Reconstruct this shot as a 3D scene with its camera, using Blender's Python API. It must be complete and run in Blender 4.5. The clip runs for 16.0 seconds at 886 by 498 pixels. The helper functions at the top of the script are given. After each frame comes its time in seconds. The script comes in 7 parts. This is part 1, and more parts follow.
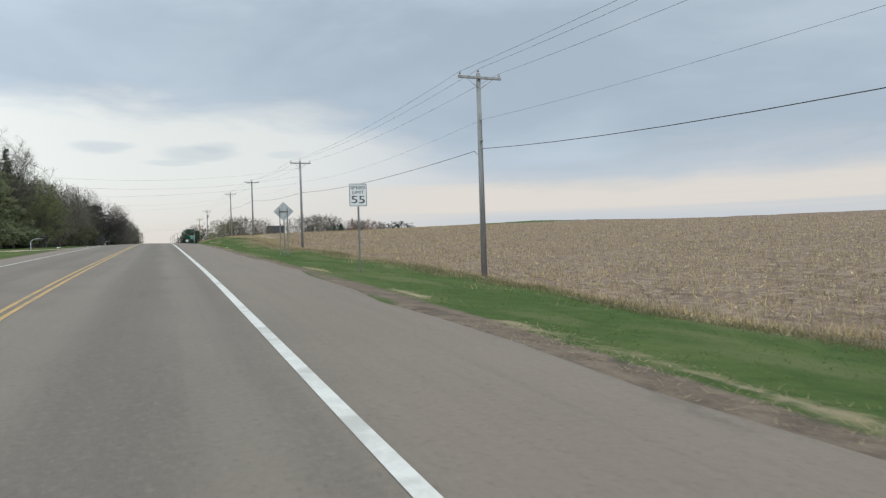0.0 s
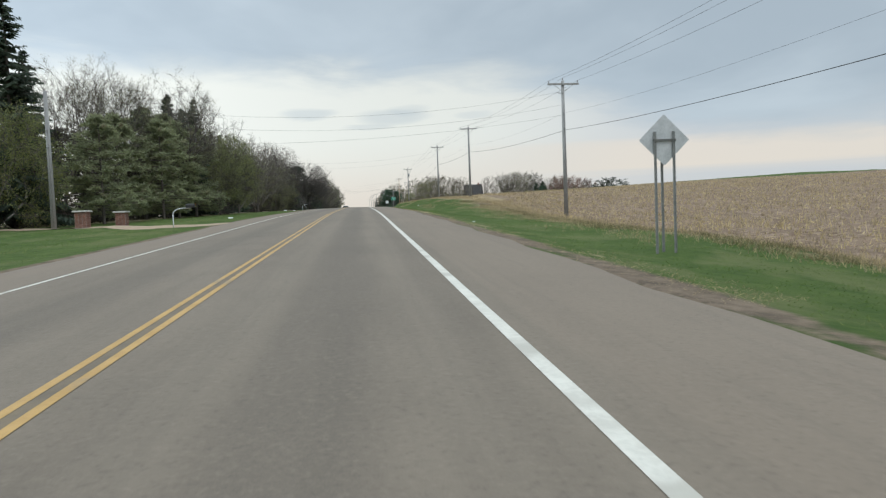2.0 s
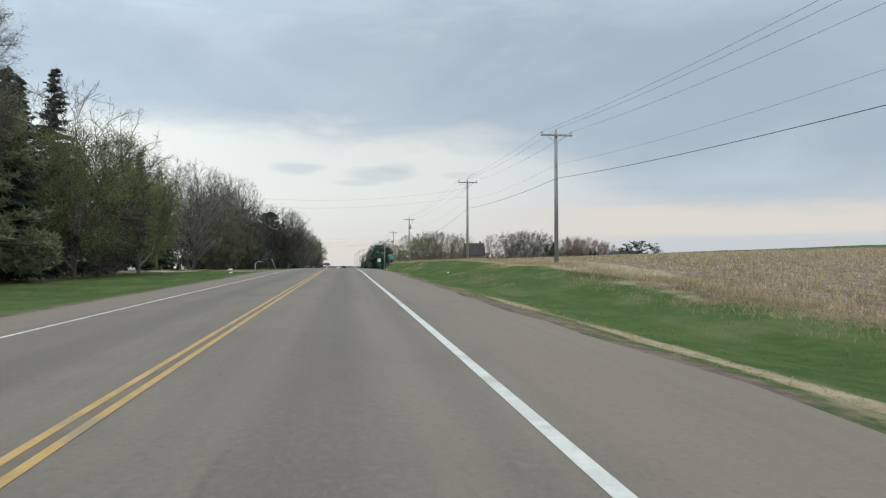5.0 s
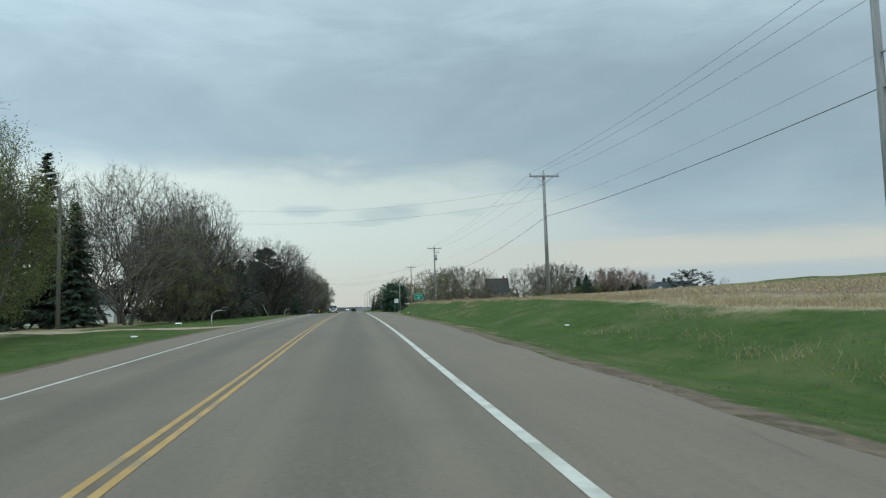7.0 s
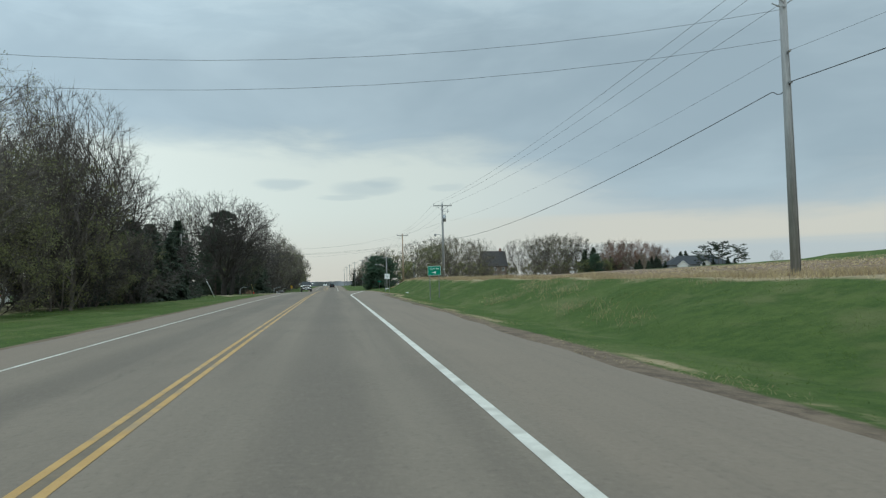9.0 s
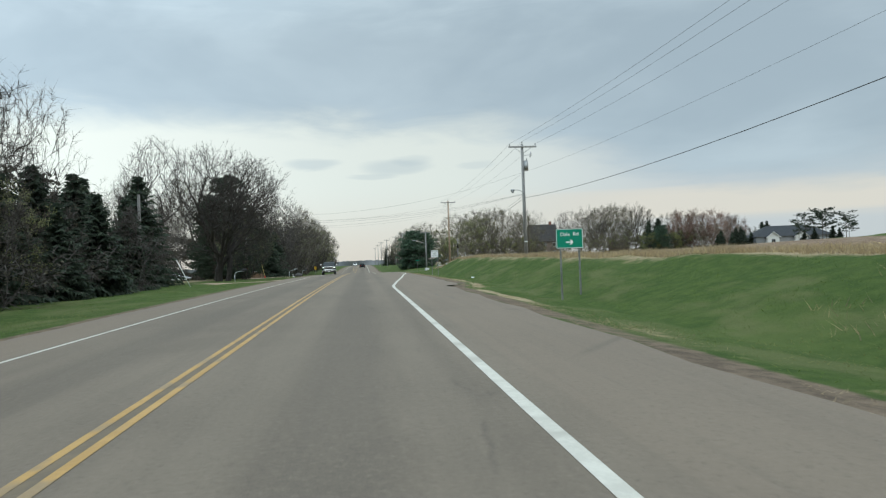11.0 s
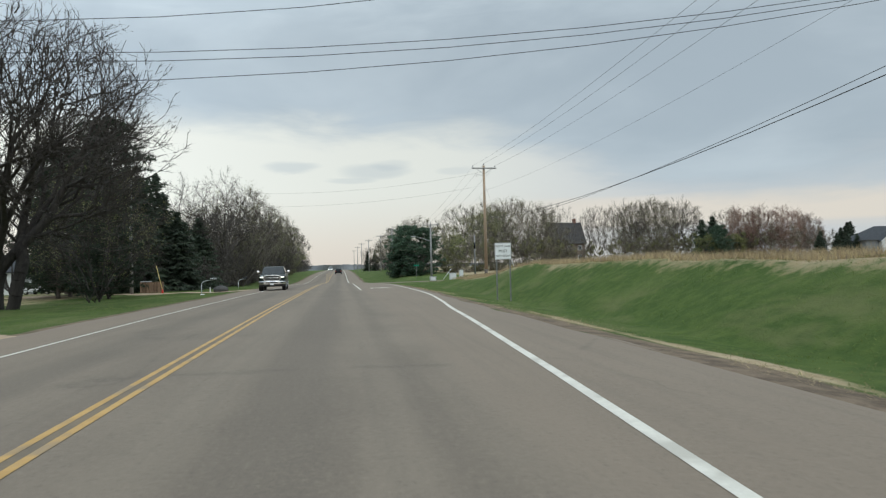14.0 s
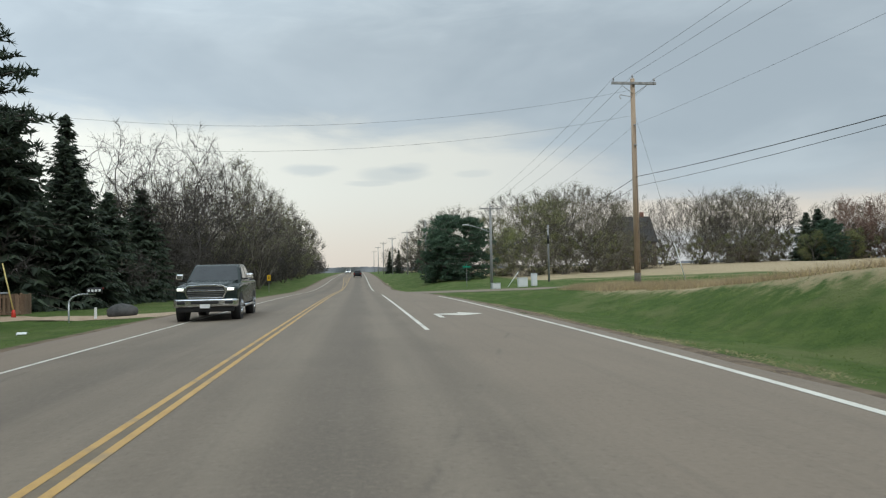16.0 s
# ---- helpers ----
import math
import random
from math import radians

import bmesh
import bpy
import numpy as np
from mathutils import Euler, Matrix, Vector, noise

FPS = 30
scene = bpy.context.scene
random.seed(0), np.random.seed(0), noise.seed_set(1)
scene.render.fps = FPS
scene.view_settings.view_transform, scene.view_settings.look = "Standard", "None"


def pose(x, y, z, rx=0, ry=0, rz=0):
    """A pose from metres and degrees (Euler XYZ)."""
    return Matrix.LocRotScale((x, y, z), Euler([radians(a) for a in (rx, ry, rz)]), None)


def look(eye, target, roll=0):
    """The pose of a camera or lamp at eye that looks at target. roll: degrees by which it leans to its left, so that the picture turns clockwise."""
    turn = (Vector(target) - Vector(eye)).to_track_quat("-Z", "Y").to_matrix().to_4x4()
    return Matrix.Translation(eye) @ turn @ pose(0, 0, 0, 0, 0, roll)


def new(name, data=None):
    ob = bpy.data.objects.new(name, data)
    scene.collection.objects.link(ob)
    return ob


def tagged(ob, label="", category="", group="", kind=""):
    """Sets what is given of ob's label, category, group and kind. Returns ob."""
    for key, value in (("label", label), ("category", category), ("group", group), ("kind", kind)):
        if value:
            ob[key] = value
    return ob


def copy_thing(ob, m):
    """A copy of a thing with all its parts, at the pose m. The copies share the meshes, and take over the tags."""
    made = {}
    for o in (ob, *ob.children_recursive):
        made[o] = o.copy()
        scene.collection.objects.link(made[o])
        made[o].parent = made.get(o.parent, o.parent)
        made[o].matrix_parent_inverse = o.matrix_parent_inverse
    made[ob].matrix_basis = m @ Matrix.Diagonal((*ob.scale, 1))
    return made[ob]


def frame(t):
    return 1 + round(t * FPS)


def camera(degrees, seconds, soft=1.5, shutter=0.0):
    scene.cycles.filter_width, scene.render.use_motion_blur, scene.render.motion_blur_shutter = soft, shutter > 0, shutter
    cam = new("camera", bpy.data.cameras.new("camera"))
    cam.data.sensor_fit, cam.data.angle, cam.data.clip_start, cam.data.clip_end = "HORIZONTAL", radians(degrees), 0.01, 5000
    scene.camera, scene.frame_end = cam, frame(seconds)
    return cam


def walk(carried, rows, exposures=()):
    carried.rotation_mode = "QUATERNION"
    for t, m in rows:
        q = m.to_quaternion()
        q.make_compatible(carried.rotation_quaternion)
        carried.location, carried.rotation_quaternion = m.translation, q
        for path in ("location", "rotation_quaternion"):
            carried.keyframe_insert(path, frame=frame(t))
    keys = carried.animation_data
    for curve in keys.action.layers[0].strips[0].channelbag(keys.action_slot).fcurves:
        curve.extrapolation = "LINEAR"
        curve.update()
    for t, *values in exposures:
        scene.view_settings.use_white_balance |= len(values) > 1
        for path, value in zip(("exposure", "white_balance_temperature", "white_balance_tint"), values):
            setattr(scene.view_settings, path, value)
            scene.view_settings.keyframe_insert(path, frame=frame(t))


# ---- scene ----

# ---- camera and its drive -------------------------------------------------
cam = camera(65.05, 16.0, soft=1.25, shutter=0.06)
ROWS = [
    (0.0, 2.36, -0.00, 1.38, -22.08, -0.07, 1.80),
    (0.5, 2.34, 7.66, 1.69, -19.50, 2.01, 1.43),
    (1.0, 2.32, 15.25, 1.96, -17.37, 2.54, 1.79),
    (1.5, 2.28, 22.91, 2.30, -13.27, 1.37, 1.89),
    (2.0, 2.24, 30.65, 2.55, -6.72, -2.98, 2.21),
    (2.5, 2.19, 38.40, 2.79, -2.56, -4.71, 1.67),
    (3.0, 2.14, 46.13, 3.05, -2.39, -4.37, 0.64),
    (3.5, 2.13, 53.98, 3.29, -4.96, -4.20, 0.56),
    (4.0, 2.10, 61.84, 3.55, -7.27, -3.81, 0.55),
    (4.5, 2.05, 69.77, 3.76, -8.19, -2.60, 0.23),
    (5.0, 2.03, 77.74, 4.01, -8.06, 1.80, -0.02),
    (7.5, 1.93, 117.76, 4.89, -7.42, 4.93, 2.15),
    (8.0, 1.92, 126.04, 5.07, -8.54, 4.16, 1.79),
    (8.5, 1.95, 134.34, 5.24, -9.22, 3.41, 1.48),
    (11.0, 2.15, 171.48, 5.67, -6.54, 1.07, 2.09),
    (11.5, 2.23, 179.49, 5.71, -6.72, 0.59, 2.77),
    (12.0, 2.30, 187.51, 5.83, -7.52, -0.22, 3.35),
    (12.5, 2.36, 195.59, 5.88, -8.43, 0.04, 3.68),
    (13.0, 2.41, 203.76, 5.92, -8.82, 0.53, 2.66),
    (13.5, 2.44, 211.85, 5.95, -8.86, 0.83, 2.28),
    (14.0, 2.42, 219.87, 5.97, -8.36, 1.45, 1.35),
    (14.5, 2.35, 227.87, 6.03, -8.23, 2.53, 0.80),
    (15.0, 2.29, 235.93, 6.01, -8.31, 3.73, 0.90),
    (15.5, 2.19, 244.00, 6.01, -7.81, 2.92, 0.45),
    (16.0, 2.09, 252.16, 5.96, -6.89, 1.71, 1.08),
]
EXPOSURES = [(0.0, 0.0, 6250, 9), (0.5, 0.0, 6080, -1), (1.0, -0.02, 6080, -1), (1.5, -0.15, 5960, -2), (2.0, 0.03, 6350, 7), (2.5, 0.1, 6350, 10), (4.5, 0.1, 6300, 9), (5.0, -0.02, 6250, 8),
             (7.5, -0.24, 5900, -5), (8.5, -0.23, 5980, -3), (11.0, -0.02, 6200, 2), (12.5, -0.02, 6280, 4), (13.5, -0.03, 6420, 6), (14.5, -0.05, 6420, 6), (15.0, -0.08, 6240, 3), (15.5, -0.09, 6220, 2), (16.0, -0.05, 6460, 6)]
walk(cam, [(t, pose(x, y, z, 90 + pitch, roll, yaw)) for t, x, y, z, yaw, pitch, roll in ROWS], EXPOSURES)


# ---- node helpers ----------------------------------------------------------
class Tree_of_nodes:
    """Short hand for building a node tree."""

    def __init__(self, tree):
        self.t = tree

    def node(self, kind):
        return self.t.nodes.new(kind)

    def put(self, socket, value):
        if isinstance(value, bpy.types.NodeSocket):
            self.t.links.new(value, socket)
        elif value is not None:
            if socket.type == "RGBA" and len(value) == 3:
                value = (*value, 1)
            socket.default_value = value

    def m(self, op, a, b=None, c=None, clamp=False):
        n = self.node("ShaderNodeMath")
        n.operation, n.use_clamp = op, clamp
        for s, v in zip(n.inputs, (a, b, c)):
            self.put(s, v)
        return n.outputs[0]

    def step(self, v, lo, hi, a=0.0, b=1.0):
        n = self.node("ShaderNodeMapRange")
        n.interpolation_type = "SMOOTHSTEP"
        for s, q in zip(n.inputs, (v, lo, hi, a, b)):
            self.put(s, q)
        return n.outputs[0]

    def mix(self, f, a, b, blend="MIX"):
        n = self.node("ShaderNodeMix")
        n.data_type, n.blend_type = "RGBA", blend
        self.put(n.inputs["Factor"], f)
        self.put(n.inputs[6], a)
        self.put(n.inputs[7], b)
        return n.outputs[2]

    def noise(self, vec, scale, detail=4.0, rough=0.55, dist=0.0):
        n = self.node("ShaderNodeTexNoise")
        self.put(n.inputs["Vector"], vec)
        n.inputs["Scale"].default_value, n.inputs["Detail"].default_value = scale, detail
        n.inputs["Roughness"].default_value, n.inputs["Distortion"].default_value = rough, dist
        return n.outputs[0]

    def xyz(self, vec):
        n = self.node("ShaderNodeSeparateXYZ")
        self.put(n.inputs[0], vec)
        return n.outputs

    def vec(self, x, y, z):
        n = self.node("ShaderNodeCombineXYZ")
        for s, v in zip(n.inputs, (x, y, z)):
            self.put(s, v)
        return n.outputs[0]

    def scaled(self, vec, s):
        n = self.node("ShaderNodeVectorMath")
        n.operation = "MULTIPLY"
        self.put(n.inputs[0], vec)
        n.inputs[1].default_value = s
        return n.outputs[0]


# ---- sky and sun -----------------------------------------------------------
SUN_EL, SUN_AZ = 52.0, 160.0      # degrees above the horizon; right of the road's heading
world = bpy.data.worlds.new("overcast_sky")
scene.world = world
world.use_nodes = True
N = Tree_of_nodes(world.node_tree)
N.t.nodes.clear()
way = N.node("ShaderNodeTexCoord").outputs["Generated"]
sx, sy, sz = N.xyz(way)
el = N.m("MULTIPLY", N.m("ARCSINE", sz), 57.2958)
az = N.m("MULTIPLY", N.m("ARCTAN2", sx, sy), 57.2958)
broad = N.noise(N.vec(N.m("MULTIPLY", az, 0.035), N.m("MULTIPLY", el, 0.10), 0.0), 1.0, 5.0, 0.55, 0.4)
wisp = N.noise(N.vec(N.m("MULTIPLY", az, 0.10), N.m("MULTIPLY", el, 0.42), 3.0), 1.0, 5.0, 0.6, 0.6)
haze = N.noise(N.vec(N.m("MULTIPLY", az, 0.02), N.m("MULTIPLY", el, 0.9), 7.0), 1.0, 3.0, 0.5, 0.2)
wob = N.m("MULTIPLY_ADD", N.m("SUBTRACT", broad, 0.5), 9.0, el)
wob = N.m("MULTIPLY_ADD", N.m("SUBTRACT", wisp, 0.5), 4.0, wob)
# the lower rim of the dark deck hangs lower to the right
rim = N.step(az, 8.0, 28.0, 11.0, 5.5)
deck = N.step(N.m("SUBTRACT", wob, rim), -1.5, 2.5)
upper = N.step(wob, 17.0, 24.0)
low_c = N.mix(N.step(el, 0.0, 7.0), (0.705, 0.635, 0.575), (0.765, 0.765, 0.715))
low_c = N.mix(N.step(az, 5.0, 30.0), low_c, (0.56, 0.575, 0.60))
band = N.m("MULTIPLY", N.step(N.m("ABSOLUTE", N.m("SUBTRACT", N.m("MULTIPLY_ADD", N.m("SUBTRACT", haze, 0.5), 3.0, el), 4.0)), 0.6, 2.2, 1.0, 0.0), N.step(az, 4.0, 24.0))
low_c = N.mix(N.m("MULTIPLY", band, 0.92), low_c, (0.735, 0.660, 0.585))
deck_c = N.mix(N.step(broad, 0.35, 0.68), (0.390, 0.450, 0.508), (0.50, 0.562, 0.618))
up_c = N.mix(N.step(wisp, 0.35, 0.7), (0.52, 0.600, 0.670), (0.60, 0.672, 0.730))
col = N.mix(deck, low_c, N.mix(upper, deck_c, up_c))
# small lens-shaped clouds under the deck
for a0, e0, wa, we, depth in ((-3.8, 8.3, 2.6, 0.55, 0.36), (3.0, 7.9, 3.4, 0.7, 0.34), (4.2, 8.4, 2.0, 0.5, 0.22), (1.0, 7.2, 2.4, 0.35, 0.26), (9.5, 7.8, 1.8, 0.35, 0.2)):
    da = N.m("DIVIDE", N.m("SUBTRACT", az, a0), wa)
    de = N.m("DIVIDE", N.m("SUBTRACT", N.m("MULTIPLY_ADD", N.m("SUBTRACT", wisp, 0.5), 1.2, el), e0), we)
    r2 = N.m("ADD", N.m("MULTIPLY", da, da), N.m("MULTIPLY", de, de))
    col = N.mix(N.m("MULTIPLY", N.step(r2, 0.1, 1.1, 1.0, 0.0), depth), col, (0.36, 0.43, 0.50))
sky = N.node("ShaderNodeTexSky")
sky.sky_type, sky.sun_disc = "NISHITA", False
sky.sun_elevation, sky.sun_rotation = radians(SUN_EL), radians(SUN_AZ)
nish = N.scaled(sky.outputs[0], (0.10, 0.10, 0.10))
col = N.mix(0.08, col, nish)
# thinner cloud to the left
lift = N.step(az, -42.0, 8.0, 1.42, 1.0)
col = N.mix(1.0, col, N.vec(lift, lift, lift), "MULTIPLY")
# an overcast sky grows brighter towards the zenith
gain = N.m("MULTIPLY_ADD", N.step(el, 24.0, 85.0), 1.5, 1.0)
col = N.mix(1.0, col, N.vec(gain, gain, gain), "MULTIPLY")
bg = N.node("ShaderNodeBackground")
N.put(bg.inputs[0], col)
bg.inputs[1].default_value = 1.08
N.t.links.new(bg.outputs[0], N.node("ShaderNodeOutputWorld").inputs[0])

sun = new("sun", bpy.data.lights.new("sun", "SUN"))
sun.data.energy, sun.data.angle, sun.data.color = 0.95, radians(35), (1.0, 0.96, 0.90)
sun.matrix_world = look((0, 0, 60), (-60 * math.sin(radians(SUN_AZ)) / math.tan(radians(SUN_EL)), -60 * math.cos(radians(SUN_AZ)) / math.tan(radians(SUN_EL)), 0))


# ---- materials -------------------------------------------------------------
def mat(name, c1, c2, scale=4.0, rough=0.8, bump=0.0, metal=0.0, fine=8.0, stretch=(1, 1, 1), island=0.0, each=0.0, spec=0.4, c3=None, coat=0.0, thin=0.0):
    """A surface of two colours mixed at a coarse and a fine scale, with optional relief and a tone per piece."""
    ma = bpy.data.materials.new(name)
    ma.use_nodes = True
    n = Tree_of_nodes(ma.node_tree)
    b = n.t.nodes["Principled BSDF"]
    pos = n.node("ShaderNodeTexCoord").outputs["Object"]
    if stretch != (1, 1, 1):
        pos = n.scaled(pos, stretch)
    big, small = n.noise(pos, scale, 4.0), n.noise(pos, scale * fine, 5.0, 0.65)
    f = n.step(n.m("ADD", n.m("MULTIPLY", big, 0.6), n.m("MULTIPLY", small, 0.4)), 0.36, 0.64)
    c = n.mix(f, c1, c2)
    if c3:
        c = n.mix(n.step(n.noise(pos, scale * 0.37, 3.0), 0.52, 0.66), c, c3)
    if island:
        r = n.node("ShaderNodeNewGeometry").outputs["Random Per Island"]
        g = n.m("MULTIPLY_ADD", r, 2 * island, 1 - island)
        c = n.mix(1.0, c, n.vec(g, g, n.m("MULTIPLY_ADD", r, island, 1 - island)), "MULTIPLY")
    if each:
        r = n.node("ShaderNodeObjectInfo").outputs["Random"]
        g = n.m("MULTIPLY_ADD", r, 2 * each, 1 - each)
        c = n.mix(1.0, c, n.vec(g, g, g), "MULTIPLY")
    n.put(b.inputs["Base Color"], c)
    n.put(b.inputs["Roughness"], n.m("MULTIPLY_ADD", n.m("SUBTRACT", small, 0.5), 0.25, rough, clamp=True))
    b.inputs["Metallic"].default_value = metal
    b.inputs["Specular IOR Level"].default_value = spec
    b.inputs["Coat Weight"].default_value = coat
    if bump:
        bp = n.node("ShaderNodeBump")
        bp.inputs["Strength"].default_value, bp.inputs["Distance"].default_value = bump, 0.02
        n.put(bp.inputs["Height"], small)
        n.put(b.inputs["Normal"], bp.outputs[0])
    if thin:
        # light passes through blades and leaves
        through_light = n.node("ShaderNodeBsdfTranslucent")
        n.put(through_light.inputs["Color"], c)
        both = n.node("ShaderNodeMixShader")
        both.inputs[0].default_value = thin
        n.t.links.new(b.outputs[0], both.inputs[1])
        n.t.links.new(through_light.outputs[0], both.inputs[2])
        n.t.links.new(both.outputs[0], n.t.nodes["Material Output"].inputs["Surface"])
    return ma


def glow(name, colour, strength):
    ma = mat(name, colour, colour, 5, 0.3)
    b = ma.node_tree.nodes["Principled BSDF"]
    b.inputs["Emission Color"].default_value, b.inputs["Emission Strength"].default_value = (*colour, 1), strength
    return ma


def asphalt_material():
    ma = bpy.data.materials.new("asphalt")
    ma.use_nodes = True
    n = Tree_of_nodes(ma.node_tree)
    b = n.t.nodes["Principled BSDF"]
    pos = n.node("ShaderNodeTexCoord").outputs["Object"]
    x, y, z = n.xyz(pos)
    grit, chips = n.noise(pos, 60.0, 5.0, 0.7), n.noise(pos, 17.0, 4.0, 0.7)
    patch = n.noise(n.scaled(pos, (1.0, 0.12, 1.0)), 0.9, 5.0, 0.6)
    blot = n.noise(pos, 0.35, 4.0, 0.6)
    streak = n.noise(n.scaled(pos, (5.0, 0.10, 1.0)), 1.0, 4.0, 0.6)
    c = n.mix(n.step(patch, 0.3, 0.7), (0.142, 0.115, 0.088), (0.184, 0.150, 0.114))
    c = n.mix(n.m("MULTIPLY", n.step(blot, 0.45, 0.7), 0.5), c, (0.112, 0.091, 0.070))
    # polished wheel tracks and the oil-darkened middle of each lane
    wav = n.m("MULTIPLY_ADD", n.m("SUBTRACT", patch, 0.5), 0.5, x)
    for centre, half, tone, amount in ((1.85, 0.62, (0.098, 0.081, 0.065), 0.60), (-1.8, 0.55, (0.092, 0.077, 0.061), 0.5), (0.95, 0.35, (0.186, 0.154, 0.118), 0.40), (2.8, 0.35, (0.182, 0.150, 0.115), 0.40), (3.25, 0.25, (0.110, 0.090, 0.070), 0.35)):
        f = n.step(n.m("ABSOLUTE", n.m("SUBTRACT", wav, centre)), half * 0.3, half * 1.3, amount, 0.0)
        c = n.mix(f, c, tone)
    # the paved shoulders are older, paler and browner
    edge = n.m("MAXIMUM", n.step(x, 3.6, 4.3), n.step(x, -3.5, -4.0, 0.0, 1.25))
    c = n.mix(n.m("MULTIPLY", edge, 0.62, clamp=True), c, (0.198, 0.154, 0.115))
    c = n.mix(n.step(streak, 0.45, 0.75, 0.0, 0.22), c, (0.085, 0.071, 0.057))
    # dark sealed cracks
    crack = n.node("ShaderNodeTexVoronoi")
    crack.feature = "DISTANCE_TO_EDGE"
    n.put(crack.inputs["Vector"], n.mix(0.25, n.scaled(pos, (1.0, 0.25, 1.0)), n.noise(pos, 1.3, 4.0)))
    crack.inputs["Scale"].default_value = 0.16
    cf = n.m("MULTIPLY", n.step(crack.outputs[0], 0.0, 0.006, 1.0, 0.0), n.step(blot, 0.5, 0.62))
    c = n.mix(n.m("MULTIPLY", cf, 0.35), c, (0.050, 0.044, 0.037))
    c = n.mix(n.step(chips, 0.50, 0.72, 0.0, 0.40), c, (0.235, 0.195, 0.150))
    c = n.mix(n.step(chips, 0.46, 0.30, 0.0, 0.40), c, (0.062, 0.051, 0.041))
    c = n.mix(n.step(grit, 0.3, 0.75, 0.0, 0.40), c, (0.225, 0.187, 0.145))
    n.put(b.inputs["Base Color"], c)
    n.put(b.inputs["Roughness"], n.m("MULTIPLY_ADD", grit, 0.2, 0.72))
    b.inputs["Specular IOR Level"].default_value = 0.3
    bp = n.node("ShaderNodeBump")
    bp.inputs["Strength"].default_value, bp.inputs["Distance"].default_value = 0.6, 0.008
    n.put(bp.inputs["Height"], n.m("ADD", grit, chips))
    n.put(b.inputs["Normal"], bp.outputs[0])
    return ma


def ground_material():
    """Grass, bare roadside dirt, dead grass and corn stubble; the 'land' attribute holds stubble, dirt and dead grass shares."""
    ma = bpy.data.materials.new("land")
    ma.use_nodes = True
    n = Tree_of_nodes(ma.node_tree)
    b = n.t.nodes["Principled BSDF"]
    pos = n.node("ShaderNodeTexCoord").outputs["Object"]
    at = n.node("ShaderNodeAttribute")
    at.attribute_name = "land"
    at = at.outputs["Color"]
    sep = n.node("ShaderNodeSeparateColor")
    n.put(sep.inputs[0], at)
    field, dirt, dead = sep.outputs
    n1, n2, n3 = n.noise(pos, 0.22, 5.0, 0.6), n.noise(pos, 2.2, 5.0, 0.65), n.noise(pos, 14.0, 5.0, 0.7)
    grass = n.mix(n.step(n2, 0.32, 0.7), (0.047, 0.078, 0.020), (0.076, 0.110, 0.029))
    grass = n.mix(n.step(n1, 0.46, 0.68, 0.0, 0.5), grass, (0.112, 0.138, 0.046))
    grass = n.mix(n.step(n3, 0.55, 0.8, 0.0, 0.5), grass, (0.042, 0.074, 0.020))
    tired = n.noise(n.scaled(pos, (1.0, 0.45, 1.0)), 0.55, 4.0, 0.6)
    grass = n.mix(n.step(tired, 0.48, 0.66, 0.0, 0.62), grass, (0.128, 0.136, 0.058))
    rowy = n.noise(n.scaled(pos, (3.2, 0.25, 1.0)), 1.0, 4.0, 0.6)
    stub = n.mix(n.step(n2, 0.35, 0.65), (0.156, 0.104, 0.073), (0.325, 0.246, 0.178))
    stub = n.mix(n.step(rowy, 0.48, 0.62, 0.0, 0.75), stub, (0.135, 0.094, 0.066))
    stub = n.mix(n.step(n1, 0.5, 0.68, 0.0, 0.5), stub, (0.26, 0.185, 0.126))
    stub = n.mix(n.step(n3, 0.50, 0.36, 0.0, 0.55), stub, (0.092, 0.064, 0.046))
    stub = n.mix(n.step(n3, 0.56, 0.70, 0.0, 0.65), stub, (0.415, 0.325, 0.235))
    straw = n.mix(n.step(n2, 0.35, 0.65), (0.40, 0.32, 0.215), (0.27, 0.215, 0.125))
    soil = n.mix(n.step(n2, 0.3, 0.7), (0.100, 0.077, 0.058), (0.200, 0.153, 0.111))
    soil = n.mix(n.step(n3, 0.48, 0.75, 0.0, 0.40), soil, (0.29, 0.225, 0.160))

    def ragged(mask, k):
        jag = n.m("ADD", n.m("MULTIPLY", n.m("SUBTRACT", n2, 0.5), k), n.m("MULTIPLY", n.m("SUBTRACT", n1, 0.5), k))
        return n.step(n.m("ADD", mask, jag), 0.35, 0.65)

    c = n.mix(ragged(dead, 0.7), grass, straw)
    c = n.mix(ragged(field, 0.45), c, stub)
    c = n.mix(ragged(dirt, 0.6), c, soil)
    n.put(b.inputs["Base Color"], c)
    b.inputs["Roughness"].default_value = 0.95
    b.inputs["Specular IOR Level"].default_value = 0.1
    bp = n.node("ShaderNodeBump")
    bp.inputs["Strength"].default_value, bp.inputs["Distance"].default_value = 0.8, 0.05
    n.put(bp.inputs["Height"], n.m("MULTIPLY_ADD", n2, 0.5, n3))
    n.put(b.inputs["Normal"], bp.outputs[0])
    return ma


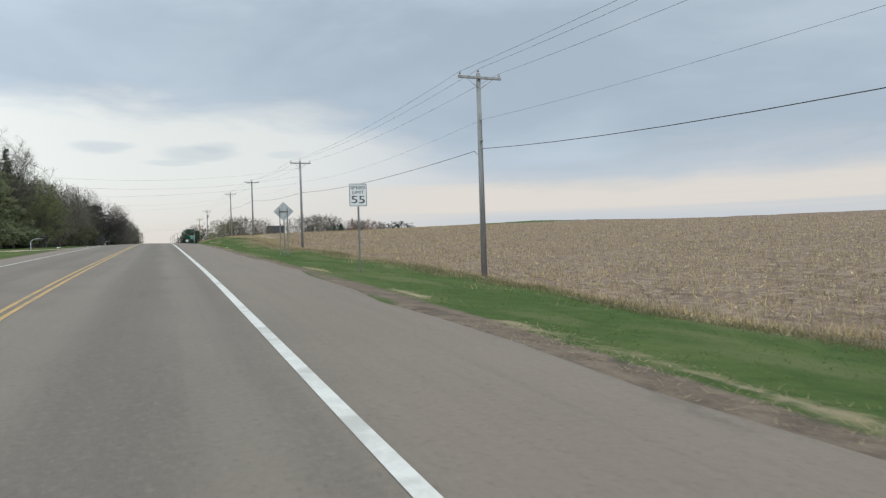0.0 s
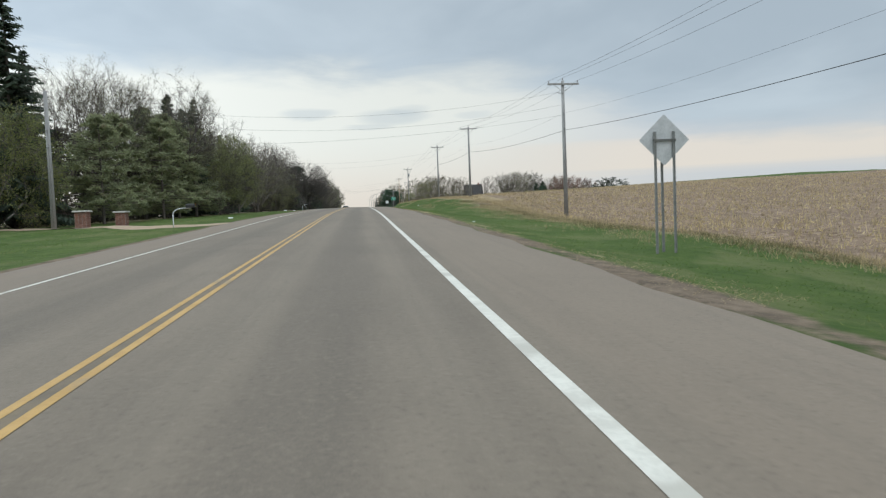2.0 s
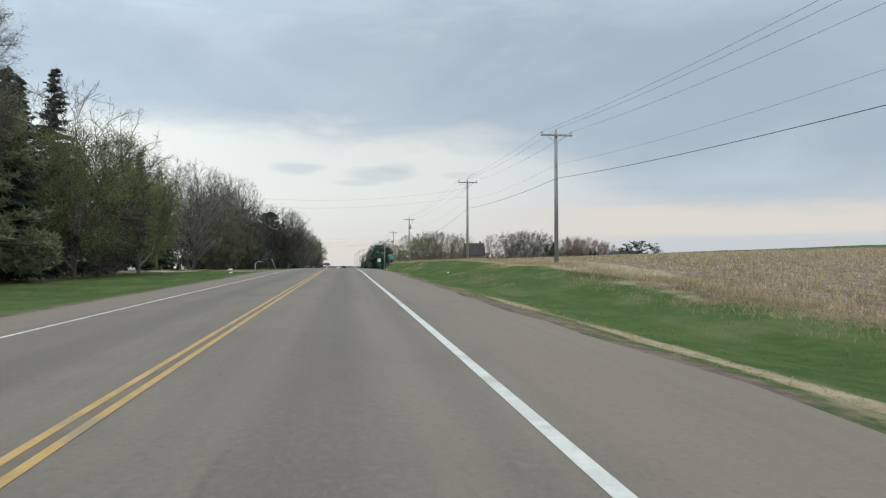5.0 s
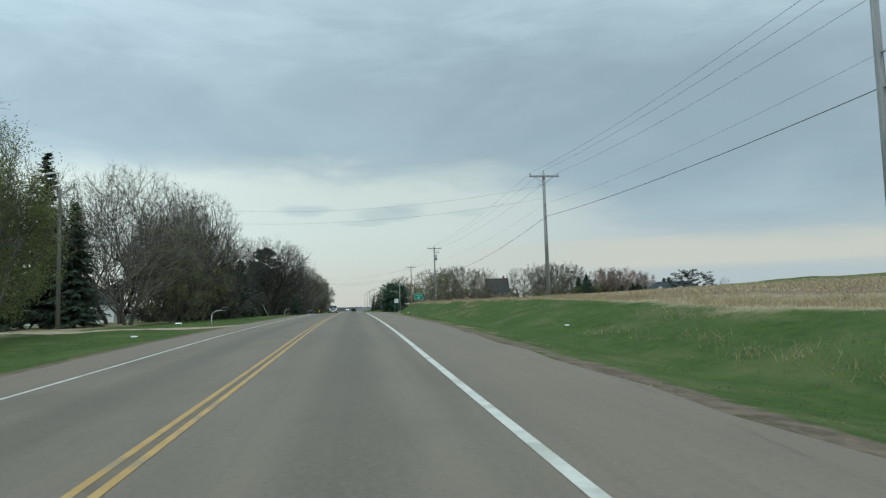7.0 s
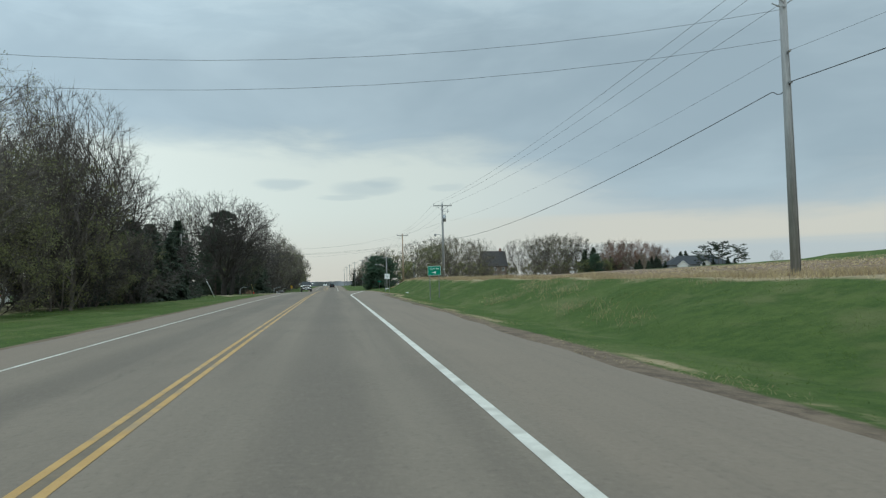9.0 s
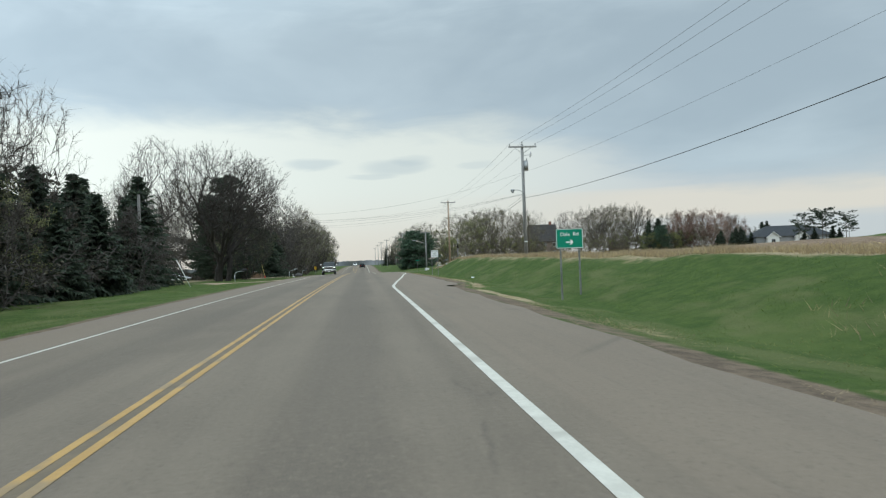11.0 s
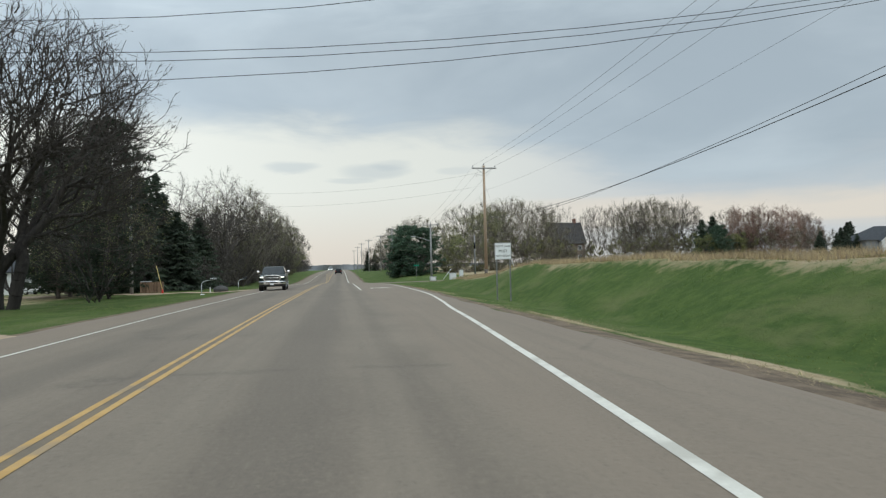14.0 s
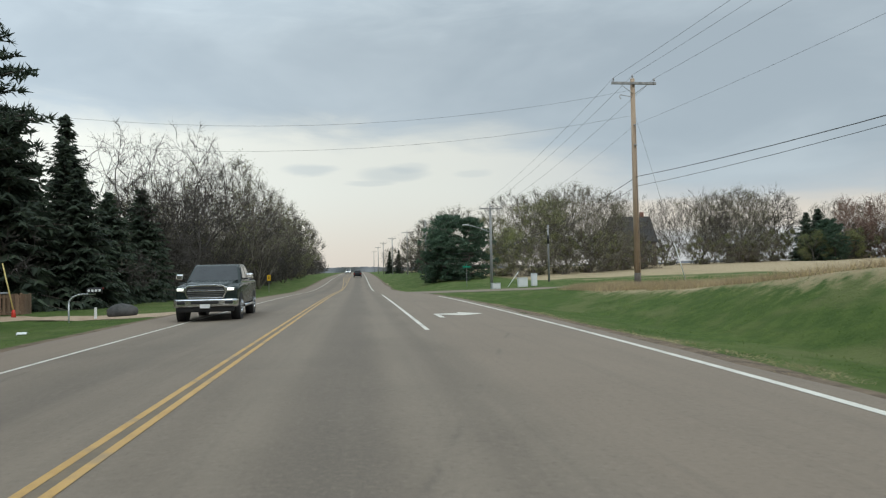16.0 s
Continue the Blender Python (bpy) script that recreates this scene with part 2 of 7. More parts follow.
ASPHALT, LAND = asphalt_material(), ground_material()
PAINT_W = mat("white_road_paint", (0.50, 0.475, 0.415), (0.61, 0.585, 0.515), 3.0, 0.6, 0.3, c3=(0.42, 0.395, 0.34))
PAINT_Y = mat("yellow_road_paint", (0.37, 0.222, 0.068), (0.455, 0.282, 0.094), 3.0, 0.6, 0.3, c3=(0.28, 0.198, 0.105))
FADED_Y = mat("faded_yellow_paint", (0.125, 0.099, 0.070), (0.175, 0.134, 0.086), 2.0, 0.75, 0.3)
GRAVEL = mat("gravel", (0.275, 0.200, 0.136), (0.39, 0.297, 0.208), 2.5, 0.95, 0.8)
OLDWOOD = mat("weathered_pole_wood", (0.204, 0.203, 0.199), (0.345, 0.343, 0.337), 6.0, 0.9, 0.6, stretch=(1, 1, 0.06), each=0.15)
DARKPOLE = mat("dark_pole_wood", (0.105, 0.100, 0.094), (0.190, 0.182, 0.170), 6.0, 0.9, 0.6, stretch=(1, 1, 0.06), each=0.15)
NEWWOOD = mat("brown_pole_wood", (0.30, 0.215, 0.145), (0.42, 0.32, 0.23), 6.0, 0.85, 0.5, stretch=(1, 1, 0.06))
STEEL = mat("galvanised_steel", (0.27, 0.28, 0.285), (0.40, 0.41, 0.415), 7.0, 0.5, 0.1, metal=0.7)
DARKSTEEL = mat("dull_post_steel", (0.10, 0.105, 0.10), (0.17, 0.17, 0.16), 7.0, 0.6, 0.1, metal=0.5)
POSTSTEEL = mat("galvanised_post", (0.20, 0.205, 0.20), (0.30, 0.305, 0.30), 7.0, 0.6, 0.1, metal=0.3)
PORCELAIN = mat("porcelain", (0.30, 0.30, 0.31), (0.42, 0.42, 0.43), 8.0, 0.25)
CABLE = mat("black_cable", (0.025, 0.025, 0.027), (0.045, 0.045, 0.047), 5.0, 0.6)
WIRE = mat("weathered_wire", (0.07, 0.072, 0.076), (0.11, 0.112, 0.116), 5.0, 0.5, metal=0.4)
SIGN_W = mat("white_sign_sheet", (0.70, 0.72, 0.72), (0.80, 0.82, 0.82), 3.0, 0.4)
SIGN_G = mat("green_sign_sheet", (0.004, 0.215, 0.130), (0.006, 0.265, 0.165), 3.0, 0.4)
SIGN_Y = mat("yellow_sign_sheet", (0.75, 0.42, 0.02), (0.82, 0.50, 0.03), 3.0, 0.4)
SIGN_BACK = mat("sign_back_aluminium", (0.42, 0.44, 0.45), (0.56, 0.58, 0.59), 3.0, 0.45, metal=0.5)
BLACK = mat("black_letters", (0.015, 0.015, 0.015), (0.03, 0.03, 0.03), 6.0, 0.5)
WHITE = mat("white_letters", (0.78, 0.80, 0.80), (0.85, 0.86, 0.86), 6.0, 0.5)
BARK = mat("bark", (0.085, 0.073, 0.063), (0.165, 0.143, 0.122), 5.0, 0.95, 0.7, stretch=(1, 1, 0.2), each=0.25)
TWIG = mat("twigs", (0.082, 0.071, 0.063), (0.138, 0.120, 0.105), 3.0, 0.95, each=0.25)
DARKBARK = mat("dark_bark", (0.032, 0.028, 0.026), (0.066, 0.058, 0.052), 5.0, 0.95, 0.7, stretch=(1, 1, 0.2), each=0.2)
DARKTWIG = mat("dark_twigs", (0.050, 0.044, 0.040), (0.090, 0.079, 0.071), 3.0, 0.95, each=0.2)
BROWNTWIG = mat("budding_twigs", (0.098, 0.085, 0.069), (0.160, 0.140, 0.113), 3.0, 0.95, each=0.25)
REDTWIG = mat("reddish_twigs", (0.165, 0.106, 0.084), (0.25, 0.168, 0.135), 3.0, 0.95, each=0.2)
NEEDLE = mat("dark_needles", (0.034, 0.051, 0.039), (0.066, 0.088, 0.064), 2.0, 0.8, island=0.22, each=0.25, thin=0.3)
NEEDLE_G = mat("blue_green_needles", (0.066, 0.112, 0.082), (0.112, 0.168, 0.124), 2.0, 0.8, island=0.22, each=0.2, thin=0.45)
# soft pine needles, with a pale veil of glare and haze in their colour
NEEDLE_W = mat("grey_green_needles", (0.205, 0.230, 0.140), (0.298, 0.316, 0.198), 2.0, 0.8, island=0.18, each=0.2, c3=(0.23, 0.215, 0.15), thin=0.5)
LEAF = mat("young_leaves", (0.170, 0.190, 0.072), (0.258, 0.272, 0.118), 1.0, 0.7, island=0.18, each=0.2, thin=0.45)
# olive leaf tone lifted so that the colour carries some distance haze
OLIVE = mat("olive_leaves", (0.150, 0.156, 0.076), (0.228, 0.226, 0.118), 1.0, 0.75, island=0.18, each=0.2, thin=0.4)
BUD = mat("pale_buds", (0.230, 0.228, 0.142), (0.320, 0.305, 0.200), 1.0, 0.75, island=0.18, each=0.2, thin=0.4)
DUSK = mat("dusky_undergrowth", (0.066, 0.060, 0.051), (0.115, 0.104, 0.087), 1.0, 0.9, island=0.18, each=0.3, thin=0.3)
BLADE = mat("grass_blades", (0.088, 0.142, 0.036), (0.138, 0.192, 0.052), 0.4, 0.8, island=0.25, c3=(0.22, 0.22, 0.10), thin=0.6)
DEADBLADE = mat("dead_grass", (0.345, 0.265, 0.188), (0.48, 0.385, 0.285), 0.5, 0.9, island=0.35, thin=0.45)
WEED = mat("faded_weeds", (0.135, 0.128, 0.066), (0.235, 0.205, 0.120), 0.5, 0.9, island=0.3, thin=0.45)
STALK = mat("corn_stalks", (0.365, 0.285, 0.207), (0.515, 0.412, 0.305), 0.6, 0.9, island=0.4, thin=0.4)


# ---- mesh helpers ----------------------------------------------------------
def curve_of(knots):
    """A smooth function through (place, value) pairs."""
    kx, kv = np.array([k[0] for k in knots], float), np.array([k[1] for k in knots], float)
    run = np.diff(kv) / np.diff(kx)
    both = run[:-1] * run[1:]
    mean = np.where(both > 0, 2 * both / np.where(both > 0, run[:-1] + run[1:], 1.0), 0.0)
    slope = np.concatenate([run[:1], mean, run[-1:]])

    def at(q):
        q = np.clip(np.asarray(q, float), kx[0], kx[-1])
        j = np.clip(np.searchsorted(kx, q) - 1, 0, len(kx) - 2)
        h = kx[j + 1] - kx[j]
        s = (q - kx[j]) / h
        return (2 * s**3 - 3 * s**2 + 1) * kv[j] + (s**3 - 2 * s**2 + s) * slope[j] * h + (3 * s**2 - 2 * s**3) * kv[j + 1] + (s**3 - s**2) * slope[j + 1] * h
    return at


def mesh_from(name, verts, faces, material=None, smooth=False):
    """A mesh out of arrays; faces all of one corner count."""
    verts, faces = np.asarray(verts, np.float32), np.asarray(faces, np.int32)
    me = bpy.data.meshes.new(name)
    k = faces.shape[1]
    me.vertices.add(len(verts))
    me.vertices.foreach_set("co", verts.ravel())
    me.loops.add(faces.size)
    me.loops.foreach_set("vertex_index", faces.ravel())
    me.polygons.add(len(faces))
    me.polygons.foreach_set("loop_start", np.arange(0, faces.size, k, dtype=np.int32))
    me.polygons.foreach_set("use_smooth", np.full(len(faces), smooth))
    if material:
        me.materials.append(material)
    me.update(calc_edges=True)
    return me


def part(name, bm, material, parent=None, label="", m=None):
    """Links a bmesh as one mesh object under a thing or a part."""
    me = bpy.data.meshes.new(name)
    bm.to_mesh(me)
    bm.free()
    me.materials.append(material)
    ob = new(name, me)
    if parent is not None:
        ob.parent = parent
    if m is not None:
        ob.matrix_basis = m
    if label:
        tagged(ob, label)
    return ob


def thing(name, m, label, category, group=""):
    ob = new(name)
    ob.empty_display_size = 0.2
    ob.matrix_basis = m
    return tagged(ob, label, category, group)


def bm_box(sx, sy, sz, x=0, y=0, z=0, bevel=0.0, bm=None, turn=None):
    """A box centred on x, y with its foot at z."""
    made = bmesh.new()
    bmesh.ops.create_cube(made, size=1.0)
    bmesh.ops.scale(made, vec=(sx, sy, sz), verts=made.verts)
    if bevel:
        bmesh.ops.bevel(made, geom=list(made.edges), offset=bevel, segments=2, affect="EDGES", profile=0.5)
    if turn is not None:
        bmesh.ops.transform(made, matrix=turn, verts=made.verts)
    bmesh.ops.translate(made, vec=(x, y, z + sz / 2), verts=made.verts)
    return joined(bm, made)


def joined(bm, made):
    if bm is None:
        return made
    me = bpy.data.meshes.new("tmp")
    made.to_mesh(me)
    made.free()
    bm.from_mesh(me)
    bpy.data.meshes.remove(me)
    return bm


def bm_tube(p, q, r0, r1, sides=10, bm=None, bevel=0.0):
    """A tapered round bar from p to q."""
    p, q = Vector(p), Vector(q)
    made = bmesh.new()
    bmesh.ops.create_cone(made, cap_ends=True, segments=sides, radius1=r0, radius2=r1, depth=(q - p).length)
    if bevel:
        bmesh.ops.bevel(made, geom=[e for e in made.edges if all(abs(abs(v.co.z) - (q - p).length / 2) < 1e-5 for v in e.verts)], offset=bevel, segments=2, affect="EDGES")
    for f in made.faces:
        f.smooth = len(f.verts) == 4
    turn = (q - p).to_track_quat("Z", "Y").to_matrix().to_4x4()
    bmesh.ops.transform(made, matrix=Matrix.Translation((p + q) / 2) @ turn, verts=made.verts)
    return joined(bm, made)


def bm_sweep(points, r, sides=8, bm=None):
    for a, b in zip(points, points[1:]):
        bm = bm_tube(a, b, r, r, sides, bm)
    return bm


def bm_prism(outline, depth, bevel=0.0, bm=None):
    """A flat outline in x and z, thickened along y (centred)."""
    made = bmesh.new()
    vs = [made.verts.new((x, -depth / 2, z)) for x, z in outline]
    f = made.faces.new(vs)
    out = bmesh.ops.extrude_face_region(made, geom=[f])
    bmesh.ops.translate(made, vec=(0, depth, 0), verts=[v for v in out["geom"] if isinstance(v, bmesh.types.BMVert)])
    bmesh.ops.recalc_face_normals(made, faces=made.faces)
    if bevel:
        bmesh.ops.bevel(made, geom=list(made.edges), offset=bevel, segments=2, affect="EDGES", profile=0.5)
    return joined(bm, made)


def letters(words, size, parent, material, place, label="", wide=1.0):
    """Flat letters facing -y at place (x, y, z of their middle), a mesh to a word."""
    cu = bpy.data.curves.new("letters", "FONT")
    cu.body, cu.size, cu.align_x, cu.align_y, cu.extrude = words, size, "CENTER", "CENTER", 0.002
    tmp = bpy.data.objects.new("tmp", cu)
    scene.collection.objects.link(tmp)
    me = bpy.data.meshes.new_from_object(tmp.evaluated_get(bpy.context.evaluated_depsgraph_get()))
    bpy.data.objects.remove(tmp)
    me.transform(Matrix.Rotation(radians(90), 4, "X") @ Matrix.Diagonal((wide, 1, 1, 1)))
    me.materials.clear()
    me.materials.append(material)
    halves = [me]
    if " " in words:
        # two words: part them at the widest gap
        spans = sorted((min(me.vertices[i].co.x for i in p.vertices), max(me.vertices[i].co.x for i in p.vertices)) for p in me.polygons)
        reach, widest, cut = spans[0][1], 0.0, 0.0
        for a, b in spans:
            if a - reach > widest:
                widest, cut = a - reach, (a + reach) / 2
            reach = max(reach, b)
        halves = [me, me.copy()]
        for half, side in zip(halves, (1, -1)):
            bm = bmesh.new()
            bm.from_mesh(half)
            bmesh.ops.delete(bm, geom=[v for v in bm.verts if (v.co.x - cut) * side > 0], context="VERTS")
            bm.to_mesh(half)
            bm.free()
    for half in halves:
        ob = new("lettering", half)
        ob.parent = parent
        ob.location = place
        if label:
            tagged(ob, label)


# ---- the lie of the land ---------------------------------------------------
road_z = curve_of([(-200, -8.0), (-60, -2.3), (-20, -0.74), (0, 0.0), (20, 0.85), (40, 1.52), (60, 2.15), (80, 2.75), (100, 3.19), (120, 3.57), (140, 3.97), (160, 4.22), (180, 4.39),
                   (200, 4.54), (220, 4.61), (240, 4.63), (260, 4.55), (280, 4.43), (300, 4.26), (320, 4.0), (340, 3.75), (360, 3.85), (400, 4.45), (440, 4.85), (480, 5.1), (600, 5.5), (700, 5.6), (820, 5.0), (1000, 2.5), (1500, -4.0), (4200, -8.0)])
bank_z = curve_of([(-200, -9.0), (-60, -3.6), (0, -0.9), (15, -0.5), (25, 0.1), (35, 0.55), (48, 1.0), (60, 1.5), (77, 2.0), (90, 2.7), (105, 3.35), (120, 4.15), (136, 4.45), (150, 5.0), (165, 5.3), (190, 5.50),
                   (205, 5.60), (225, 5.86), (242, 6.05), (252, 6.08), (260, 6.0), (268, 5.72), (272, 5.45), (278, 5.05), (285, 4.8), (297, 4.45), (320, 3.95), (360, 4.2), (420, 5.2), (500, 5.0), (700, 5.6), (1000, 2.6), (1500, -4), (4200, -8)])
field_z = curve_of([(-200, -9.0), (-60, -4.0), (0, -1.6), (33, -0.62), (60, 0.6), (83, 1.68), (105, 3.3), (128, 4.75), (163, 5.34), (200, 5.58), (230, 5.78), (260, 5.72), (270, 5.5), (287, 5.0), (320, 4.3), (360, 4.6), (420, 5.6), (500, 5.2), (700, 5.8), (1000, 2.8), (1500, -4), (4200, -8)])
crest_z = curve_of([(-200, -3.0), (0, 3.6), (83, 5.5), (125, 6.4), (165, 8.1), (200, 9.3), (230, 9.6), (259, 9.2), (280, 8.5), (309, 7.0), (340, 7.0), (400, 6.8), (500, 6.5), (700, 6.0), (1000, 3.0), (1500, -4), (4200, -8)])
rise_share = curve_of([(-200, 0.55), (150, 0.55), (205, 0.48), (245, 0.22), (300, 0.22), (400, 0.4), (4200, 0.5)])
paved_r = curve_of([(-200, 6.3), (100, 6.35), (150, 6.4), (207.3, 6.4), (208.4, 7.15), (211, 7.3), (216, 7.5), (240, 7.6), (250, 7.7), (258, 7.9), (265, 8.1), (275, 8.3), (300, 8.2), (330, 6.2), (600, 6.0), (4200, 6.0)])
PAVED_L = -5.45


MOUND = (103.0, 262.0)
TABLE = np.random.default_rng(31).uniform(-1, 1, (64, 64))


def value_noise(x, y):
    """Smooth random relief, about -1 to 1, one bump to a unit."""
    x, y = np.asarray(x, float), np.asarray(y, float)
    i, j = np.floor(x).astype(int), np.floor(y).astype(int)
    u, v = x - i, y - j
    u, v = u * u * (3 - 2 * u), v * v * (3 - 2 * v)
    a, b, c, d = TABLE[i % 64, j % 64], TABLE[(i + 1) % 64, j % 64], TABLE[i % 64, (j + 1) % 64], TABLE[(i + 1) % 64, (j + 1) % 64]
    return (a * (1 - u) + b * u) * (1 - v) + (c * (1 - u) + d * u) * v


def land_z(x, y):
    """Height of the ground sheet."""
    x, y = np.asarray(x, float), np.asarray(y, float)
    r, e = road_z(y), paved_r(y)
    far = np.clip((y - 900) / 600, 0, 1)
    right = [(e - 0.35, r - 0.26), (e + 0.05, r - 0.145), (e + 1.4, r - 0.30), (e + 3.4, r - 0.50), (np.maximum(14.6, e + 6), bank_z(y)), (18.5, field_z(y)), (64, field_z(y) + rise_share(y) * (crest_z(y) - field_z(y))), (112, crest_z(y)), (210, crest_z(y) - 0.4), (600, crest_z(y) - 2), (6000, crest_z(y) - 8)]
    left = [(-PAVED_L - 0.35, r - 0.22), (-PAVED_L + 0.05, r - 0.115), (7.5, r - 0.22), (14, r - 0.30), (30, r - 0.35), (120, r - 1.5), (600, r - 3), (6000, r - 8)]

    def across(d, nodes):
        z = nodes[0][1] + 0 * d
        for (a, za), (b, zb) in zip(nodes, nodes[1:]):
            s = np.clip((d - a) / (b - a), 0, 1)
            z = np.where(d >= a, za + (zb - za) * s, z)
        return z
    z = np.where(x >= 0, across(x, right), across(-x, left))
    rough = 0.10 * value_noise(x * 0.35, y * 0.3) + 0.05 * value_noise(x * 1.1 + 40, y * 0.9)
    rough = rough + 0.8 * np.exp(-((x - MOUND[0]) / 7) ** 4 - ((y - MOUND[1]) / 12) ** 4) + 0.5 * np.exp(-((x - MOUND[0] + 16) / 8) ** 2 - ((y - MOUND[1] - 6) / 14) ** 2)
    amount = np.clip((np.abs(x) - 8.0) / 3.0, 0, 1) * np.where(x > 60, 1, np.clip((60 - np.abs(x)) / 40, 0.2, 1))
    z = z + rough * amount
    # the lane that joins from the right is flush with its verge
    side = np.clip(1 - (np.abs(y - 316) - 6) / 8, 0, 1) * np.clip((x - e + 0.2) / 1.0, 0, 1) * np.clip((80 - x) / 30, 0, 1)
    return z * (1 - side) + side * (r - 0.16 + np.clip(x - 8, 0, 60) * 0.012)


def on(x, y, dz=0.0):
    return (x, y, float(land_z(x, y)) + dz)


def spread(*runs):
    out = []
    for a, b, step in runs:
        out += list(np.arange(a, b, step))
    return np.array(out)


gx = np.unique(np.round(np.concatenate([-np.geomspace(30, 5000, 26)[::-1], spread((-30, -8, 1.0), (-8, -4.7, 0.3), (-4.7, 5.8, 1.5), (5.8, 16, 0.3), (16, 24, 0.6), (24, 70, 2.0), (70, 160, 3.0)), np.geomspace(160, 5000, 22)]), 3))
gy = np.concatenate([spread((-200, -20, 12), (-20, 345, 1.5), (345, 480, 5)), np.geomspace(480, 4200, 40)])
GX, GY = np.meshgrid(gx, gy)
GZ = land_z(GX, GY)
cols, rows_n = len(gx), len(gy)
idx = np.arange(cols * rows_n).reshape(rows_n, cols)
me = mesh_from("ground", np.stack([GX, GY, GZ], -1).reshape(-1, 3), np.stack([idx[:-1, :-1], idx[:-1, 1:], idx[1:, 1:], idx[1:, :-1]], -1).reshape(-1, 4), LAND, True)
E_R = paved_r(GY)
crops = np.clip((GX - np.where(GY < 110, 14.6, 19.0)) / 2.0 + 0.5, 0, 1) * np.clip((300 - GY) / 20, 0, 1) * np.clip((330 - GX) / 60, 0, 1)
crops *= 1 - np.clip((GX - 80) / 12, 0, 1) * np.clip((GY - 150) / 20, 0, 1)
crops *= 1 - 0.9 * np.clip((GX - 32 + 6 * value_noise(GX * 0.1, GY * 0.06)) / 14, 0, 1) * np.clip((GY - 160) / 25, 0, 1)
slim = 1 - 0.45 * np.clip((GY - 235) / 20, 0, 1)
verge = np.clip(1.2 - np.abs(GX - E_R - 0.40 * slim) / (0.80 * slim), 0, 1) * (0.85 + 0.35 * value_noise(GX * 0.5, GY * 0.3)) + np.clip(1.0 - np.abs(GX - PAVED_L + 0.25) / 0.45, 0, 1)
woods = np.clip((-GX - 15.5) / 3, 0, 1) * np.clip((GY - 80 + 12 * value_noise(GX * 0.1, GY * 0.1)) / 10, 0, 1) * np.clip((GX + 52 + 8 * value_noise(GX * 0.06, GY * 0.06)) / 14, 0, 1) * 0.75
strawy = np.clip(1.25 - np.abs(GX - 17.9 + 0.7 * np.clip((GY - 185) / 20, 0, 1)) / 3.4, 0, 1) * np.clip((GY - 95) / 25, 0, 1) * np.clip((300 - GY) / 15, 0, 1) + np.clip(1.2 - np.abs(GX - E_R - 1.30 * slim) / (0.6 * slim), 0, 1) * (0.20 + 0.36 * ((GY > 165) & (GY < 240)) + 0.75 * value_noise(GX * 0.9, GY * 0.33) * (0.6 + 0.6 * value_noise(GX * 0.3 + 5, GY * 0.06)))
patches = np.clip(value_noise(GX * 0.42 + 11, GY * 0.16) - 0.15, 0, 1) * np.clip(1 - np.abs(GX - 13.2) / 2.6, 0, 1)
strawy = np.clip(strawy + 0.75 * patches * np.clip((GY - 60) / 40, 0, 1) * (np.clip((190 - GY) / 20, 0.25, 1) + 0.15 * np.clip((GY - 250) / 12, 0, 1)) + 0.45 * np.clip(1 - np.abs(GX - 14.2) / 1.6, 0, 1) * (GY < 110) + 0.35 * (GX > 200) + woods * 0.7 + 0.22 * (GX > 9) * (GY > 338) + 0.42 * np.clip((GX - 21) / 4, 0, 1) * np.clip((GY - 324) / 6, 0, 1) + 0.30 * (GX > 55) * (GY > 185), 0, 1)
# at the start of the stretch old straw lies over the roadside dirt
early = np.clip((130 - GY) / 25, 0, 1)
verge = verge * (1 - 0.12 * early)
strawy = np.clip(strawy + early * np.clip(1.2 - np.abs(GX - E_R - 0.8) / 0.8, 0, 1) * (0.12 + 0.50 * value_noise(GX * 1.3, GY * 0.5)), 0, 1)
layer = me.color_attributes.new("land", "FLOAT_COLOR", "POINT")
layer.data.foreach_set("color", np.stack([crops, np.clip(verge, 0, 1), strawy, np.ones_like(crops)], -1).astype(np.float32).ravel())
tagged(new("ground", me), "rolling spring land with grass verges and stubble", "ground", kind="structure")


def strip(name, lefts, rights, ys, lift, material, label, category="road", parent=None):
    """A ribbon along the road between two lines, draped over the crowned carriageway."""
    ys = np.asarray(ys, float)
    n = 13 if name == "road" else 2
    s = np.linspace(0, 1, n)
    a, b = np.asarray(lefts, float)[:, None], np.asarray(rights, float)[:, None]
    X = a * (1 - s) + b * s if n == 2 else np.where(s <= 0.5, a * (1 - 2 * s), b * (2 * s - 1))
    Y = np.repeat(ys[:, None], n, 1)
    Z = road_z(Y) - 0.02 * np.minimum(np.abs(X), 9) + lift
    i = np.arange(X.size).reshape(X.shape)
    me = mesh_from(name, np.stack([X, Y, Z], -1).reshape(-1, 3), np.stack([i[:-1, :-1], i[:-1, 1:], i[1:, 1:], i[1:, :-1]], -1).reshape(-1, 4), material, True)
    ob = new(name, me)
    if parent is not None:
        ob.parent = parent
        return tagged(ob, label) if label else ob
    return tagged(ob, label, category, kind="structure")


road_y = np.unique(np.concatenate([np.arange(-200, 400, 2.5), np.arange(206, 212, 0.5), np.geomspace(400, 1500, 60)]))
frayed = 0.10 * np.sin(road_y * 0.9) + 0.07 * np.sin(road_y * 2.3 + 1) + 0.05 * np.sin(road_y * 0.31)
road = strip("road", np.full(len(road_y), PAVED_L) + 0.5 * frayed, paved_r(road_y) + frayed, road_y, 0.0, ASPHALT, "worn grey-brown two-lane asphalt road with paved shoulders")

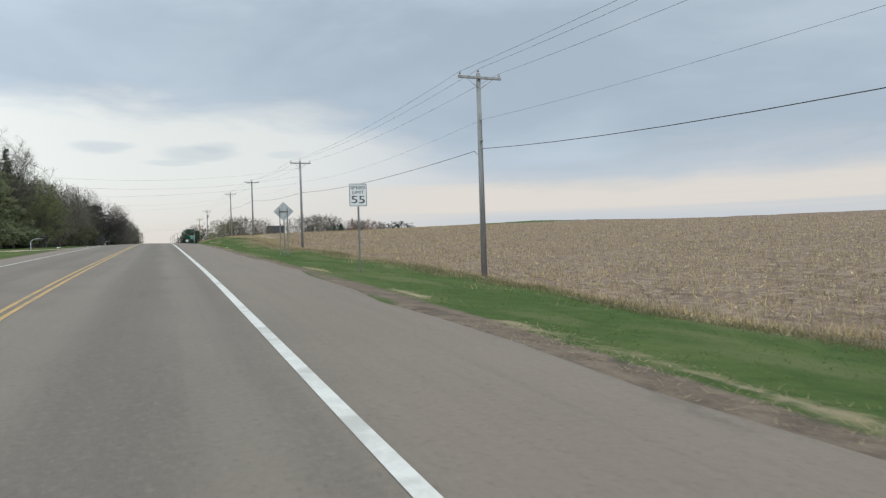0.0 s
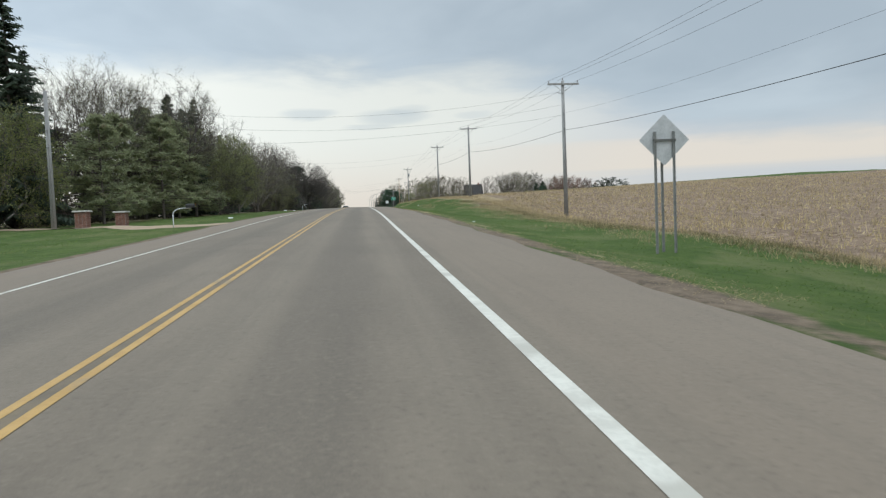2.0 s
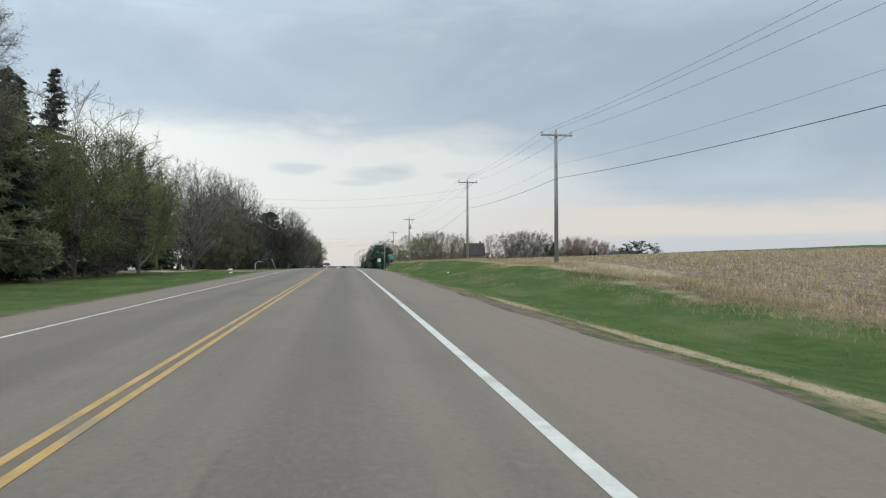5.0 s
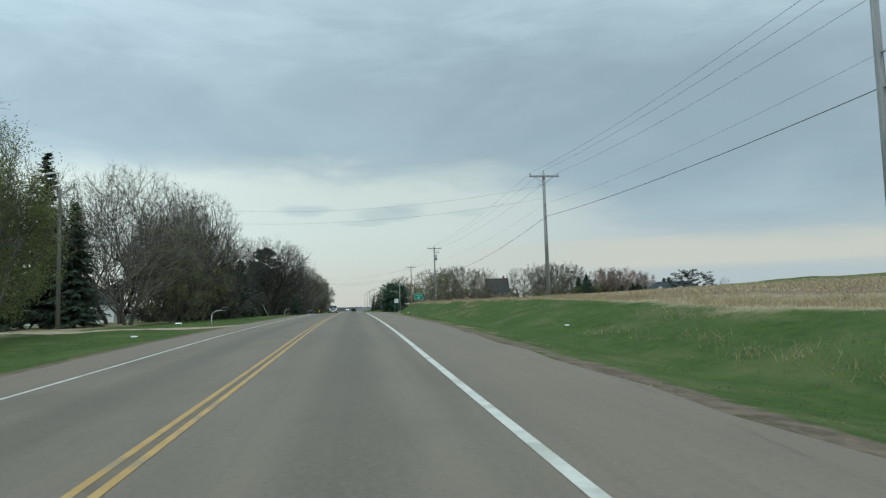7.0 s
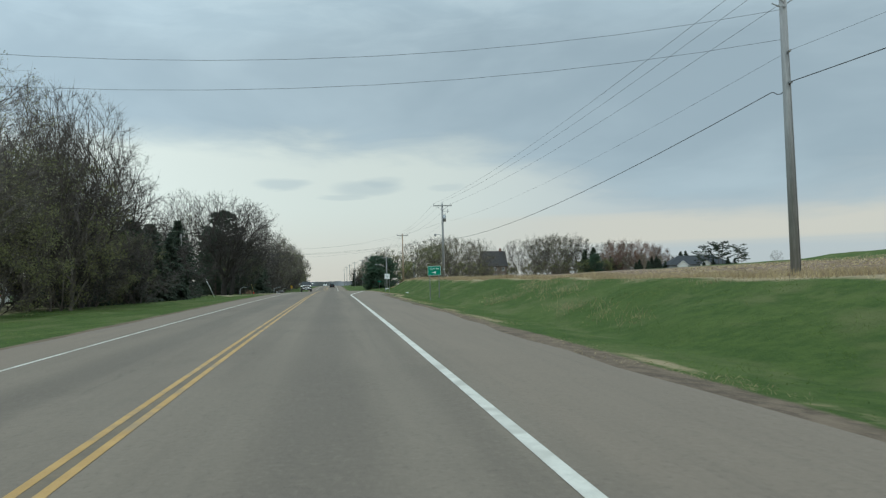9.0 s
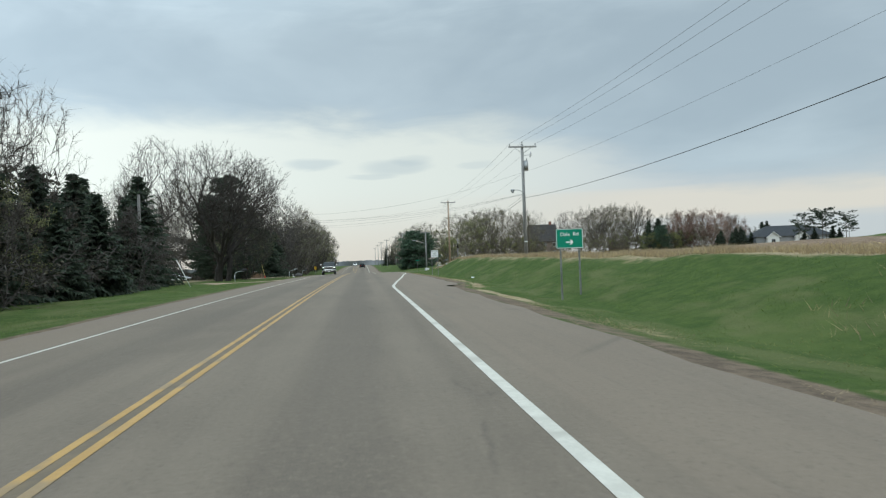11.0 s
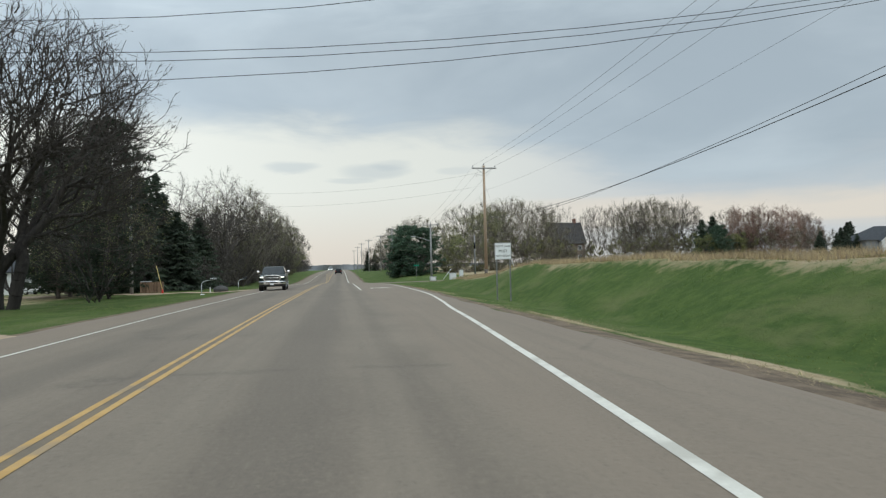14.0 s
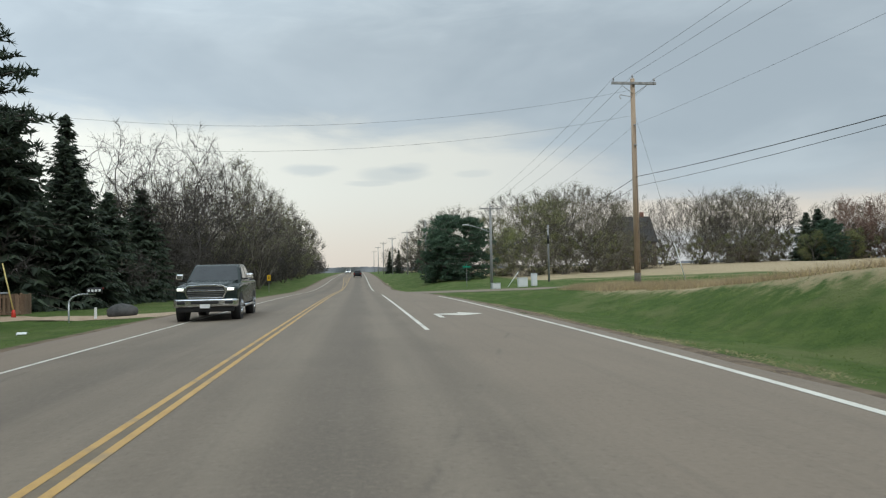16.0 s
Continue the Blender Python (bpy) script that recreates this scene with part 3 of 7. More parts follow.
# painted lines
edge_x = curve_of([(-200, 3.62), (204, 3.62), (207, 3.65), (209, 3.74), (212, 3.95), (214.5, 4.13), (217, 4.3), (220, 4.55), (223.5, 4.83), (229.3, 5.28), (232.5, 5.5), (236.7, 5.8), (240, 6.02), (244.5, 6.3), (249.5, 6.74), (253, 7.0), (256.6, 7.27), (262, 7.54), (270, 7.7), (283, 7.8), (292, 7.8), (304, 7.55)])
la = np.concatenate([np.arange(-200, 205, 5.0), np.arange(205, 302, 1.5)])
strip("edge_line", edge_x(la) - 0.074, edge_x(la) + 0.074, la, 0.005, PAINT_W, "solid white painted edge line")
lb = np.concatenate([np.arange(328, 420, 5.0), np.geomspace(420, 1100, 40)])
strip("edge_line", np.full(len(lb), 3.58), np.full(len(lb), 3.72), lb, 0.005, PAINT_W, "solid white painted edge line beyond the junction")
lc = np.concatenate([np.arange(-200, 420, 4.0), np.geomspace(420, 1100, 40)])
strip("edge_line", np.full(len(lc), -3.578), np.full(len(lc), -3.482), lc, 0.005, PAINT_W, "solid white painted edge line")
ld = np.arange(270, 307, 3.0)
strip("lane_line", np.full(len(ld), 3.76), np.full(len(ld), 3.88), ld, 0.005, PAINT_W, "white painted line beside the turn lane")
for side in (-1, 1):
    ys = np.concatenate([np.arange(-200, 345, 4.0), np.arange(345, 470, 5.0), np.geomspace(470, 1100, 30)])
    split = np.clip((ys - 345) / 70, 0, 1) * np.clip((900 - ys) / 300, 0, 1) * 1.3 * (side < 0)
    c = side * 0.098 - split
    strip("centre_line", c - 0.044, c + 0.044, ys, 0.005, PAINT_Y, "solid yellow painted centre line")
strip("centre_wear", np.full(len(lc), -0.052), np.full(len(lc), 0.052), lc, 0.003, FADED_Y, "faded old yellow paint between the centre lines")
for i in range(9):
    y0 = 372 + i * 9
    strip("hatching", [-1.25 * min(1, (y0 - 345) / 70), -0.1], [-1.25 * min(1, (y0 - 345) / 70) + 0.35, 0.0], [y0, y0 + 4.0], 0.005, PAINT_Y, "yellow painted hatching between the centre lines")

# right-turn arrow in the turn lane
bm = bmesh.new()
arrow = [(4.75, 275.2), (4.93, 275.2), (4.93, 277.0), (5.75, 277.3), (5.75, 276.5), (6.65, 277.6), (5.75, 278.6), (5.75, 277.85), (4.75, 277.45)]
bm.faces.new([bm.verts.new((x, y, float(road_z(y)) - 0.02 * x + 0.006)) for x, y in arrow])
bmesh.ops.triangulate(bm, faces=bm.faces)
tagged(part("turn_arrow", bm, PAINT_W), "white painted right-turn arrow on asphalt", "road marking", kind="structure")


def lane(name, points, half, material, label, lift=0.03):
    """A drive or side road draped over the land along (x, y) points."""
    V, F = [], []
    P = [Vector(p) for p in points]
    fine = [P[0].lerp(P[0], 0)]
    for a, b in zip(P, P[1:]):
        n = max(2, int((b - a).length / 1.0))
        fine += [a.lerp(b, k / n) for k in range(1, n + 1)]
    for i, p in enumerate(fine):
        d = (fine[min(i + 1, len(fine) - 1)] - fine[max(i - 1, 0)]).normalized()
        nrm = Vector((-d.y, d.x))
        for s in np.linspace(-1, 1, 5):
            w = half * (1 + 0.04 * math.sin(i * 1.3 + s))
            q = p + nrm * s * w
            V.append((q.x, q.y, float(land_z(q.x, q.y)) + lift * (1 - 0.6 * s * s)))
    for i in range(len(fine) - 1):
        for j in range(4):
            a = i * 5 + j
            F.append((a, a + 1, a + 6, a + 5))
    return tagged(new(name, mesh_from(name, V, F, material, True)), label, "road", kind="structure")


lane("side_road", [(6.2, 316), (30, 316), (70, 318), (130, 322)], 4.6, ASPHALT, "narrow side road joining from the fields", 0.05)
lane("driveway", [(-5.0, 71.5), (-12, 76.5), (-20, 80), (-40, 84)], 1.5, GRAVEL, "pale gravel driveway between brick pillars", 0.04)
lane("driveway", [(-5.0, 155.0), (-12, 158), (-24, 161), (-45, 164)], 2.2, GRAVEL, "pale gravel driveway into the trees", 0.04)
lane("driveway", [(-5.0, 283.5), (-12, 284.5), (-24, 287), (-45, 290)], 2.1, GRAVEL, "gravel driveway beside a mailbox", 0.04)
lane("driveway", [(-5.0, 237.0), (-12, 241), (-28, 246), (-45, 249)], 1.2, GRAVEL, "narrow gravel drive across a lawn", 0.04)


# ---- utility poles and their wires ----------------------------------------
def utility_pole(x, y, arm_z, label, base_z=None, wood=OLDWOOD, arm=True, group="roadside utility poles", extras=()):
    """A tapered wooden pole; arm_z is the height of its crossarm (or top) above the sea of the plan."""
    z0 = float(land_z(x, y)) if base_z is None else base_z
    h = arm_z - z0
    pole = thing("utility_pole", pose(x, y, z0), label, "utility pole", group)
    part("shaft", bm_tube((0, 0, -0.6), (0, 0, h + 0.28), 0.17, 0.115, 14, bevel=0.01), wood, pole)
    if arm:
        part("crossarm", bm_box(2.44, 0.11, 0.13, 0, -0.17, h - 0.065, 0.012), OLDWOOD, pole, "weathered timber crossarm")
        for s in (-1, 1):
            part("brace", bm_tube((s * 0.72, -0.20, h - 0.08), (s * 0.06, -0.15, h - 0.55), 0.018, 0.018, 6), STEEL, pole)
            bm = bm_tube((s * 1.12, -0.17, h + 0.06), (s * 1.12, -0.17, h + 0.16), 0.016, 0.016, 8)
            bm = bm_tube((s * 1.12, -0.17, h + 0.14), (s * 1.12, -0.17, h + 0.20), 0.060, 0.045, 10, bm)
            part("insulator", bm_tube((s * 1.12, -0.17, h + 0.20), (s * 1.12, -0.17, h + 0.27), 0.035, 0.05, 10, bm), PORCELAIN, pole)
        bm = bm_tube((0, 0, h + 0.26), (0, 0, h + 0.40), 0.016, 0.016, 8)
        part("insulator", bm_tube((0, 0, h + 0.36), (0, 0, h + 0.50), 0.055, 0.04, 10, bm), PORCELAIN, pole)
    part("spool", bm_tube((0, -0.15, h - 2.2), (0, -0.27, h - 2.2), 0.05, 0.04, 10), PORCELAIN, pole)
    part("cable_clamp", bm_box(0.10, 0.16, 0.08, 0, -0.17, h - 3.3, 0.01), STEEL, pole)
    part("ground_wire", bm_tube((0.05, -0.165, 0.0), (0.04, -0.125, h - 2.2), 0.008, 0.008, 5), WIRE, pole)
    for kind in extras:
        if kind == "cutout":
            bm = bm_tube((0.1, -0.1, h - 0.75), (0.62, -0.2, h - 0.70), 0.022, 0.022, 6)
            bm = bm_tube((0.62, -0.2, h - 0.92), (0.70, -0.2, h - 0.45), 0.045, 0.045, 8, bm)
            part("cutout_switch", bm_tube((0.70, -0.2, h - 0.45), (0.80, -0.2, h - 0.80), 0.018, 0.018, 6, bm), PORCELAIN, pole)
        if kind == "left_cutout":
            bm = bm_tube((-0.1, -0.1, h - 0.70), (-0.55, -0.2, h - 0.66), 0.022, 0.022, 6)
            bm = bm_sweep([(-0.55, -0.2, h - 0.66), (-0.75, -0.2, h - 0.62), (-0.82, -0.2, h - 0.74), (-0.72, -0.2, h - 0.85)], 0.022, 6, bm)
            part("cutout_switch", bm, PORCELAIN, pole)
        if kind == "bracket":
            part("arm_hook", bm_sweep([(0, -0.12, h - 0.66), (-0.3, -0.2, h - 0.70), (-0.55, -0.2, h - 0.60)], 0.022, 6), STEEL, pole)
        if kind == "transformer":
            bm = bm_tube((0.25, -0.12, h - 2.05), (0.25, -0.12, h - 1.25), 0.20, 0.20, 18, bevel=0.03)
            bm = bm_tube((0.25, -0.12, h - 1.25), (0.25, -0.12, h - 1.17), 0.17, 0.10, 18, bm)
            part("transformer", bm_tube((0.32, -0.18, h - 1.17), (0.32, -0.18, h - 0.98), 0.045, 0.03, 10, bm), STEEL, pole, "grey transformer can")
        if kind == "lamp":
            part("lamp_arm", bm_sweep([(0, -0.14, h - 4.0), (-0.4, -0.15, h - 3.72), (-0.95, -0.15, h - 3.68)], 0.028, 8), STEEL, pole)
            bm = bm_tube((-0.85, -0.15, h - 3.70), (-1.15, -0.15, h - 3.74), 0.08, 0.11, 12)
            part("lamp_head", bm_tube((-1.0, -0.15, h - 3.80), (-1.0, -0.15, h - 3.95), 0.12, 0.08, 12, bm), STEEL, pole)
        if kind == "road_lamp":
            part("lamp_arm", bm_sweep([(0, -0.12, h - 2.55), (-1.2, -0.15, h - 2.05), (-2.45, -0.15, h - 1.72)], 0.04, 8), STEEL, pole)
            part("lamp_head", bm_box(0.72, 0.28, 0.16, -2.7, -0.15, h - 1.80, 0.05), STEEL, pole)
        if kind == "tag":
            part("marker_plate", bm_box(0.30, 0.02, 0.07, 0, -0.19, 1.25), SIGN_W, pole, "white marker band")
        if kind == "collar":
            part("scorched_foot", bm_tube((0, 0, -0.1), (0, 0, 0.75), 0.178, 0.172, 14), BARK, pole, "dark stained pole foot")
    return pole


POLES = [  # x, y, crossarm height
    (18.05, -17.0, 8.5), (17.95, 32.8, 10.17), (17.98, 82.9, 12.0), (17.75, 128.1, 14.2), (17.2, 163.1, 15.05), (16.05, 229.9, 15.3), (16.62, 287.2, 15.6),
    (16.05, 324.8, 12.35), (13.6, 372.0, 14.3), (13.9, 422.0, 15.2), (12.0, 459.0, 15.5), (10.6, 495.0, 15.6), (10.2, 545.0, 15.8), (9.8, 610.0, 15.8)]
for i, (x, y, z) in enumerate(POLES):
    fresh = i == 6
    utility_pole(x, y, z, "tall brown wooden utility pole with crossarm and brackets" if fresh else ("weathered grey utility pole carrying transformer and lamp" if i == 5 else "weathered grey wooden utility pole with timber crossarm"),
                 wood=NEWWOOD if fresh else OLDWOOD, base_z=None,
                 extras={2: ("bracket",), 4: ("bracket",), 5: ("cutout", "transformer", "lamp", "tag"), 6: ("left_cutout", "collar"), 7: ("road_lamp",)}.get(i, ()))
LEFT_POLES = [(-17.4, 78.0, 11.0), (-20.8, 167.0, 14.7), (-16.75, 233.4, 12.1), (-16.7, 287.5, 14.4)]
for x, y, z in LEFT_POLES:
    utility_pole(x, y, z, "grey wooden service pole among the trees", arm=False, wood=OLDWOOD if y > 280 or y < 100 else DARKPOLE, group="service poles along the woods")


def wire(points, sag, radius, material, label, group, loops=()):
    """A line hung through points, sagging between each pair; loops: spans that begin with a slack loop."""
    cu = bpy.data.curves.new("power_line", "CURVE")
    cu.dimensions, cu.bevel_depth, cu.bevel_resolution = "3D", radius, 1
    pts = []
    for i, (a, b) in enumerate(zip(points, points[1:])):
        a, b = Vector(a), Vector(b)
        n, dip = 14, sag[i] if isinstance(sag, tuple) else sag
        steps = [k / n for k in range(n)]
        slack = {d / (b - a).length: dz for d, dz in ((0.10, 0.02), (0.25, 0.12), (0.42, 0.20), (0.60, 0.22), (0.78, 0.17), (0.92, 0.06), (1.05, 0.0))} if i in loops else {}
        for s in sorted(steps + list(slack)):
            p = a.lerp(b, s)
            p.z -= dip * (b - a).length / 50 * 4 * s * (1 - s) + slack.get(s, 0.0)
            pts.append(p)
    pts.append(Vector(points[-1]))
    sp = cu.splines.new("POLY")
    sp.points.add(len(pts) - 1)
    sp.points.foreach_set("co", [c for p in pts for c in (*p, 1.0)])
    cu.materials.append(material)
    tmp = bpy.data.objects.new("tmp", cu)
    scene.collection.objects.link(tmp)
    me = bpy.data.meshes.new_from_object(tmp.evaluated_get(bpy.context.evaluated_depsgraph_get()))
    bpy.data.objects.remove(tmp)
    return tagged(new("power_line", me), label, "overhead wire", group)


for dx, dz in ((-1.12, 0.26), (0.0, 0.48), (1.12, 0.26)):
    wire([(x + dx, y - 0.17, z + dz) for x, y, z in POLES], 0.55, 0.007, WIRE, "thin bare conductor strung between pole tops", "power conductors")
wire([(x, y - 0.25, z - 2.2) for x, y, z in POLES], 0.6, 0.0048, WIRE, "thin neutral wire below the crossarms", "power conductors")
DROPS = (3.7, 3.7, 3.5, 3.25, 3.25, 4.4, 4.95, 4.4, 4.2, 4.2, 4.2, 4.2, 4.2, 4.2)
wire([(x, y - 0.27, z - d) for (x, y, z), d in zip(POLES, DROPS)], (1.0, 0.45, 0.40, 0.42, 0.85, 0.80, 0.8, 0.8, 0.8, 0.8, 0.8, 0.8, 0.8), 0.0145, CABLE, "thick black communication cable between poles", "communication cables", (1, 4))
wire([(x, y - 0.27, z - d) for (x, y, z), d in zip(POLES[5:8], (4.1, 5.45, 4.8))], 0.8, 0.010, CABLE, "second black cable slung below the first", "communication cables")
for pole_i, left_i, za, zb, sag in ((2, 0, 11.45, 10.77, 1.55), (2, 0, 10.46, 10.04, 1.62), (2, 0, 9.66, 8.17, 1.03), (4, 1, 14.32, 14.6, 1.74), (4, 1, 13.30, 13.35, 1.57),
                                    (5, 2, 13.08, 11.79, 2.29), (5, 2, 11.26, 11.03, 1.58), (5, 2, 11.22, 10.98, 1.68), (5, 2, 11.20, 10.32, 1.65), (6, 3, 15.26, 14.18, 1.40), (6, 3, 13.91, 12.79, 1.29)):
    x, y, z = POLES[pole_i]
    lx, ly, lz = LEFT_POLES[left_i]
    span = math.hypot(x - lx, y - ly)
    wire([(x - 0.15, y, za), (lx, ly, zb)], sag * 50 / span, 0.0058, CABLE, "service wire slung across the road", "service drops")


# ---- traffic signs ---------------------------------------------------------
def rounded(w, h, r=0.04, n=4):
    out = []
    for cx, cz, a0 in ((w / 2 - r, h / 2 - r, 0), (-w / 2 + r, h / 2 - r, 90), (-w / 2 + r, -h / 2 + r, 180), (w / 2 - r, -h / 2 + r, 270)):
        out += [(cx + r * math.cos(radians(a0 + 90 * k / n)), cz + r * math.sin(radians(a0 + 90 * k / n))) for k in range(n + 1)]
    return out


def ring(w, h, wide, r, depth):
    """A thin rounded border, flat in x and z."""
    bm = bmesh.new()
    a, b = rounded(w, h, r), rounded(w - 2 * wide, h - 2 * wide, max(r - wide, 0.008))
    va, vb = [bm.verts.new((x, -depth, z)) for x, z in a], [bm.verts.new((x, -depth, z)) for x, z in b]
    for i in range(len(a)):
        j = (i + 1) % len(a)
        bm.faces.new((va[i], va[j], vb[j], vb[i]))
    return bm


def u_post(x, y, z0, z1, parent):
    """A ribbed steel channel post."""
    bm = bm_box(0.045, 0.012, z1 - z0, x, y + 0.02, z0)
    for s in (-1, 1):
        bm = bm_box(0.012, 0.035, z1 - z0, x + s * 0.026, y + 0.006, z0, bm=bm)
    return part("post", bm, POSTSTEEL, parent, "ribbed steel post")


def sign_post_thing(name, x, y, label):
    return thing(name, pose(x, y, float(land_z(x, y))), label, "road sign", "roadside signs"), float(land_z(x, y))


sp, g = sign_post_thing("speed_limit_sign", 9.38, 25.76, "white speed limit sign on a steel post")
zc = 3.51 - g
u_post(0, 0.01, -0.4, zc + 0.36, sp)
part("panel", bm_prism([(a, b + zc) for a, b in rounded(0.70, 0.87)], 0.006), SIGN_W, sp)
part("border", ring(0.675, 0.845, 0.016, 0.04, 0.0055), BLACK, sp, "black border", Matrix.Translation((0, 0, zc)))
letters("SPEED", 0.175, sp, BLACK, (0, -0.0055, zc + 0.275), wide=1.22)
letters("LIMIT", 0.165, sp, BLACK, (0, -0.0055, zc + 0.095), wide=1.18)
letters("55", 0.41, sp, BLACK, (0, -0.0055, zc - 0.19), wide=1.42)

sp, g = sign_post_thing("warning_sign", 10.2, 48.1, "grey back of a diamond warning sign on posts")
zc = 4.23 - g
part("panel", bm_prism([(0.0, zc + 0.66), (-0.02, zc + 0.65), (-0.67, zc + 0.02), (-0.67, zc - 0.02), (-0.02, zc - 0.65), (0.02, zc - 0.65), (0.67, zc - 0.02), (0.67, zc + 0.02), (0.02, zc + 0.65)], 0.006), SIGN_BACK, sp, "", Matrix.Translation((0, 0.05, 0)))
for dx in (-0.27, 0.24):
    u_post(dx, -0.0, -0.4, zc + 0.22, sp)
u_post(0.06, 0.35, -0.4, zc - 0.1, sp)
part("stiffener", bm_box(0.62, 0.03, 0.06, -0.01, 0.0, zc - 0.04), DARKSTEEL, sp)

sp, g = sign_post_thing("street_guide_sign", 10.1, 197.6, "green street guide sign with white arrow")
zc = 6.40 - g
for dx in (-0.37, 0.37):
    u_post(dx, 0.01, -0.4, zc + 0.3, sp)
part("panel", bm_prism([(a, b + zc) for a, b in rounded(1.07, 0.76, 0.05)], 0.008), SIGN_G, sp)
part("border", ring(1.05, 0.74, 0.018, 0.045, 0.0065), WHITE, sp, "white border", Matrix.Translation((0, 0, zc)))
letters("Dale  Rd", 0.20, sp, WHITE, (0, -0.0065, zc + 0.16), wide=1.04)
bm = bmesh.new()
for outline in (((-0.15, -0.024), (0.05, -0.024), (0.05, 0.024), (-0.15, 0.024)), ((0.05, -0.024), (0.0, -0.095), (0.06, -0.095), (0.15, 0.0)), ((0.15, 0.0), (0.06, 0.095), (0.0, 0.095), (0.05, 0.024)), ((0.05, 0.024), (0.05, -0.024), (0.15, 0.0))):
    bm.faces.new([bm.verts.new((a, -0.0068, b + zc - 0.14)) for a, b in outline])
part("arrow", bm, WHITE, sp, "white right arrow")

sp, g = sign_post_thing("lane_use_sign", 10.74, 255.0, "white lane use sign on two posts")
zc = 6.70 - g
for dx in (-0.35, 0.36):
    u_post(dx, 0.01, -0.4, zc + 0.40, sp)
part("panel", bm_prism([(a, b + zc) for a, b in rounded(0.88, 0.87, 0.05)], 0.006), SIGN_W, sp)
part("border", ring(0.855, 0.845, 0.016, 0.04, 0.0055), BLACK, sp, "black border", Matrix.Translation((0, 0, zc)))
for words, dz in (("RIGHT LANE", 0.25), ("MUST", 0.0), ("TURN RIGHT", -0.25)):
    letters(words, 0.135 if len(words) > 5 else 0.185, sp, BLACK, (0, -0.0055, zc + dz))

sp, g = sign_post_thing("curve_sign", -9.6, 345.0, "small yellow warning sign at the wood's edge")
zc = 5.32 - g
u_post(0, 0.01, -0.3, zc + 0.2, sp)
part("panel", bm_prism([(0.22, zc + 0.38), (-0.22, zc + 0.38), (-0.22, zc - 0.38), (0.22, zc - 0.38)], 0.006), SIGN_Y, sp)
part("symbol", bm_box(0.12, 0.003, 0.34, 0, -0.005, zc - 0.17), BLACK, sp, "black symbol")


# ---- trees -----------------------------------------------------------------
def tubes(P, Q, R0, R1, sides):
    """Verts and quads of many tapered bars at once."""
    P, Q, R0, R1 = (np.asarray(a, float) for a in (P, Q, R0, R1))
    d = Q - P
    d /= np.linalg.norm(d, axis=1, keepdims=True) + 1e-9
    ref = np.where(np.abs(d[:, 2:3]) < 0.9, np.array([[0, 0, 1.0]]), np.array([[1.0, 0, 0]]))
    u = np.cross(d, ref)
    u /= np.linalg.norm(u, axis=1, keepdims=True)
    w = np.cross(d, u)
    a = np.arange(sides) * 2 * np.pi / sides
    o = u[:, None, :] * np.cos(a)[None, :, None] + w[:, None, :] * np.sin(a)[None, :, None]
    V = np.concatenate([P[:, None, :] + o * R0[:, None, None], Q[:, None, :] + o * R1[:, None, None]], 1)
    base = (np.arange(len(P)) * 2 * sides)[:, None]
    k = np.arange(sides)
    k2 = (k + 1) % sides
    F = np.stack([base + k, base + k2, base + k2 + sides, base + k + sides], -1)
    return V.reshape(-1, 3), F.reshape(-1, 4)


def ribbons(P, Q, R0, R1, rng):
    """Flat tapered twigs, each one quad turned at random about its length."""
    P, Q, R0, R1 = (np.asarray(a, float) for a in (P, Q, R0, R1))
    s = np.cross(Q - P, rng.normal(size=P.shape))
    s /= np.linalg.norm(s, axis=1, keepdims=True) + 1e-9
    V = np.stack([P - s * R0[:, None], P + s * R0[:, None], Q + s * R1[:, None], Q - s * R1[:, None]], 1)
    return V.reshape(-1, 3), np.arange(4 * len(P)).reshape(-1, 4)


def flakes(C, D, W, L, rng):
    """Pointed leaf-like blades at C along D, one triangle each."""
    C, D = np.asarray(C, float), np.asarray(D, float)
    n = len(C)
    D = D / (np.linalg.norm(D, axis=1, keepdims=True) + 1e-9)
    s = np.cross(D, rng.normal(size=(n, 3)))
    s /= np.linalg.norm(s, axis=1, keepdims=True) + 1e-9
    L, W = np.broadcast_to(L, n)[:, None], np.broadcast_to(W, n)[:, None]
    V = np.stack([C + s * W, C + D * L, C - s * W], 1)
    return V.reshape(-1, 3), np.arange(3 * n).reshape(n, 3)


def unit(v):
    return v / (np.linalg.norm(v, axis=-1, keepdims=True) + 1e-9)


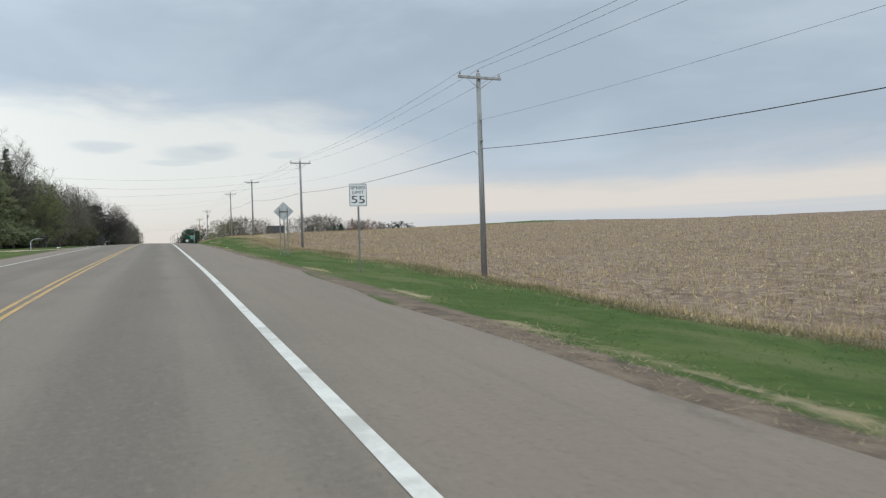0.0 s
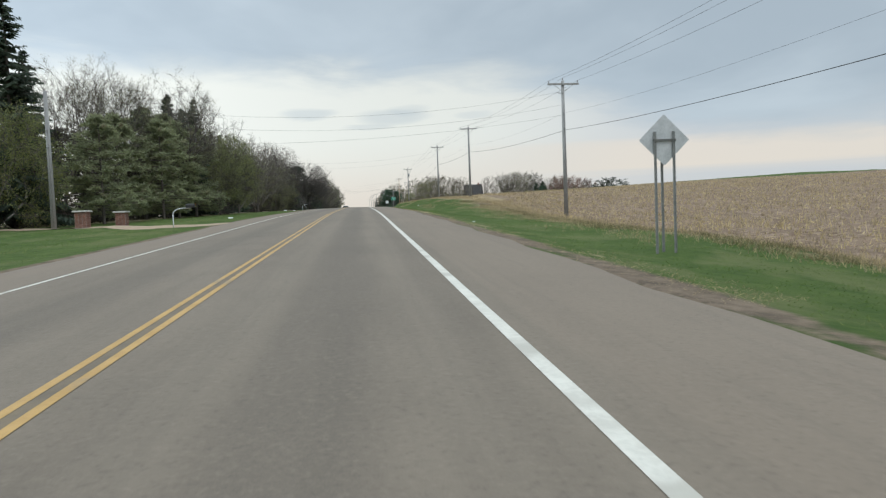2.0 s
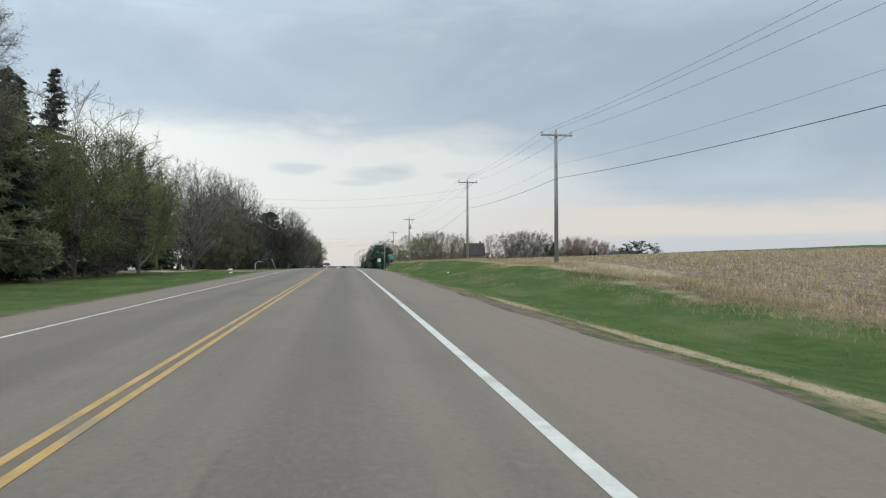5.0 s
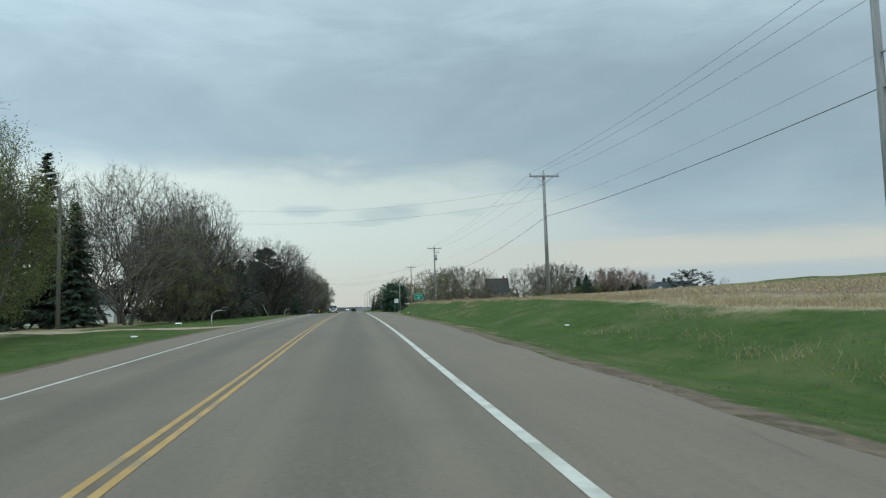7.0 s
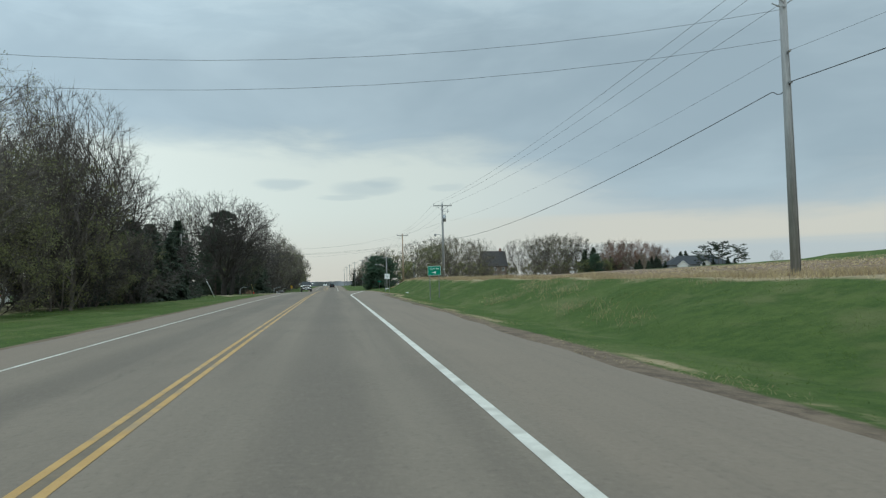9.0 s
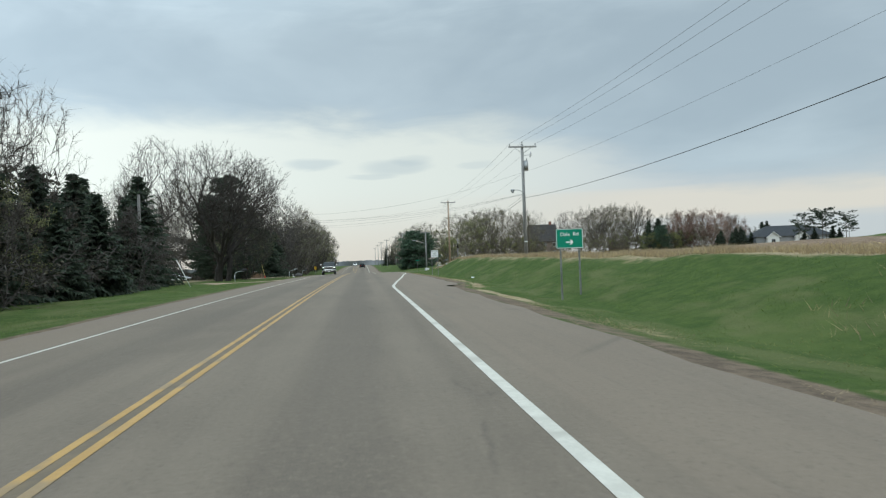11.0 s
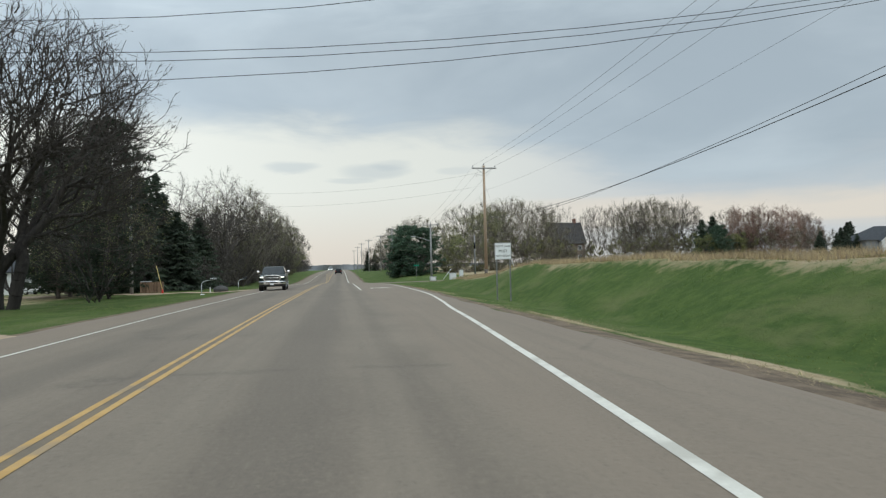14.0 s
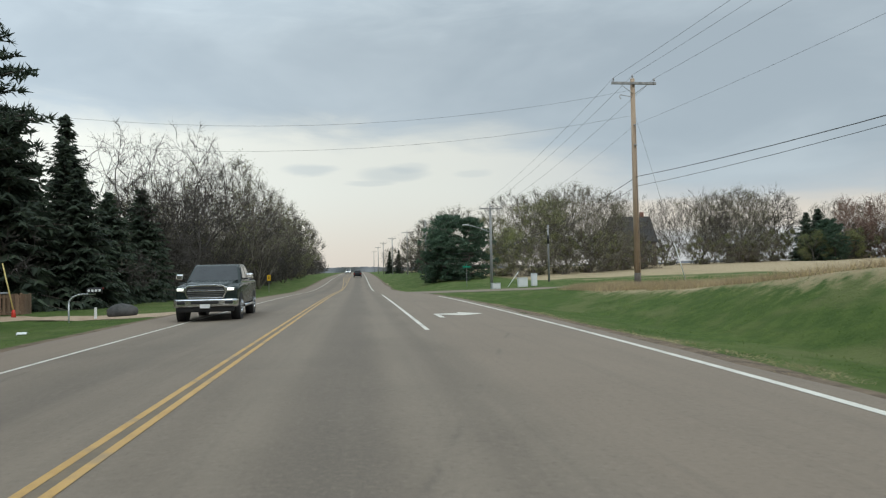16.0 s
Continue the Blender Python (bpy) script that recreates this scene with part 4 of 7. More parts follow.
def forks(rng, height, crown, clear=0.2, n=700, step=0.5, stems=1, splay=0.0, lobes=0.22, up=0.10, sway=0.10, loose=0.09, limbs=4, tilt=(0.25, 0.75), share=(0.22, 0.36), finest=0.45, side=0.75):
    """A trunk that forks again and again, each length a share of the room left inside a lobed crown.
    crown = (height of its middle, half width, half height), as shares of the tree's height.
    Returns the joints, each one's parent, direction and thickness."""
    mid, half_w, half_h = crown
    heart, half = np.array([0, 0, mid * height]), np.array([half_w, half_w, half_h]) * height
    knobs = unit(rng.normal(size=(18, 3)) + [0, 0, 0.2])
    P, par, D, tip = [], [], [], []
    for k in range(stems):
        a = 2 * math.pi * (k + rng.uniform(-0.3, 0.3)) / stems
        d = np.array([math.cos(a) * splay, math.sin(a) * splay, 1.0])
        p, last = np.array([math.cos(a), math.sin(a), 0]) * (0.25 * (stems > 1)) + [0, 0, -0.25], -1
        for i in range(max(2, int(clear * height / step))):
            d = unit(d + rng.normal(size=3) * sway * [1, 1, 0.2])
            P.append(p), par.append(last), D.append(d)
            last = len(P) - 1
            p = p + d * step
        tip.append(last)
    P, par, D = np.array(P), np.array(par), np.array(D)

    def room(p, d):
        """How far it is from each joint to the rim of the crown, straight on."""
        q, e = (p - heart) / half, d / half
        w = unit(q + e * half.mean())
        s = 1.10 - 2.4 * lobes * (1 - (w @ knobs.T).max(1))
        A, B, C = (e * e).sum(1), (q * e).sum(1), (q * q).sum(1) - s * s
        return np.maximum(0, -B + np.sqrt(np.maximum(0, B * B - A * C))) / A * (B * B > A * C)

    def bent(d, lean, round_):
        """Each direction turned aside by an angle."""
        u = unit(np.cross(d, rng.normal(size=d.shape) * 0.01 + [0.3, 0.9, 0.2]))
        v = np.cross(d, u)
        return d * np.cos(lean)[:, None] + np.sin(lean)[:, None] * (u * np.cos(round_)[:, None] + v * np.sin(round_)[:, None])
    start = np.repeat(np.array(tip), limbs)
    lean = rng.uniform(*tilt, len(start)) * (np.arange(len(start)) % limbs > 0) + 0.12
    head = bent(D[start], lean, np.arange(len(start)) * 2.4 + rng.uniform(-0.4, 0.4, len(start)))
    for level in range(10):
        left = room(P[start], head)
        ok = np.flatnonzero(left > finest)
        if len(ok) > n:
            ok = rng.choice(ok, n, replace=False)
        if not len(ok):
            break
        at, d = start[ok], head[ok]
        ln = np.maximum(left[ok] * rng.uniform(*share, len(ok)), 0.3)[:, None] / 3
        fork, way = [], []
        for j in range(3):
            d = unit(d + rng.normal(size=d.shape) * loose + [0, 0, up * 0.5])
            base = len(P)
            P, D, par = np.concatenate([P, P[at] + d * ln]), np.concatenate([D, d]), np.concatenate([par, at])
            at = np.arange(base, base + len(d))
            if j < 2:
                some = rng.uniform(size=len(d)) < side * 0.5
                fork.append(at[some])
                way.append(bent(d[some], rng.uniform(0.6, 1.05, some.sum()), rng.uniform(0, 6.28, some.sum())))
        phi = rng.uniform(0, 6.28, len(d))
        fork += [at, at]
        way += [bent(d, rng.uniform(0.10, 0.38, len(d)), phi), bent(d, rng.uniform(0.35, 0.75, len(d)), phi + math.pi + rng.uniform(-0.6, 0.6, len(d)))]
        start, head = np.concatenate(fork), np.concatenate(way)
        head = unit(head + 0.12 * unit(P[start] - heart * [1, 1, 0.7]) + [0, 0, up])
    thick = np.zeros(len(P))
    for i in range(len(P) - 1, -1, -1):
        thick[i] = max(thick[i], 0.0065 ** 2.15)
        if par[i] >= 0:
            thick[par[i]] += thick[i]
    return P, par, D, thick ** (1 / 2.15), heart, half


def bare_meshes(seed, height, crown, twig=TWIG, leaves=0, leaf_mat=None, leaf_size=0.10, sprays=1500, spray=1.0, fine=0.013, tuft=0.16, girth=1.0, haze=0, haze_long=0.8, haze_wide=0.008, **kw):
    """Trunk and limbs, a crown of branchlets ending in fine twig sprays, and young leaves if any."""
    rng = np.random.default_rng(seed)
    P, par, D, R, heart, half = forks(rng, height, crown, **kw)
    R = R * girth * 1.12
    has = np.flatnonzero(par >= 0)
    big = has[R[has] > 0.065]
    out = []
    V, F = tubes(P[par[big]], P[big], R[par[big]] * 0.5 + R[big] * 0.5, R[big], 5)
    out.append(("trunk", mesh_from("trunk", V, F, DARKBARK if twig is DARKTWIG else BARK, True)))
    small = has[R[has] <= 0.065]
    V1, F1 = ribbons(P[par[small]], P[small], np.minimum(R[par[small]], 0.05) * 1.15, R[small] * 1.1, rng)
    pool = has[R[has] < 0.034]
    pick = rng.choice(pool, sprays)
    base = P[par[pick]] + (P[pick] - P[par[pick]]) * rng.uniform(0, 1, (sprays, 1))
    away = unit((base - heart) / half + [0, 0, 0.25])
    d = unit(D[pick] * 0.75 + away * 0.35 + rng.normal(size=(sprays, 3)) * 0.48)
    ln = rng.uniform(0.35, 1.0, (sprays, 1)) * spray
    knee = base + d * ln * 0.5
    tip = knee + unit(d + rng.normal(size=(sprays, 3)) * 0.22 + [0, 0, 0.1]) * ln * 0.55
    s1 = knee + unit(d + rng.normal(size=(sprays, 3)) * 0.6) * ln * 0.5
    s2 = base + unit(d + rng.normal(size=(sprays, 3)) * 0.65) * ln * 0.6
    V2, F2 = ribbons(base, knee, np.full(sprays, fine), np.full(sprays, fine * 0.8), rng)
    start, ends = np.concatenate([knee, knee, base]), np.concatenate([tip, s1, s2])
    V3, F3 = flakes(start, ends - start, fine, np.linalg.norm(ends - start, axis=1), rng)
    if haze:
        # the finest shoots, one blade each, thickest towards the rim of the crown
        pool = has[R[has] < 0.03]
        rim = np.linalg.norm((P[pool] - heart) / half, axis=1) ** 1.5 + 0.15
        pick = rng.choice(pool, haze, p=rim / rim.sum())
        C = P[par[pick]] + (P[pick] - P[par[pick]]) * rng.uniform(0, 1, (haze, 1))
        dd = unit(D[pick] * 0.6 + unit((C - heart) / half) * 0.35 + rng.normal(size=(haze, 3)) * 0.72)
        V4, F4 = flakes(C, dd, haze_wide, haze_long * rng.uniform(0.4, 1.2, haze), rng)
        V3, F3 = np.concatenate([V3, V4]), np.concatenate([F3, F4 + len(V3)])
    quads = np.concatenate([F1, F2 + len(V1)])
    tris = np.concatenate([quads[:, :3], quads[:, [0, 2, 3]], F3 + len(V1) + len(V2)])
    out.append(("crown", mesh_from("crown", np.concatenate([V1, V2, V3]), tris, twig)))
    if leaves:
        C = ends[rng.integers(0, len(ends), leaves)] + rng.normal(size=(leaves, 3)) * tuft
        V, F = flakes(C, rng.normal(size=(leaves, 3)) + [0, 0, -0.4], leaf_size * 0.40, leaf_size * rng.uniform(0.7, 1.5, leaves), rng)
        out.append(("foliage", mesh_from("foliage", V, F, leaf_mat)))
    return out


def spruce_meshes(seed, height, width, ma, sparse=1.0, bare_foot=0.06, taper=0.85, spray=1.0):
    """A tapering conifer: whorls of drooping boughs with flat needle sprays, close and dark towards the stem."""
    rng = np.random.default_rng(seed)
    boughs, C, D, L, W = [], [], [], [], []
    z = height * bare_foot + 0.3
    while z < height * 0.985:
        f = z / height
        reach = width * (1 - f) ** taper * rng.uniform(0.8, 1.1) + 0.12
        for k in range(max(5, int(9 * sparse * (1 - 0.4 * f)))):
            a = rng.uniform(0, 2 * np.pi)
            r = reach * rng.uniform(0.65, 1.12)
            dirn = np.array([math.cos(a), math.sin(a), -0.22 + 0.55 * f * f])
            base = np.array([0, 0, z + rng.uniform(-0.15, 0.15)])
            tip = base + dirn * r
            boughs.append((base, tip))
            for s in np.linspace(0.08, 1.0, max(4, int(r * 6.5 * sparse))):
                p = base + (tip - base) * s + np.array([0, 0, -0.12 * r * s * (1 - s)])
                for side in (-1, 1):
                    q = np.array([-math.sin(a), math.cos(a), 0]) * side * rng.uniform(0.5, 1.0) + dirn * rng.uniform(0.3, 0.9)
                    q[2] -= rng.uniform(0.15, 0.75)
                    C.append(p)
                    D.append(q)
                    L.append(spray * rng.uniform(0.40, 0.80) * (0.5 + 0.5 * (1 - f)) * (1.35 - 0.6 * s))
                    W.append(spray * rng.uniform(0.07, 0.12) * (1.7 - 1.0 * s))
        z += height * rng.uniform(0.018, 0.028)
    P, Q = [b[0] for b in boughs], [b[1] for b in boughs]
    V1, F1 = tubes([(0, 0, -0.3), (0, 0, height * 0.5)] + P, [(0, 0, height * 0.5), (0, 0, height)] + Q, [height * 0.016, height * 0.009] + [0.025] * len(P), [height * 0.009, 0.012] + [0.008] * len(P), 4)
    V2, F2 = flakes(C, D, np.array(W), np.array(L), rng)
    return [("trunk", mesh_from("trunk", V1, F1, BARK, True)), ("crown", mesh_from("crown", V2, F2, ma))]


def pine_meshes(seed, height, width, ma, limbs=46, foot=0.12, belly=0.35, blunt=2.0, tufts=9, needles=12, size=0.42, flat=0.6, bark=BARK, spread=0.42, droop=-0.05):
    """A soft pine: nearly level limbs, their outer parts set with round tufts of needles in shelves.
    belly: the share of the height at which it is widest; blunt: how round the top is."""
    rng = np.random.default_rng(seed)
    P, Q, R, C, D = [(0, 0, -0.3), (0, 0, height * 0.5)], [(0, 0, height * 0.5), (0, 0, height * 0.97)], [height * 0.017, height * 0.011], [], []
    for k in range(limbs):
        f = foot + (1 - foot) * (k + rng.uniform(0, 1)) / limbs
        g = (f - belly) / (1 - belly) if f > belly else (belly - f) / (belly - foot + 0.01) * 0.55
        reach = width * max(0.0, 1 - g ** blunt) ** 0.75 * rng.uniform(0.72, 1.1) + 0.25
        for a in rng.uniform(0, 2 * np.pi, 3):
            r = reach * rng.uniform(0.7, 1.1)
            base = np.array([0, 0, f * height])
            tip = base + np.array([math.cos(a) * r, math.sin(a) * r, r * (droop + 0.45 * f * f + rng.normal() * 0.06)])
            P.append(base), Q.append(tip), R.append(0.02 + 0.008 * r)
            for s in rng.uniform(0.25, 1.0, tufts) ** 0.7:
                c = base + (tip - base) * s + rng.normal(size=3) * [spread, spread, 0.16] * (0.3 + 0.25 * r ** 0.5)
                dd = unit(rng.normal(size=(needles, 3)) * [1, 1, flat] + [0, 0, 0.35])
                C.append(c + dd * 0.04), D.append(dd)
    R = np.array(R)
    V1, F1 = tubes(P, Q, R, R * 0.45, 5)
    C, D = np.concatenate(C), np.concatenate(D)
    V2, F2 = flakes(C, D, size * 0.17 * rng.uniform(0.7, 1.3, len(C)), size * rng.uniform(0.7, 1.3, len(C)), rng)
    return [("trunk", mesh_from("trunk", V1, F1, bark, True)), ("crown", mesh_from("crown", V2, F2, ma))]


def brush_meshes(seed, width, height, ma, haze=1900, leaves=600, leaf=0.17, stem=DARKTWIG, n=36, stems=6, wide=0.030, long=1.0):
    """A thicket: many stems from one foot that fork into a haze of twigs with a few small leaves."""
    made = bare_meshes(seed, height, (0.50, width / height / 2, 0.52), stem, leaves, ma, leaf, 80, 1.2, 0.02, 0.3, haze=haze, haze_long=long, haze_wide=wide, clear=0.10, n=n, step=0.7, stems=stems, splay=0.6, lobes=0.25, up=0.05, limbs=3, finest=0.8)
    return [("stem_mass" if a == "trunk" else a, me) for a, me in made]


def plant(name, meshes, label, group, category="tree"):
    """The first tree of a kind; its copies are set by copy_thing."""
    t = thing(name, pose(0, 0, -400), label, category, group)
    for n, me in meshes:
        o = new(n, me)
        o.parent = t
    return t


def set_tree(kind, x, y, scale=1.0, turn=0.0, sink=0.1, label=""):
    t = copy_thing(kind, Matrix.Translation(on(x, y, -sink)) @ Matrix.Rotation(turn, 4, "Z") @ Matrix.Diagonal((scale, scale, scale, 1)))
    if label:
        tagged(t, label)
    return t


WOOD = "trees of the roadside woods"
elm = plant("bare_elm", bare_meshes(3, 18.8, (0.585, 0.45, 0.42), DARKTWIG, sprays=1500, spray=0.6, fine=0.009, n=1200, step=0.42, clear=0.16, up=0.03, lobes=0.16, girth=1.75, haze=7000, haze_long=0.65, haze_wide=0.006), "large leafless elm with wide fan-shaped crown", WOOD)
elm_b = plant("bare_elm", bare_meshes(8, 17.6, (0.62, 0.29, 0.40), DARKTWIG, sprays=900, spray=0.6, fine=0.009, n=420, step=0.42, clear=0.28, up=0.05, lobes=0.22, girth=1.6, haze=4500, haze_long=0.65, haze_wide=0.006), "tall leafless elm with narrow crown", WOOD)
ash_a = plant("bare_tree", bare_meshes(11, 16.5, (0.55, 0.34, 0.46), sprays=200, fine=0.014, n=120, clear=0.12, step=0.55, lobes=0.25, haze=2600, haze_long=1.0, haze_wide=0.010, finest=0.6, girth=1.3), "leafless grey-brown tree in a thicket", WOOD)
ash_b = plant("bare_tree", bare_meshes(12, 16.0, (0.55, 0.27, 0.46), sprays=200, fine=0.014, n=120, clear=0.10, step=0.55, lobes=0.25, up=0.15, haze=2600, haze_long=1.0, haze_wide=0.010, finest=0.6, girth=1.3), "slender leafless tree with upright twigs", WOOD)
ash_c = plant("bare_tree", bare_meshes(14, 13.8, (0.54, 0.46, 0.46), sprays=200, fine=0.014, n=120, clear=0.08, step=0.55, stems=3, splay=0.35, lobes=0.22, haze=2600, haze_long=1.0, haze_wide=0.010, finest=0.6, girth=1.3), "low spreading leafless tree", WOOD)
far_ash = plant("bare_tree", bare_meshes(15, 14.5, (0.55, 0.36, 0.46), DARKTWIG, sprays=60, fine=0.02, n=50, clear=0.10, step=0.6, lobes=0.25, haze=1700, haze_long=1.0, haze_wide=0.020, finest=0.9, girth=1.5), "leafless tree far along the woods", WOOD)
oak = plant("bare_tree", bare_meshes(17, 17.0, (0.57, 0.40, 0.43), DARKTWIG, sprays=300, spray=0.95, fine=0.012, n=200, step=0.5, clear=0.2, up=0.02, lobes=0.24, sway=0.2, loose=0.18, girth=1.75, haze=3800, haze_long=0.9, haze_wide=0.0085), "large leafless tree with crooked dark limbs", WOOD)
bud_a = plant("budding_tree", bare_meshes(21, 18.5, (0.60, 0.32, 0.40), sprays=500, leaves=9000, leaf_mat=BUD, leaf_size=0.06, fine=0.011, n=260, step=0.5, clear=0.25, up=0.06, lobes=0.26, haze=5500, haze_wide=0.008, haze_long=0.85, girth=1.3), "tall tree with the first pale buds", WOOD)
leafy_a = plant("leafing_tree", bare_meshes(31, 12.5, (0.54, 0.38, 0.46), sprays=1300, leaves=30000, leaf_mat=LEAF, leaf_size=0.10, tuft=0.27, n=200, step=0.5, clear=0.12, lobes=0.34, girth=1.3), "tree in young yellow-green leaf", WOOD)
leafy_b = plant("leafing_tree", bare_meshes(33, 10.0, (0.52, 0.46, 0.48), sprays=1100, leaves=23000, leaf_mat=LEAF, leaf_size=0.10, tuft=0.26, n=120, step=0.5, clear=0.10, lobes=0.34, up=-0.05, girth=1.3), "drooping tree in young olive leaf", WOOD)
leaner = plant("leaning_tree", bare_meshes(41, 14.6, (0.60, 0.50, 0.42), TWIG, sprays=1000, leaves=6500, leaf_mat=BUD, leaf_size=0.085, fine=0.011, n=420, step=0.45, clear=0.18, stems=6, splay=0.34, up=0.03, lobes=0.22, spray=0.9, haze=9000, haze_long=0.9, haze_wide=0.006, girth=1.3), "many-stemmed bare tree with arching budding tips", WOOD)
spruce_a = plant("spruce_tree", spruce_meshes(51, 19.5, 4.9, NEEDLE, 0.95, spray=1.35), "tall dark spruce at the edge of a lawn", WOOD)
spruce_b = plant("spruce_tree", spruce_meshes(52, 14.0, 3.7, NEEDLE, 1.0, spray=1.25), "dark green spruce with boughs to the ground", WOOD)
spruce_c = plant("spruce_tree", spruce_meshes(53, 9.0, 3.6, NEEDLE, 1.0, 0.02, spray=1.25), "young dark spruce in the undergrowth", WOOD)
white_pine = plant("white_pine", pine_meshes(55, 14.5, 5.4, NEEDLE_W, 40, 0.08, 0.30, 1.6, 11, 9, 0.56), "soft grey-green pine with layered boughs", WOOD)
cedar = plant("cedar_tree", pine_meshes(56, 14.6, 4.7, NEEDLE, 48, 0.05, 0.42, 2.4, 13, 10, 0.42), "dense round-topped dark evergreen by the pole", WOOD)
pine_g = plant("pine_tree", pine_meshes(54, 9.6, 4.4, NEEDLE_G, 40, 0.04, 0.40, 2.3, 11, 10, 0.46), "broad blue-green pine beside the junction", WOOD)
old_pine = plant("old_pine", pine_meshes(57, 9.0, 3.6, NEEDLE, 9, 0.40, 0.72, 2.6, 7, 12, 0.40, 0.5, BARK, 0.5, 0.12), "wind-shaped dark pine on the rise", WOOD)
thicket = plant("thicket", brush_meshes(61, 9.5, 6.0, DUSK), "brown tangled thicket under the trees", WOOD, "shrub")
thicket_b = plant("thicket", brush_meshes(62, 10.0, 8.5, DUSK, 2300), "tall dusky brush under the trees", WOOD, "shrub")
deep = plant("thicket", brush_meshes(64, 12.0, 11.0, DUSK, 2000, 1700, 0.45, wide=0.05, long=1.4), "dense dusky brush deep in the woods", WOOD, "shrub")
bushy = plant("bushy_tree", bare_meshes(71, 13.2, (0.53, 0.42, 0.47), BROWNTWIG, sprays=200, fine=0.014, leaves=2600, leaf_mat=OLIVE, leaf_size=0.12, tuft=0.25, n=120, step=0.55, clear=0.08, stems=3, splay=0.3, lobes=0.24, haze=5600, haze_long=0.85, haze_wide=0.012, finest=0.6, girth=1.3), "dense round-crowned tree barely in bud", WOOD)
willow = plant("bushy_tree", bare_meshes(73, 13.0, (0.53, 0.44, 0.47), BROWNTWIG, sprays=200, fine=0.014, leaves=8500, leaf_mat=OLIVE, leaf_size=0.14, tuft=0.30, n=120, step=0.55, clear=0.08, stems=2, splay=0.25, lobes=0.26, haze=5000, haze_wide=0.018, haze_long=0.65, girth=1.3), "rounded tree in thin olive leaf", WOOD)
redbrush = plant("red_brush", brush_meshes(63, 7.0, 9.0, REDTWIG, 3600, 400, 0.10, REDTWIG, n=110, stems=10, wide=0.018, long=1.2), "reddish leafless brush in a clump", WOOD, "shrub")



def recoloured(kind, label, **swap):
    """The same growth in other colours: part name = material."""
    t = thing(kind.name.split(".")[0], pose(0, 0, -400), label, kind["category"], WOOD)
    for o in kind.children:
        me = o.data.copy()
        me.materials[0] = swap.get(o.name.split(".")[0], me.materials[0])
        new(o.name.split(".")[0], me).parent = t
    return t


dark_bushy = recoloured(bushy, "dense round-crowned dark tree barely in bud", trunk=DARKBARK, crown=DARKTWIG)
dark_ash = recoloured(ash_a, "leafless dark-limbed tree in a thicket", trunk=DARKBARK, crown=DARKTWIG)
scrub = recoloured(thicket_b, "pale olive-brown brush across the road", stem_mass=BROWNTWIG, crown=BROWNTWIG, foliage=OLIVE)
low_scrub = recoloured(deep, "broad olive-brown brush below bare trees", stem_mass=BROWNTWIG, crown=BROWNTWIG, foliage=OLIVE)
rng = np.random.default_rng(5)
